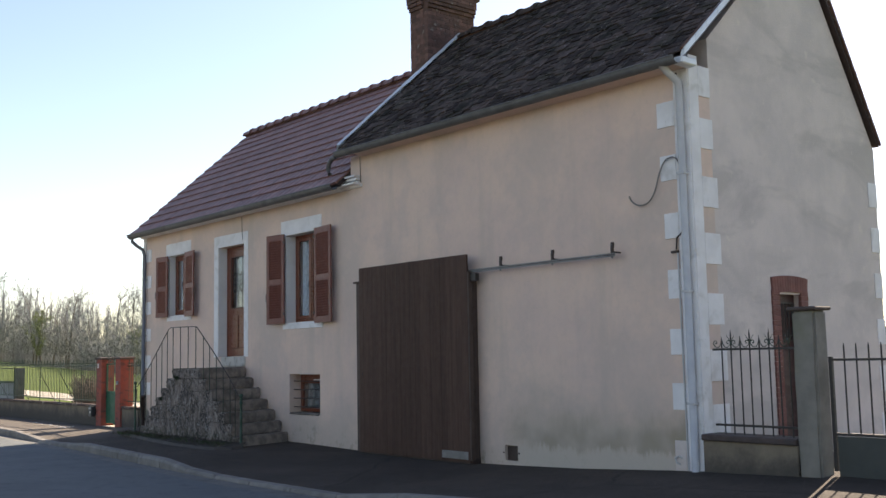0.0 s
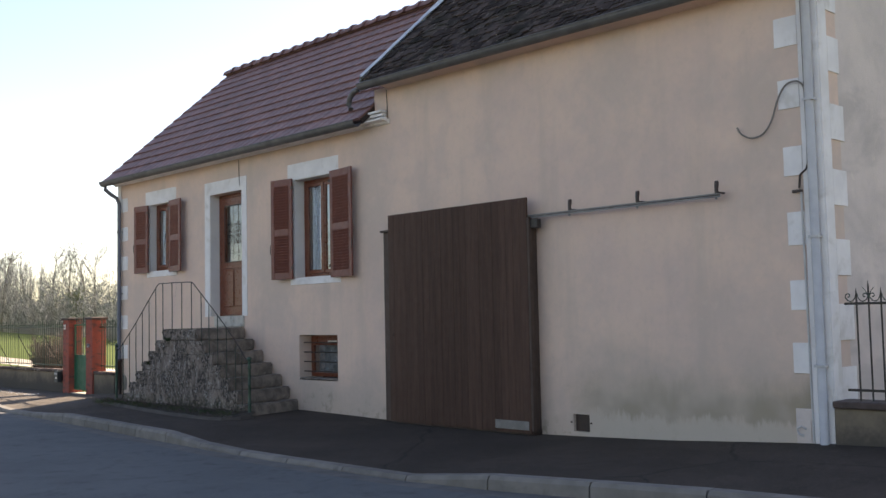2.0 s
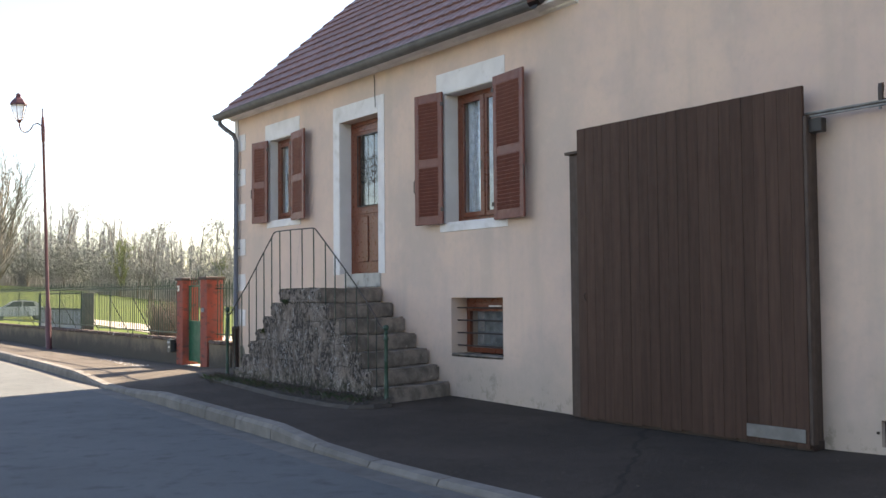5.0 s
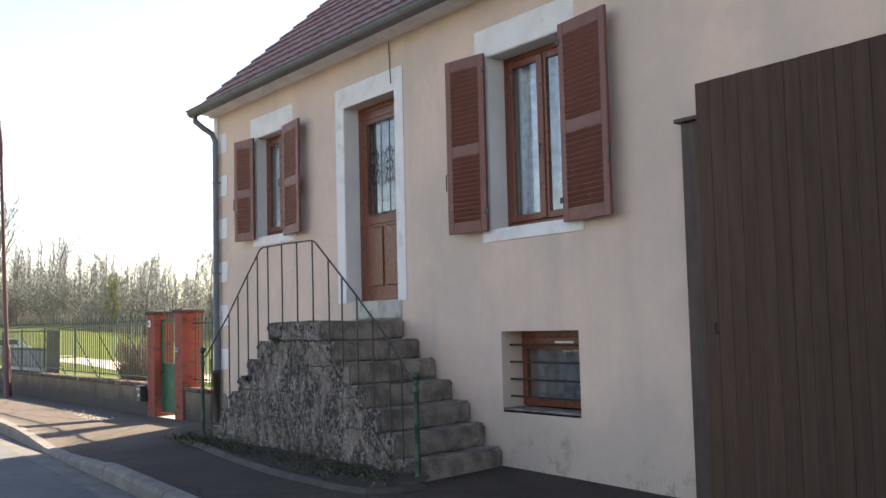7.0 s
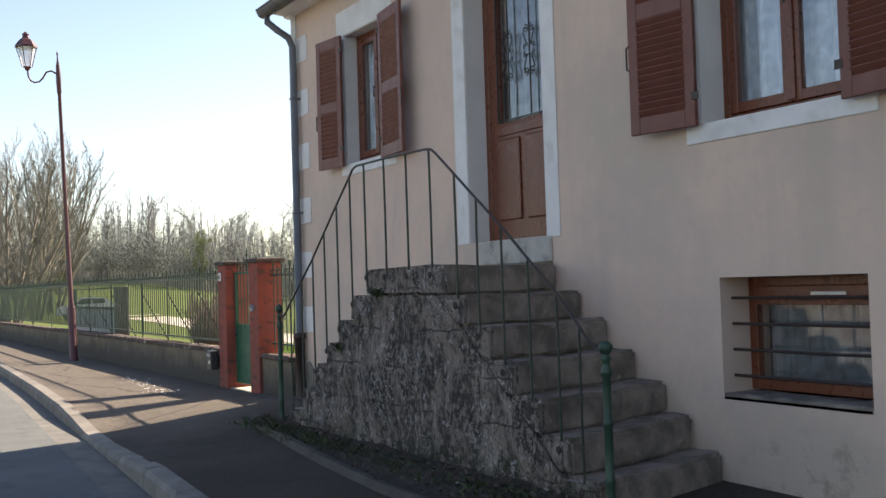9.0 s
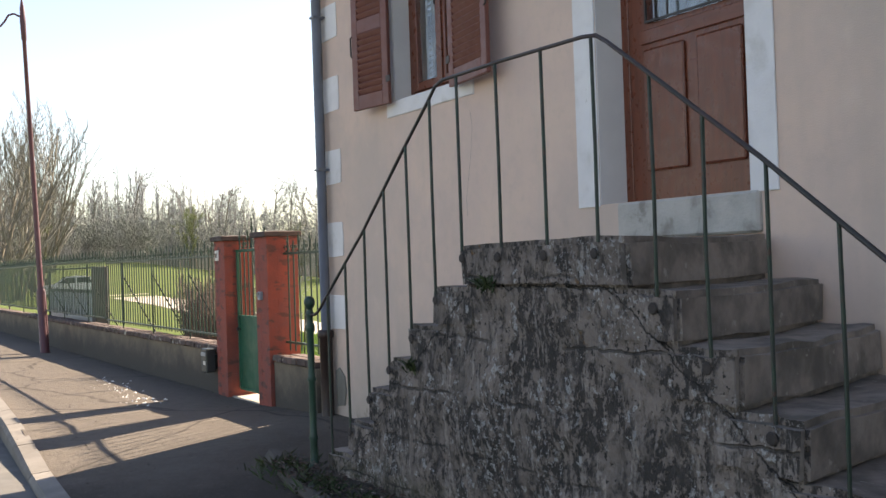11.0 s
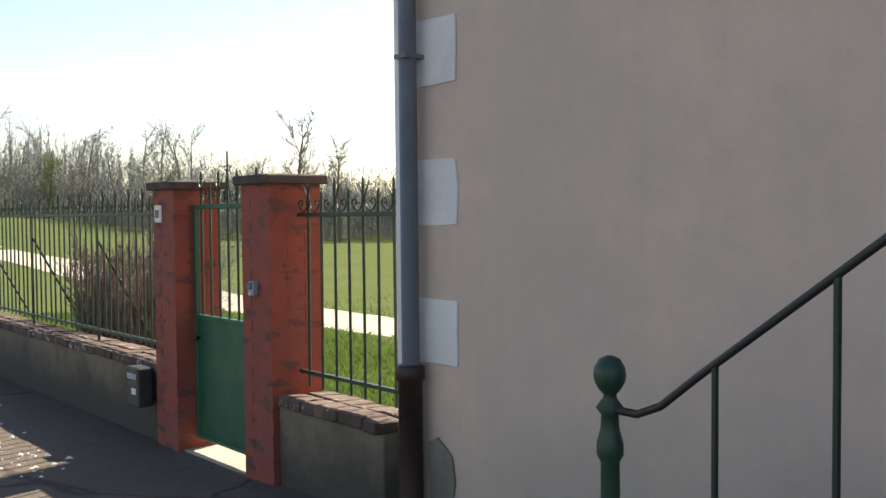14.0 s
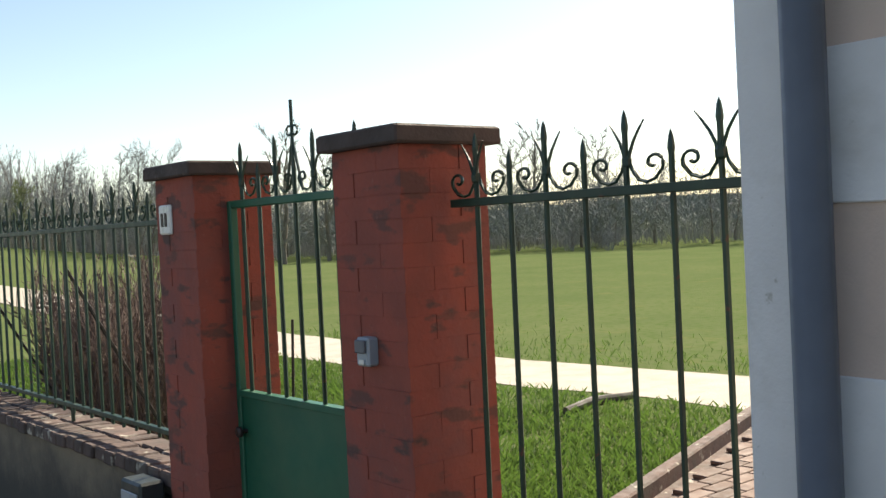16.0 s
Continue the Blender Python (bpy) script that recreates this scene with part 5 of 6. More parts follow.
for yy in (9.95, 9.70, 9.45, 9.21, 8.96, 8.71, 8.46, 8.14, 7.81, 7.49, 7.18, 6.93, 6.67, 6.41, 6.15, 5.96):
    foot = step_z(yy) - 0.07
    part("baluster", tube([(RXX, yy, rail_z(yy)), (RXX + 0.001, yy + rng.uniform(-0.006, 0.006), (foot + rail_z(yy)) / 2), (RXX + 0.002, yy, foot)], 0.0077, 6), M_RAIL, rail)
    if foot > 0.1:
        sock = lathe([(0.001, 0.0), (0.019, 0.0015), (0.023, 0.006)], sides=9)
        part("socket", sock, M_SOCKET, stair, "dark iron-stained baluster socket").matrix_basis = pose(SX - 0.012, yy - (0.03 if yy > 8.4 else 0.0), foot + 0.005, 0, 90, 0)
newel = [(0.045, -0.05), (0.045, 0.10), (0.03, 0.13), (0.027, 0.26), (0.036, 0.28), (0.027, 0.30), (0.025, 0.62), (0.036, 0.635), (0.025, 0.655), (0.024, 0.92), (0.034, 0.935), (0.034, 0.96), (0.024, 0.99), (0.022, 1.02), (0.036, 1.035), (0.018, 1.055), (0.016, 1.063), (0.028, 1.074), (0.038, 1.090), (0.041, 1.106), (0.038, 1.122), (0.027, 1.138), (0.010, 1.145)]
part("newel", lathe([(r * 0.84, z * 1.0) for r, z in newel], (RXX, 10.215, -0.03), 14), M_NEWEL, rail, "green ball-topped newel post", True)
part("newel", lathe([(r * 0.9, z * 0.83) for r, z in newel], (RXX, 5.75, -0.02), 14), M_NEWEL, rail, "green ball-topped newel post", True)

bed = part("plant_bed", ([], []), M_SOIL)
vs, fs = [], []
for i in range(41):
    yy = 5.62 + i * 0.128
    wv = 0.57 * min(1, 0.3 + (i / 4) ** 0.5) * (1 - max(0, (i - 18) / 26))
    for k in range(7):
        q = k / 6
        vs.append((SX + 0.06 - q * wv - 0.02, yy, 0.10 - 0.11 * q + 0.025 * noise.noise((yy * 4, q * 3, 2)) * (1 - q)))
for i in range(40):
    for k in range(6):
        a = i * 7 + k
        fs.append((a, a + 7, a + 8, a + 1))
bed.data.from_pydata(vs, [], fs)
tagged(bed, "narrow bed of dark soil along the stair foot", "flower bed", kind="structure")
pts = [(-1.2, 5.62, 0.03), (-1.45, 5.58, 0.03), (-1.66, 5.72, 0.03), (-1.72, 6.1, 0.03), (-1.72, 7.2, 0.04), (-1.62, 8.2, 0.045), (-1.5, 9.1, 0.05), (-1.32, 10.2, 0.05), (-1.12, 11.0, 0.05)]
edging = part("bed_edging", tube([(a, b, c - 0.035) for a, b, c in pts], 0.055, 6), M_EDGING)
tagged(edging, "low worn concrete edging round the plant bed", "edging")


def blades(n, place, h0, h1, w, seed, lean=0.5):
    r = random.Random(seed)
    vs, fs = [], []
    for _ in range(n):
        x, y, z = place(r)
        a = r.uniform(0, 6.283)
        h = r.uniform(h0, h1)
        dx, dy = math.cos(a) * w, math.sin(a) * w
        lx, ly = r.uniform(-lean, lean) * h, r.uniform(-lean, lean) * h
        b = len(vs)
        vs += [(x - dx, y - dy, z), (x + dx, y + dy, z), (x + lx * 0.4 + dx * 0.7, y + ly * 0.4 + dy * 0.7, z + h * 0.6), (x + lx, y + ly, z + h)]
        fs += [(b, b + 1, b + 2), (b, b + 2, b + 3)]
    return vs, fs


def in_bed(r):
    while True:
        y = r.uniform(5.9, 10.6)
        if r.random() < 0.35 + 0.65 * (noise.noise((y * 2.2, 0.3, 0)) > 0):
            return SX - 0.01 - abs(r.gauss(0, 0.13)), y, 0.04


tagged(part("weeds", blades(2200, in_bed, 0.015, 0.07, 0.007, 3, 1.3), M_WEED), "low straggling green weeds at the stair foot", "weeds", kind="stuff")
tagged(part("weeds", blades(200, lambda r: (-1.2 + r.gauss(0, 0.08), 10.45 + r.gauss(0, 0.12), 0.03), 0.02, 0.085, 0.006, 5, 1.2), M_WEED), "tuft of green weeds beside the railing post", "weeds", kind="stuff")
tagged(part("weeds", blades(70, lambda r: (SX - 0.02, 8.22 + r.gauss(0, 0.035), 1.185 + r.gauss(0, 0.012)), 0.015, 0.05, 0.006, 6, 1.3) , M_WEED), "small green tufts in the stair wall joints", "weeds", kind="stuff")
tagged(part("weeds", blades(60, lambda r: (SX - 0.02, 8.92 + r.gauss(0, 0.025), 0.77 + r.gauss(0, 0.012)), 0.015, 0.05, 0.006, 7, 1.3) , M_WEED), "small green tufts in the stair wall joints", "weeds", kind="stuff")

r = random.Random(44)
vs, fs = [], []
for _ in range(2200):
    yy = r.uniform(5.75, 10.5)
    x, s = SX - 0.02 - abs(r.gauss(0, 0.26)), r.uniform(0.006, 0.018)
    z = 0.105 + 0.195 * (x - SX) + r.uniform(0, 0.014)
    if x < SX - 0.47 * (1 - max(0, (yy - 8) / 4.2)):
        continue
    a, b = r.uniform(0, 6.283), len(vs)
    c, q = math.cos(a) * s, math.sin(a) * s
    vs += [(x - c, yy - q, z), (x + q * 0.5, yy - c * 0.5, z + s * r.random()), (x + c, yy + q, z + s * 0.3), (x - q * 0.5, yy + c * 0.5, z + s * r.random())]
    fs += [(b, b + 1, b + 2), (b, b + 2, b + 3)]
tagged(part("leaf_litter", (vs, fs), M_COPING), "brown dead leaves and debris in the plant bed", "leaf litter", kind="stuff")

# ---- garden front: pillars, gate, walls, railings ----
brick_me = bpy.data.meshes.new("brick")
b = box(-0.1048, 0.1048, -0.05, 0.05, 0.0, 0.0659, 0.0006)
b.to_mesh(brick_me)
b.free()
brick_me.materials.append(M_BRICK)


def pillar(cx, cy, label):
    p = thing("gate_pillar", label, "pillar", "garden gate pillars", (cx, cy, -0.07))
    h = 0.155
    part("core", box(-h + 0.0015, h - 0.0015, -h + 0.0015, h - 0.0015, -0.1, 1.66), M_MORTAR, p)
    for r in range(25):
        z = r * 0.0662
        for k in range(4):
            m = pose(0, 0, z, 0, 0, 90 * k + (180 if r % 2 else 0)) @ (pose(-0.0525, -0.105, 0) if r % 2 == 0 else pose(0.0525, -0.105, 0))
            share("brick", brick_me, p, m @ pose(0, rng.uniform(-0.0008, 0.0006), 0))
    bm = bmesh.new()
    c = 0.19
    lo = [bm.verts.new((sx * c, sy * c, 1.655)) for sx, sy in ((-1, -1), (1, -1), (1, 1), (-1, 1))]
    hi = [bm.verts.new((sx * c, sy * c, 1.705)) for sx, sy in ((-1, -1), (1, -1), (1, 1), (-1, 1))]
    tip = bm.verts.new((0, 0, 1.718))
    bm.faces.new(lo[::-1])
    for k in range(4):
        bm.faces.new((lo[k], lo[(k + 1) % 4], hi[(k + 1) % 4], hi[k]))
        bm.faces.new((hi[k], hi[(k + 1) % 4], tip))
    bmesh.ops.bevel(bm, geom=bm.edges[:], offset=0.006, segments=1, affect="EDGES")
    part("capstone", bm, M_CAPSTONE, p, "dark weathered pyramidal cap stone")
    return p


PX = 0.02
pillar(PX, 13.64, "red brick gate pillar with intercom under a dark cap")
pillar(PX, 14.83, "red brick gate pillar with small number plate")
PF = PX - 0.156


def scroll_points(d):
    """One scroll from the foot of a tall bar, down to the rail and up into a curl beside the short bar; d is the way along y."""
    pts = [(0, 0.006 * d, 0.085), (0, 0.016 * d, 0.045), (0, 0.036 * d, 0.014), (0, 0.060 * d, 0.006), (0, 0.088 * d, 0.016), (0, 0.108 * d, 0.042)]
    for k in range(15):
        a = -0.35 + 0.42 * k
        r = 0.030 * (1 - 0.055 * k)
        pts.append((0, (0.083 + r * math.cos(a)) * d, 0.062 + r * math.sin(a)))
    return pts


def bar_mesh(low, top, name="bar"):
    bm = tube([(0, 0, low), (0, 0, top - 0.045)], 0.0078, 6)
    bm2 = lathe([(0.0078, top - 0.05), (0.0088, top - 0.04), (0.006, top - 0.016), (0.001, top)], sides=6)
    absorb(bm, bm2)
    return mesh_of(name, bm, M_IRON)


ME_TALL, ME_SHORT = bar_mesh(-0.91, 0.185), bar_mesh(-0.91, 0.13)
ME_GATE_TALL, ME_GATE_SHORT = bar_mesh(-0.70, 0.21), bar_mesh(-0.70, 0.13)
ME_SCROLL = {d: mesh_of("scroll", tube(scroll_points(d), 0.0055, 4), M_IRON) for d in (1, -1)}
bm = bmesh.new()
for d in (1, -1):
    tube([(0, 0.004 * d, 0.06), (0, 0.010 * d, 0.085), (0, 0.022 * d, 0.112), (0, 0.040 * d, 0.138), (0, 0.056 * d, 0.158)], 0.0042, 5, bm, [1.2, 1.1, 1, 0.8, 0.4])
lathe([(0.008, 0.05), (0.012, 0.056), (0.012, 0.072), (0.008, 0.08)], sides=6, bm=bm)
ME_HORN = mesh_of("horn_leaf", bm, M_IRON)


def fence_run(x, y0, y1, gap, zr, zb, label, tall_first=True):
    f = thing("iron_fence", label, "fence")
    part("top_rail", box(x - 0.016, x + 0.016, y0 - 0.06, y1, -0.011, 0.011, 0.002), M_IRON, f).matrix_basis = pose(0, 0, zr + 0.0)
    part("bottom_rail", box(x - 0.014, x + 0.014, y0 - 0.06, y1, -0.010, 0.010, 0.002), M_IRON, f).matrix_basis = pose(0, 0, zb)
    n = int((y1 - y0) / gap) + 1
    for k in range(n):
        yy = y0 + k * gap
        tall = (k % 2 == 0) == tall_first
        share("bar", ME_TALL if tall else ME_SHORT, f, pose(x, yy, zr + rng.uniform(-0.004, 0.004), rng.uniform(-0.35, 0.35), rng.uniform(-0.3, 0.3), 0))
        if tall:
            share("horn_leaf", ME_HORN, f, pose(x, yy, zr, 0, rng.uniform(-3, 3), rng.uniform(-12, 12)))
            s = gap / 0.133
            for d in (1, -1):
                share("scroll", ME_SCROLL[d], f, pose(x + 0.004, yy, zr + 0.012) @ Matrix.Diagonal((1, s * 0.95, 0.76, 1)))
    return f


fence_run(0.03, 12.605, 13.46, 0.127, 1.42, 0.585, "short run of green iron railing with scrolls by the house", True)
fence_run(0.03, 15.06, 20.6, 0.125, 1.435, 0.56, "long green wrought iron railing with scroll tops on the wall", True)
fence_run(0.03, 20.75, 37.5, 0.125, 1.47, 0.585, "far run of green wrought iron railing on the wall", True)
struts = thing("fence_struts", "dark iron props bracing the railing from behind", "brace")
for yy in (16.5, 18.1, 19.7, 22.0, 24.0, 26.0, 28.5):
    part("strut", tube([(0.05, yy, 1.25), (0.75, yy + 0.1, 0.0)], 0.010, 5), M_IRON_BLACK, struts)
    part("strut_post", tube([(0.05, yy, 0.45), (0.05, yy, 1.44)], 0.011, 5), M_IRON, struts)


def coping(parent, y0, y1, z, width, x0, two):
    me = mesh_of("coping_brick", box(x0, x0 + (width if not two else width / 2 - 0.004), -0.0515, 0.0515, -0.03, 0.028, 0.007), M_COPING)
    me2 = mesh_of("coping_brick", box(x0 + width / 2 + 0.004, x0 + width, -0.0515, 0.0515, -0.03, 0.032, 0.007), M_COPING)
    n = int((y1 - y0) / 0.112)
    for k in range(n):
        yy = y0 + 0.056 + k * 0.112
        for m in ((me, me2) if two else (me,)):
            share("coping_brick", m, parent, pose(rng.uniform(-0.008, 0.008), yy, z + rng.uniform(-0.004, 0.004), rng.uniform(-2, 2), 3.5 + rng.uniform(-1.5, 1.5), rng.uniform(-2, 2)))


lw = thing("garden_wall", "low rendered wall with brick coping beside the house", "wall", kind="structure")
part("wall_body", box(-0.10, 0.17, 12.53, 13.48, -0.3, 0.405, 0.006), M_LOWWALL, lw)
coping(lw, 12.54, 13.49, 0.437, 0.33, -0.135, True)
lw2 = thing("garden_wall", "long low beige rendered wall with mossy brick coping", "wall", kind="structure")
bm = box(-0.10, 0.17, 14.99, 38.0, -0.3, 0.405)
bmesh.ops.subdivide_edges(bm, edges=[e for e in bm.edges if e.calc_length() > 5], cuts=60)
for v_ in bm.verts:
    v_.co.x += 0.008 * noise.noise(v_.co * 0.8)
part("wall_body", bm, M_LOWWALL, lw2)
coping(lw2, 14.99, 27.0, 0.437, 0.33, -0.135, True)
coping(lw2, 27.0, 38.0, 0.437, 0.33, -0.135, False)

gate = thing("garden_gate", "green iron garden gate with sheet lower panel and scroll top", "gate", at=(0.0, 0, 0))
gy0, gy1 = 13.80, 14.665
part("gate_frame", outline(gy0, gy1, 0.03, 1.49, 0.028, 0.03, x=-0.015), M_GREEN, gate)
part("sheet_panel", box(-0.004, 0.004, gy0 + 0.028, gy1 - 0.028, 0.05, 0.79), M_GREEN, gate, "glossy green sheet panel")
part("mid_rail", box(-0.018, 0.018, gy0 + 0.028, gy1 - 0.028, 0.785, 0.808, 0.002), M_GREEN, gate)
part("lock_knob", lathe([(0.012, -0.045), (0.02, -0.04), (0.02, -0.03), (0.008, -0.02), (0.008, 0)], sides=10), M_CAST, gate).matrix_basis = pose(0, 14.62, 0.66, 0, 90, 0)
for k in range(7):
    yy = gy0 + 0.07 + k * 0.117
    share("bar", ME_GATE_TALL if k % 2 == 0 else ME_GATE_SHORT, gate, pose(0, yy, 1.485))
    if k % 2 == 0:
        share("horn_leaf", ME_HORN, gate, pose(0, yy, 1.485))
        for d_ in (1, -1):
            if gy0 < yy + d_ * 0.1 < gy1:
                share("scroll", ME_SCROLL[d_], gate, pose(0.004, yy, 1.497) @ Matrix.Diagonal((1, 0.85, 0.76, 1)))
ym = gy0 + 0.07 + 3 * 0.117
bm = tube([(0, ym, 1.49), (0, ym, 1.80)], 0.006, 6)
tube([(0, ym - 0.05, 1.50), (0, ym - 0.02, 1.6), (0, ym, 1.68)], 0.005, 5, bm)
tube([(0, ym + 0.05, 1.50), (0, ym + 0.02, 1.6), (0, ym, 1.68)], 0.005, 5, bm)
for d_ in (1, -1):
    tube([(0, ym + d_ * (0.018 + 0.016 * math.cos(a)), 1.70 + 0.016 * math.sin(a)) for a in [k * 0.6 for k in range(11)]], 0.004, 5, bm)
part("centre_finial", bm, M_IRON, gate)
# Pale slab added so the gap under the gate shows as lit ground.
sill = part("gate_sill", box(-0.10, 0.5, 13.80, 14.67, -0.2, -0.035, 0.006), M_GRAVEL)
tagged(sill, "pale slab standing for lit ground under the garden gate", "sill")

mb = thing("mailbox", "dark grey mailbox fixed on the low wall", "mailbox")
part("body", box(-0.245, -0.142, 15.03, 15.21, 0.19, 0.445, 0.010), M_BOX, mb)
part("bracket", box(-0.141, -0.098, 15.07, 15.17, 0.22, 0.37, 0.003), M_BOX, mb)
part("flap", box(-0.252, -0.244, 15.045, 15.195, 0.365, 0.405, 0.004), M_PLASTIC, mb, "pale letter flap")
part("name_card", box(-0.2485, -0.2452, 15.06, 15.13, 0.27, 0.31), M_ENAMEL, mb)
ic = thing("intercom", "small grey intercom on the brick pillar", "intercom")
part("housing", box(PF - 0.035, PF + 0.004, 13.618, 13.676, 0.985, 1.065, 0.006), M_PLASTIC, ic)
part("cover", box(PF - 0.045, PF - 0.036, 13.624, 13.67, 1.022, 1.059, 0.003), M_PIPE, ic)
part("button", box(PF - 0.040, PF - 0.035, 13.635, 13.66, 0.99, 1.005, 0.002), M_ENAMEL, ic)
npl = thing("number_plate", "small white enamel plate with dark marks", "sign")
part("plate", box(PF - 0.012, PF + 0.004, 14.85, 14.945, 1.38, 1.49, 0.006), M_ENAMEL, npl)
for a in (14.875, 14.905):
    part("mark", box(PF - 0.0145, PF - 0.0125, a, a + 0.018, 1.41, 1.46), M_CAST, npl)

# ---- street lamp ----
lampo = thing("street_lamp", "plum painted street lamp with lantern on a curved arm", "street lamp", at=(-0.5, 22.9, -0.09))
part("pole", lathe([(0.085, 0.0), (0.085, 0.03), (0.07, 0.05), (0.068, 0.95), (0.052, 1.0), (0.045, 1.03), (0.036, 2.6), (0.03, 4.75), (0.04, 4.78), (0.045, 5.05), (0.035, 5.25), (0.014, 5.36), (0.012, 5.46), (0.02, 5.48), (0.001, 5.52)], sides=12), M_PLUM, lampo, smooth=True)
part("arm", tube([(-0.04, 0, 5.12), (-0.12, 0, 5.16), (-0.2, 0, 5.13), (-0.26, 0, 5.03), (-0.32, 0, 4.96), (-0.4, 0, 4.94), (-0.46, 0, 4.97), (-0.5, 0, 5.05), (-0.51, 0, 5.16)], 0.015, 8), M_PLUM, lampo, smooth=True)
part("lantern_base", lathe([(0.03, 5.15), (0.05, 5.19), (0.075, 5.21)], (-0.51, 0, 0), 10), M_PLUM, lampo)
bm = bmesh.new()
for k in range(6):
    a = math.pi / 3 * k
    tube([(-0.51 + 0.08 * math.cos(a), 0.08 * math.sin(a), 5.21), (-0.51 + 0.17 * math.cos(a), 0.17 * math.sin(a), 5.55)], 0.008, 4, bm)
part("lantern_frame", bm, M_PLUM, lampo)
part("lantern_glass", lathe([(0.075, 5.215), (0.16, 5.545)], (-0.51, 0, 0), 6), M_LANTERN, lampo).visible_shadow = False
part("lantern_hood", lathe([(0.19, 5.55), (0.185, 5.58), (0.12, 5.67), (0.06, 5.72), (0.05, 5.76), (0.06, 5.78), (0.02, 5.82), (0.001, 5.84)], (-0.51, 0, 0), 6), M_PLUM, lampo)

lampo.rotation_euler = (0, radians(-2.0), 0)
lampo.scale = (1.135, 1.135, 1.135)

# ---- beside the gable: low wall, railing, post and yard gate ----
ys = thing("yard_wall", "low stained wall carrying a railing beside the gable", "wall", kind="structure")
part("wall_body", box(-0.05, 0.25, -4.18, -2.99, -0.1, 0.50, 0.01), M_LOWWALL, ys)
part("coping", box(-0.09, 0.29, -4.18, -2.99, 0.50, 0.57, 0.012), M_CAPSTONE, ys)
yf = thing("iron_fence", "short dark iron railing with scrolled tips by the gable", "fence")
part("top_rail", box(0.085, 0.115, -4.18, -3.08, 1.515, 1.54, 0.002), M_IRON_BLACK, yf)
part("bottom_rail", box(0.085, 0.115, -4.18, -3.08, 0.66, 0.685, 0.002), M_IRON_BLACK, yf)
for k in range(8):
    yy = -3.20 - k * 0.122
    part("bar", tube([(0.1, yy, 0.57), (0.1, yy, 1.62 + 0.07 * (k % 2)), (0.1, yy, 1.68 + 0.07 * (k % 2))], 0.0095, 6, taper=[1, 1, 0.2]), M_IRON_BLACK, yf)
    if k % 2:
        ho = share("horn_leaf", ME_HORN, yf, pose(0.1, yy, 1.53))
    else:
        for d_ in (1, -1):
            share("scroll", ME_SCROLL[d_], yf, pose(0.104, yy, 1.542))
yp = thing("gate_post", "weathered grey stone gate post with flat cap", "post")
part("shaft", worn_block(-0.05, 0.21, -4.45, -4.185, -0.1, 1.92, 50), M_POST, yp)
part("capstone", box(-0.085, 0.245, -4.49, -4.15, 1.92, 1.96, 0.012), M_CAPSTONE, yp)
yg = thing("yard_gate", "black iron yard gate with dark sheet foot", "gate")
part("top_rail", box(0.085, 0.115, -7.2, -4.52, 1.385, 1.41, 0.003), M_IRON_BLACK, yg)
part("mid_rail", box(0.085, 0.115, -7.2, -4.52, 0.615, 0.645, 0.003), M_IRON_BLACK, yg)
part("stile", box(0.08, 0.12, -4.55, -4.51, 0.25, 1.43, 0.003), M_IRON_BLACK, yg)
part("sheet_panel", box(0.096, 0.104, -7.2, -4.56, 0.19, 0.61), M_BOX, yg)
for k in range(18):
    yy = -4.68 - k * 0.133
    part("bar", tube([(0.1, yy, 0.62), (0.1, yy, 1.53), (0.1, yy, 1.57)], 0.0095, 6, taper=[1, 1, 0.3]), M_IRON_BLACK, yg)

yard = part("yard", strip([-14, -8, -5, -3, -1], lambda y: 0.29, lambda y: 7.5, pave_z, lambda y: 0.14), M_PAVE)
tagged(yard, "worn grey asphalt yard behind the iron gate", "yard", kind="structure")

# ---- terrace and small garden things ----
ter = thing("terrace", "small terracotta paved terrace with brick edge behind the house", "terrace", kind="structure")
part("bed", prism([(0.25, 12.62), (5.0, 12.62), (4.4, 15.22), (2.0, 14.57), (0.25, 13.92)], "z", -0.2, 0.0), M_COPING, ter)
pv_me = mesh_of("paver", box(-0.095, 0.095, -0.045, 0.045, 0.0, 0.022, 0.004), M_PAVER)
for i in range(22):
    for j in range(24):
        x, yy = 0.4 + i * 0.2 + (0.1 if j % 2 else 0), 12.7 + j * 0.1
        if yy < 13.82 + (x - 0.25) * 0.34 - 0.07 and x < 4.4 and i * 24 + j < 620 and yy > 13.2:
            share("paver", pv_me, ter, pose(x, yy, rng.uniform(0, 0.004), 0, 0, rng.uniform(-2, 2)))
edge_ = part("border", box(-0.04, 0.04, 0, 4.4, -0.1, 0.085, 0.01), M_COPING, ter, "long dull brown border along the terrace")
edge_.matrix_basis = pose(0.3, 13.93, 0, 0, 0, -72)
stake = thing("garden_stake", "thin dark stake standing in the grass", "stake")
part("stake", tube([(3.66, 16.58, -0.1), (3.68, 16.6, 0.86)], 0.012, 6), M_IRON_BLACK, stake)
stake2 = thing("garden_stake", "thin dark stake standing in the grass", "stake")
part("stake", tube([(2.0, 17.6, -0.1), (2.05, 17.62, 0.75)], 0.011, 6), M_IRON_BLACK, stake2)
log = part("log", tube([(3.5, 16.35, 0.0), (3.9, 16.45, 0.01), (4.35, 16.4, -0.01)], 0.03, 8), M_RUST)
tagged(log, "dark rotten log lying in the grass", "log")

# steel yard leaf behind the far fence and a post
pst = thing("concrete_post", "grey brown square post behind the railing", "post")
part("shaft", box(0.22, 0.44, 22.25, 22.55, -0.1, 1.40, 0.015), M_RUST, pst)
lf = thing("sheet_gate", "grey sheet-metal yard gate behind the railing", "gate")
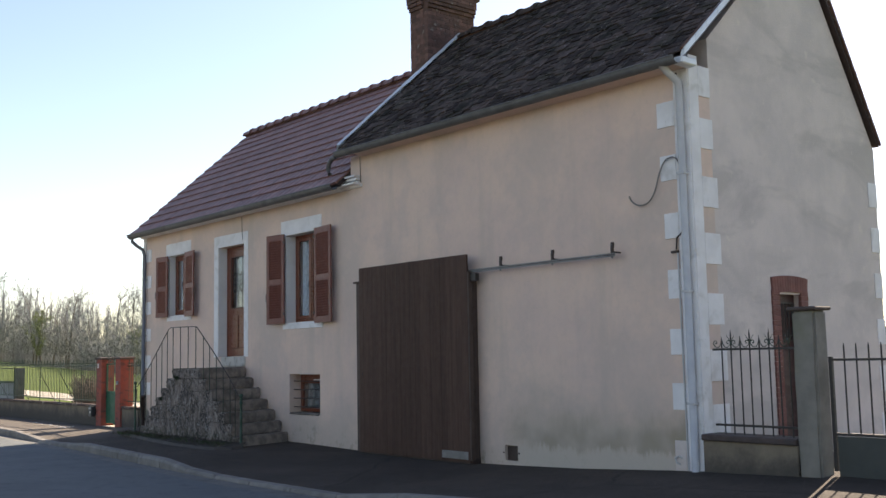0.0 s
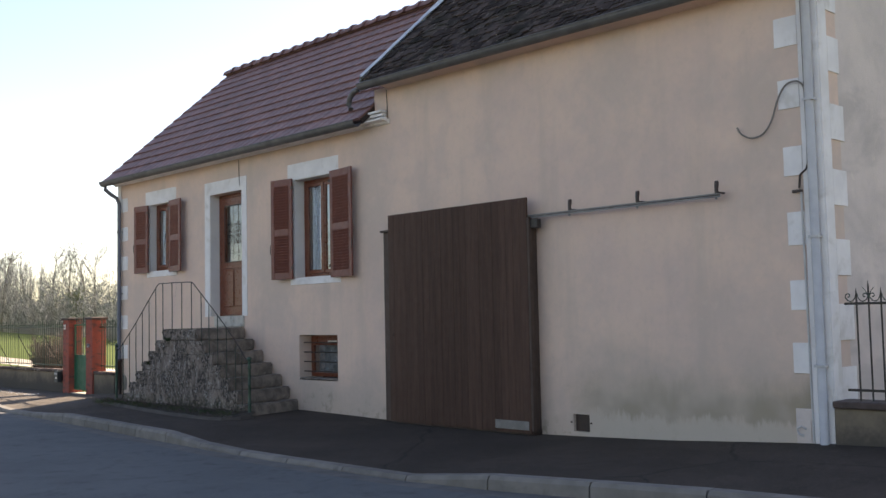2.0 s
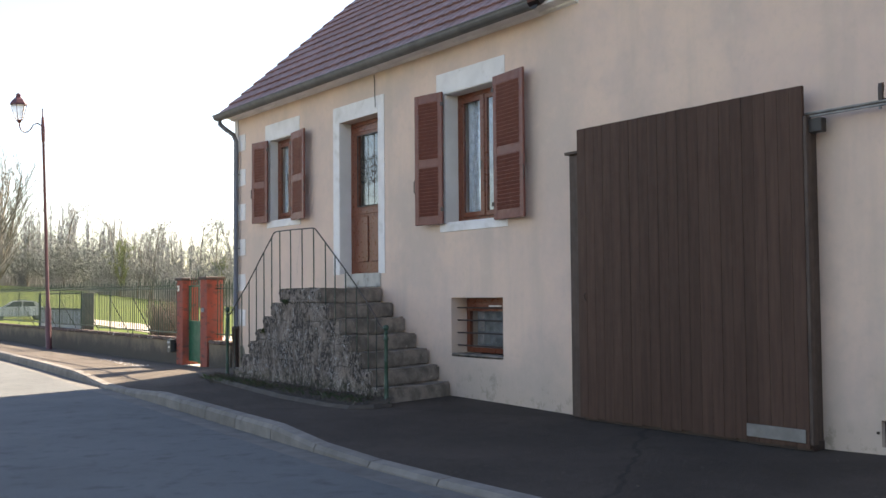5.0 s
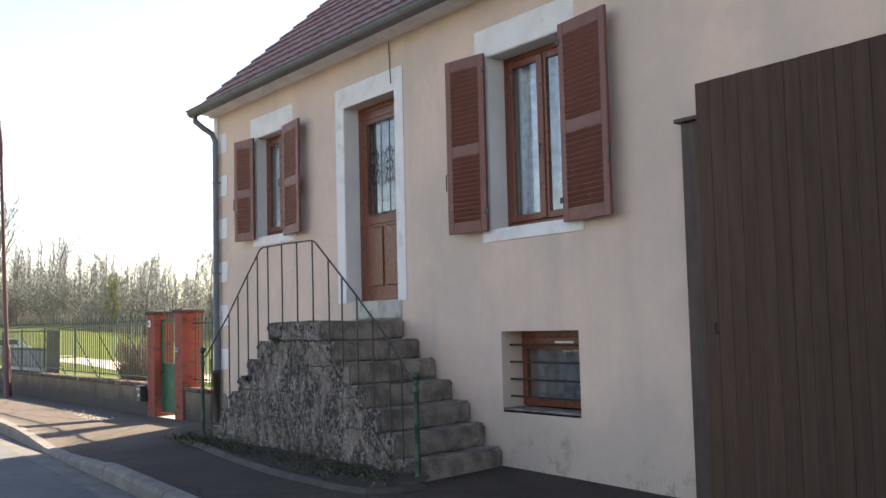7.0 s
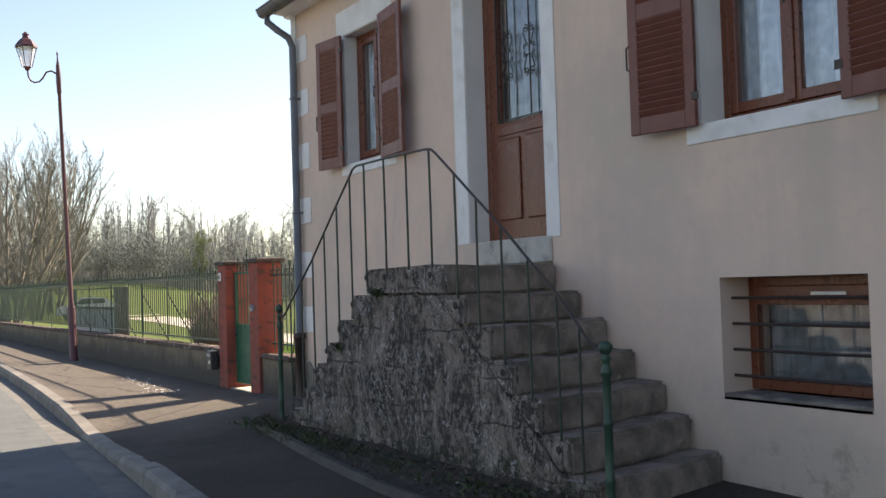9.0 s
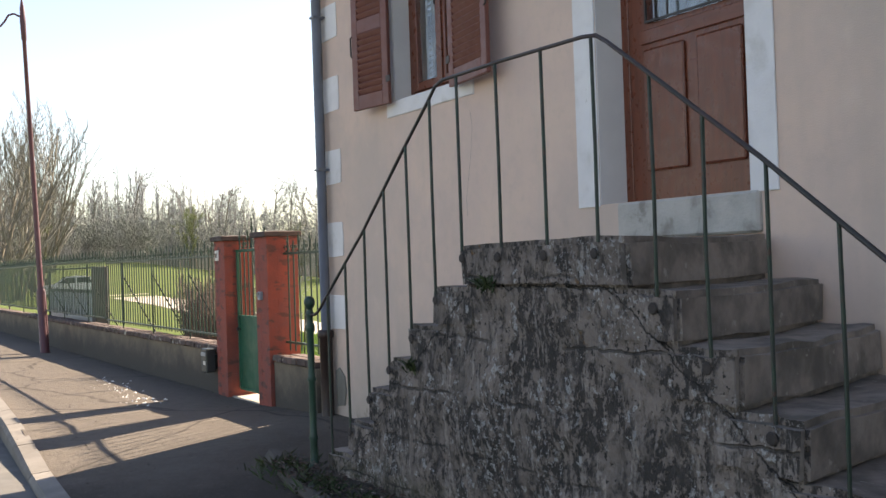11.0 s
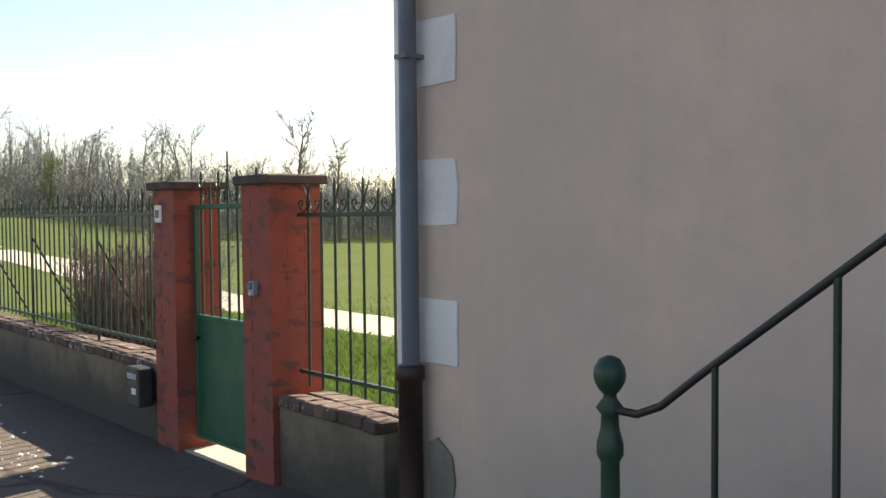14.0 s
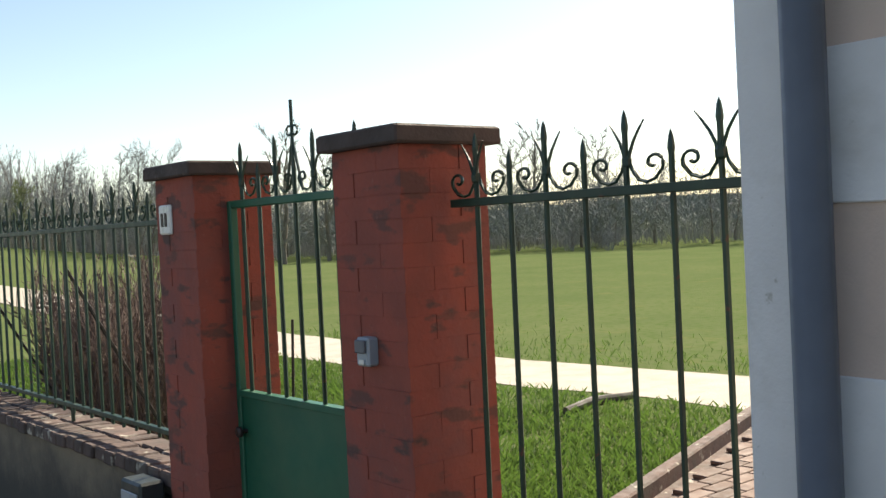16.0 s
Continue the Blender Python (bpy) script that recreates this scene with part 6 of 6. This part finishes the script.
part("sheet", box(0.50, 0.515, 22.6, 27.9, 0.35, 0.92), M_PLASTIC, lf)
part("frame_top", box(0.47, 0.53, 22.6, 27.9, 1.37, 1.40, 0.004), M_IRON, lf)
part("frame_mid", box(0.47, 0.53, 22.6, 27.9, 0.92, 0.98, 0.004), M_IRON, lf)
for yy in (22.6, 27.84):
    part("frame_post", box(0.47, 0.53, yy, yy + 0.06, 0.1, 1.40, 0.004), M_IRON, lf)

# ---- white car far off on the drive ----
car = thing("parked_car", "small white hatchback parked far off on the drive", "car", at=(8.6, 66.0, field_z(8.6, 66.0)))
car.rotation_euler = (0, 0, radians(-12))
car.scale = (0.92, 0.92, 0.92)
prof = [(-2.0, 0.3), (2.0, 0.3), (2.02, 0.62), (1.9, 0.88), (1.55, 0.95), (1.2, 1.35), (0.4, 1.45), (-0.4, 1.42), (-1.05, 0.98), (-1.85, 0.85), (-2.03, 0.6)]
bm = prism(prof, "y", -0.82, 0.82)
bmesh.ops.bevel(bm, geom=bm.edges[:], offset=0.06, segments=2, affect="EDGES")
part("body", bm, M_CARPAINT, car, smooth=False)
for a, b in (((-0.85, 1.0), (-0.32, 1.35)), ((0.3, 1.02), (1.1, 1.34))):
    part("side_window", prism([(a[0], a[1]), (b[0] if a[0] > 0 else 0.2, a[1]), (b[0] - 0.1 if a[0] > 0 else 0.2, b[1]), (b[0] if a[0] < 0 else a[0], b[1])], "y", -0.83, 0.83), M_BOX, car)
for x in (-1.25, 1.25):
    for yy in (-0.8, 0.62):
        w = part("wheel", lathe([(0.3, 0), (0.31, 0.03), (0.31, 0.15), (0.3, 0.18)], sides=14), M_RUBBER, car)
        w.matrix_basis = pose(x, yy, 0.31, -90, 0, 0)
        part("rim", lathe([(0.19, -0.01), (0.19, 0.19)], sides=12), M_STEEL, w)

# ---- lawn blades near the railing ----


def lawn(r):
    while True:
        x, yy = 0.25 + abs(r.gauss(0, 2.2)), r.uniform(12.9, 24)
        if yy < 13.97 + (x - 0.25) * 0.34 and x < 4.6:
            continue
        if abs(x - path_x(yy)) < 0.7 or x > 9:
            continue
        if noise.noise((x * 0.9, yy * 0.9, 4)) < -0.25 and r.random() < 0.5:
            continue
        return x, yy, -0.03


tagged(part("grass", blades(80000, lawn, 0.025, 0.085, 0.0055, 11, 0.8), M_BLADE), "fresh green lawn grass behind the railing", "grass", kind="stuff")


r = random.Random(15)
vs, fs = [], []
for _ in range(150):
    q = r.random()
    x, yy = -0.78 - 0.25 * q + r.gauss(0, 0.10), 17.6 - 2.9 * q + r.gauss(0, 0.15)
    s = r.uniform(0.008, 0.035)
    z = pave_z(yy) * 0.75 + 0.004
    b = len(vs)
    vs += [(x - s, yy - s * r.random(), z), (x + s * r.random(), yy - s, z), (x + s, yy + s * r.random(), z), (x - s * r.random(), yy + s, z), (x, yy, z + s * 0.6)]
    fs += [(b, b + 1, b + 4), (b + 1, b + 2, b + 4), (b + 2, b + 3, b + 4), (b + 3, b, b + 4)]
tagged(part("rubble_chips", (vs, fs), M_ENAMEL), "pale plaster chips scattered on the pavement", "debris", kind="stuff")
vs, fs = [], []
for _ in range(500):
    yy = r.uniform(-4, 20)
    x = r.choice((-0.06 - abs(r.gauss(0, 0.12)), kerb_x(yy) + 0.1 + abs(r.gauss(0, 0.5)), r.uniform(-2.6, -0.1)))
    s = r.uniform(0.004, 0.013)
    k_ = (x - kerb_x(yy)) / (wall_x(yy) - kerb_x(yy))
    z = kerb_z(yy) * (1 - k_) + pave_z(yy) * k_ + 0.001
    b = len(vs)
    vs += [(x - s, yy - s * r.random(), z), (x + s * r.random(), yy - s, z), (x + s, yy + s * r.random(), z), (x - s * r.random(), yy + s, z), (x, yy, z + s * 0.7)]
    fs += [(b, b + 1, b + 4), (b + 1, b + 2, b + 4), (b + 2, b + 3, b + 4), (b + 3, b, b + 4)]
tagged(part("grit", (vs, fs), M_EDGING), "loose grit and small stones on the pavement", "grit", kind="stuff")

# ---- trees ----
def grow(r, start, way, length, radius, level, spec, out):
    """Adds the tapered pieces of one branch and of its side branches to out, by level."""
    n = spec["bits"][level]
    p, d = Vector(start), Vector(way).normalized()
    for k in range(n):
        q = p + d * (length / n)
        r0, r1 = radius * (1 - 0.75 * k / n), radius * (1 - 0.75 * (k + 1) / n)
        out.append((level, p.copy(), q.copy(), r0, r1))
        if level + 1 < len(spec["bits"]) and (k > 0 or level > 0 or spec["low"]):
            for _ in range(spec["kids"][level]):
                a = r.uniform(0, 6.283)
                side = d.orthogonal().normalized()
                side.rotate(Matrix.Rotation(a, 3, d))
                w = d * spec["along"] + side * r.uniform(0.5, 1.1) + Vector((0, 0, spec["up"]))
                grow(r, p.lerp(q, r.random()), w, length * spec["short"] * r.uniform(0.55, 1.1) * (1 - 0.45 * k / n), max(r1 * 0.55, spec["thin"]), level + 1, spec, out)
        p = q
        d = (d + Vector((r.uniform(-1, 1), r.uniform(-1, 1), r.uniform(-0.5, 1) * 0.6)) * spec["bend"]).normalized()


def limbs(pieces):
    vs, fs = [], []
    last = max(p[0] for p in pieces)
    for lv, p, q, r0, r1 in pieces:
        d = (q - p).normalized()
        a = d.orthogonal().normalized()
        b = d.cross(a)
        base = len(vs)
        if lv == last and r0 < 0.03:
            w = (a if base % 3 else b) * r0 * 1.15
            vs += [p - w, p + w, q + w * (r1 / r0), q - w * (r1 / r0)]
            fs.append((base, base + 1, base + 2, base + 3))
            continue
        s = 6 if r0 > 0.05 else 3
        for c, rr in ((p, r0), (q, r1)):
            for k in range(s):
                t = 2 * math.pi * k / s
                vs.append(c + a * (rr * math.cos(t)) + b * (rr * math.sin(t)))
        for k in range(s):
            fs.append((base + k, base + (k + 1) % s, base + s + (k + 1) % s, base + s + k))
    return [tuple(v) for v in vs], fs


SPECS = {
    "broad": dict(bits=[6, 5, 4, 3], kids=[3, 2, 2], along=0.75, up=0.35, short=0.52, thin=0.012, bend=0.14, low=False),
    "tall": dict(bits=[9, 4, 3], kids=[4, 3], along=1.0, up=1.1, short=0.25, thin=0.022, bend=0.05, low=False),
    "vase": dict(bits=[7, 5, 4], kids=[3, 3], along=1.0, up=0.75, short=0.42, thin=0.012, bend=0.08, low=False),
    "bold": dict(bits=[6, 5, 4, 3], kids=[2, 2, 2], along=0.8, up=0.35, short=0.50, thin=0.022, bend=0.16, low=False),
    "shrub": dict(bits=[4, 4, 3], kids=[3, 3], along=0.7, up=0.4, short=0.6, thin=0.008, bend=0.2, low=True),
}


def tree_meshes(kind, seed, height, radius, stems, twig, buds=0, split=False):
    r = random.Random(seed)
    pieces = []
    for s in range(stems):
        a = 6.283 * s / max(stems, 1) + r.uniform(-0.4, 0.4)
        tilt = 0.0 if stems == 1 else r.uniform(0.1, 0.45)
        grow(r, (0.12 * stems ** 0.5 * math.cos(a) * (stems > 1), 0.12 * stems ** 0.5 * math.sin(a) * (stems > 1), -0.2), (math.cos(a) * tilt, math.sin(a) * tilt, 1), height * r.uniform(0.8, 1.0), radius, 0, SPECS[kind], pieces)
    out = []
    if kind == "shrub":
        cut = [i for i, p in enumerate(pieces) if p[0] == 0 and p[1].z < -0.19] + [len(pieces)]
        spans = list(zip(cut, cut[1:])) if split else [(0, len(pieces))]
        for a, b in spans:
            me = bpy.data.meshes.new("stem")
            me.from_pydata(*[limbs(pieces[a:b])[0], [], limbs(pieces[a:b])[1]])
            me.materials.append(twig)
            out.append(("stem" if split else "thicket", me))
        return out
    for name, pick, mat in (("trunk", lambda l: l == 0, M_BARK), ("crown", lambda l: l > 0, twig)):
        v, f = limbs([p for p in pieces if pick(p[0])])
        if name == "crown" and buds:
            tips = [p for p in pieces if p[0] == len(SPECS[kind]["bits"]) - 1]
            me = None
            for _ in range(buds):
                t = r.choice(tips)
                c = t[1].lerp(t[2], r.random()) + Vector((r.gauss(0, 0.08), r.gauss(0, 0.08), r.gauss(0, 0.08)))
                s = r.uniform(0.04, 0.09)
                a, b = Vector((r.gauss(0, 1), r.gauss(0, 1), r.gauss(0, 1))).normalized() * s, Vector((r.gauss(0, 1), r.gauss(0, 1), r.gauss(0, 1))).normalized() * s
                k = len(v)
                v += [tuple(c - a), tuple(c + b), tuple(c + a)]
                f.append((k, k + 1, k + 2))
        me = bpy.data.meshes.new(name)
        me.from_pydata(v, [], f)
        me.materials.append(mat if not (buds and name == "crown") else M_BUD)
        out.append((name, me))
    return out


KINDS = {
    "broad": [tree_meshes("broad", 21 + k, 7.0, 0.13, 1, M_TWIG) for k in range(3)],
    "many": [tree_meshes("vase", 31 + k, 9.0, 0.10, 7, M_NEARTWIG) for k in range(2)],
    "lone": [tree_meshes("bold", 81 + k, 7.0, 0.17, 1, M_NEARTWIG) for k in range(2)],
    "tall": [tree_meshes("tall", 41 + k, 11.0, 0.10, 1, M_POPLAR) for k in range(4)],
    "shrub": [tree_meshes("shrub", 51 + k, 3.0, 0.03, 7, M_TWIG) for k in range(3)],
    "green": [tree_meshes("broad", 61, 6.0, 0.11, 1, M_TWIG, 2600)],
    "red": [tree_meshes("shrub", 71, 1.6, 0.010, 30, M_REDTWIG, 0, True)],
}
LABELS = {"lone": ("bare_tree", "lone bare tree with knotty limbs in the meadow", "tree"), "broad": ("bare_tree", "bare grey-brown broadleaf tree at the field's edge", "tree"), "many": ("bare_tree", "large many-stemmed bare tree by the road", "tree"),
          "tall": ("poplar_tree", "tall slender bare poplar in the far row", "tree"), "shrub": ("bare_shrub", "dense leafless brown shrub at the field's edge", "shrub"),
          "green": ("willow_tree", "tree in first pale green leaf", "tree"), "red": ("garden_shrub", "reddish-brown twiggy shrub behind the railing", "shrub")}
tr_rng = random.Random(9)


def plant(kind, x, y, size, z=0.0):
    name, label, cat = LABELS[kind]
    t = thing(name, label, cat, name.replace("_", " ") + " row", (x, y, z + max(field_z(x, y), -0.5)))
    t.rotation_euler = (0, 0, tr_rng.uniform(0, 6.28))
    t.scale = (size, size, size * tr_rng.uniform(0.92, 1.08))
    for nm, me in tr_rng.choice(KINDS[kind]):
        ob = share(nm, me, t, Matrix.Identity(4))
        if nm not in ("trunk", "stem"):
            tagged(ob, kind="stuff")
    return t


for x, y, w, h in ((0.80, 17.3, 0.34, 0.72), (0.85, 17.9, 0.38, 0.80), (1.0, 18.5, 0.36, 0.74)):
    plant("red", x, y, 1.0).scale = (w, w, h)
plant("shrub", 2.6, 20.2, 0.35)
EDGE = [(-6, 116), (6, 108), (18, 104), (27, 92), (29, 76), (29, 62), (31, 52), (35, 43), (42, 30), (50, 12)]


def edge_at(q):
    q *= len(EDGE) - 1
    i = min(int(q), len(EDGE) - 2)
    return tuple(a + (b - a) * (q - i) for a, b in zip(EDGE[i], EDGE[i + 1]))


TREES_EAST = ((42.0, 60.0, 0.95), (44.6, 58.6, 1.05), (47.0, 59.0, 1.1), (49.5, 56.0, 1.0))


def low(q):
    """The edge of the woods sinks to a low hedge towards the east."""
    return 1 - 0.40 * min(max((q - 0.40) / 0.14, 0), 1)


for k in range(26):
    x, y = edge_at((k + tr_rng.uniform(-0.5, 0.5)) / 26 if 0 < k < 25 else k / 26)
    far_ = (y + x) / 110
    plant("shrub", x + tr_rng.uniform(-1, 3) * 1.2, y + tr_rng.uniform(-1, 3) * 1.2, tr_rng.uniform(0.6, 1.0) * (0.75 + 0.5 * far_) * low(k / 26))
for k in range(60):
    q = tr_rng.random()
    x, y = edge_at(q)
    plant("broad", x + tr_rng.uniform(2, 10), y + tr_rng.uniform(2, 10), tr_rng.uniform(0.85, 1.3) * low(q))
for k in range(150):
    x = tr_rng.uniform(25, 43) if k < 105 else tr_rng.uniform(6, 26)
    y = 124 + tr_rng.uniform(0, 16) - 0.1 * x
    plant("tall", x, y, tr_rng.uniform(0.82, 1.1) * (0.94 + 0.2 * noise.noise((x * 0.2, y * 0.05, 0))) * (1.0 if k < 105 else 0.85))
for x, y, s in ((3.4, 60, 1.15), (5.4, 66, 1.2), (2.3, 70, 1.25), (8.0, 74, 1.15), (3.0, 84, 1.3), (11.5, 90, 1.25), (-1, 90, 1.3), (6.5, 96, 1.3)):
    plant("many", x, y, s)
plant("green", 1.7, 42.0, 0.3)
plant("green", 30.5, 84, 0.8)
plant("green", 7.0, 70, 0.75)
plant("green", 25, 96, 0.9)
plant("lone", 25.6, 56.5, 0.98)
plant("lone", 28.4, 56.5, 0.80)
for x, y, s in TREES_EAST:
    plant("lone", x, y, s)

# far woods: a belt of fine upright twigs behind the trees
r = random.Random(77)
vs, fs = [], []
for _ in range(36000):
    q = r.random()
    x, y = edge_at(q)
    d = r.uniform(6, 40)
    x, y = x + d * 0.75 * (0.4 + q), y + d * (1.1 - 0.6 * q)
    h = (4.4 + 2.6 * noise.noise((x * 0.07, y * 0.07, 1)) + 0.05 * d) * r.uniform(0.35, 1.0) * low(q)
    w = r.uniform(0.008, 0.024)
    a = r.uniform(0, 3.14)
    b = len(vs)
    z = field_z(x, y)
    lx, ly = r.gauss(0, 0.2) * h, r.gauss(0, 0.2) * h
    dx, dy = math.cos(a) * w, math.sin(a) * w
    vs += [(x - dx, y - dy, z - 0.2), (x + dx, y + dy, z - 0.2), (x + lx, y + ly, z + h)]
    fs.append((b, b + 1, b + 2))
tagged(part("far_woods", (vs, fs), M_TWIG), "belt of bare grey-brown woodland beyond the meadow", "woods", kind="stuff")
# brushwood in rounded clumps, each a cloud of fine twigs, haze in its colour
vs, fs = [], []
for _ in range(640):
    q = r.random()
    x, y = edge_at(q)
    d = abs(r.gauss(0, 9)) + 0.5
    x, y = x + d * 0.75 * (0.4 + q), y + d * (1.1 - 0.6 * q)
    top = (r.uniform(3.0, 7.6) + 0.05 * d) * low(q)
    rad = top * r.uniform(0.4, 0.75)
    z0 = field_z(x, y)
    for _ in range(int(140 + 10 * top * top)):
        a, e = r.uniform(0, 6.283), math.asin(r.uniform(-0.2, 1))
        k = r.uniform(0.55, 1.0)
        cx, cy, cz = math.cos(a) * math.cos(e), math.sin(a) * math.cos(e), math.sin(e)
        px, py, pz = x + cx * rad * k, y + cy * rad * k, z0 + top * 0.35 + cz * top * 0.65 * k
        h, w, b = r.uniform(0.2, 0.65), r.uniform(0.012, 0.032), len(vs)
        t = r.uniform(0, 3.14)
        dx, dy = math.cos(t) * w, math.sin(t) * w
        vs += [(px - dx, py - dy, pz), (px + dx, py + dy, pz), (px + (cx * 0.6 + r.gauss(0, 0.4)) * h, py + (cy * 0.6 + r.gauss(0, 0.4)) * h, pz + h * r.uniform(0.1, 0.9))]
        fs.append((b, b + 1, b + 2))
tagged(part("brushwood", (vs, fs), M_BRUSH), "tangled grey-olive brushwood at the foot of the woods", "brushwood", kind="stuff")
vs, fs = [], []
for i in range(81):
    a = radians(-40 + 130 * i / 80)
    rad = 420
    h = 9 + 6 * noise.noise((i * 0.13, 0, 0)) + 1.2 * noise.noise((i * 1.7, 3, 0))
    vs += [(rad * math.sin(a), rad * math.cos(a), -1), (rad * math.sin(a), rad * math.cos(a), h)]
for i in range(80):
    fs.append((2 * i, 2 * i + 2, 2 * i + 3, 2 * i + 1))
M_HILL = surface("distant_hill", (0.16, 0.18, 0.17), (0.12, 0.15, 0.13), 0.05, 1.0, 0.5, 0.0, 0.1)
tagged(part("backdrop", (vs, fs), M_HILL), "low blue-grey wooded hills on the horizon", "hills", kind="structure")
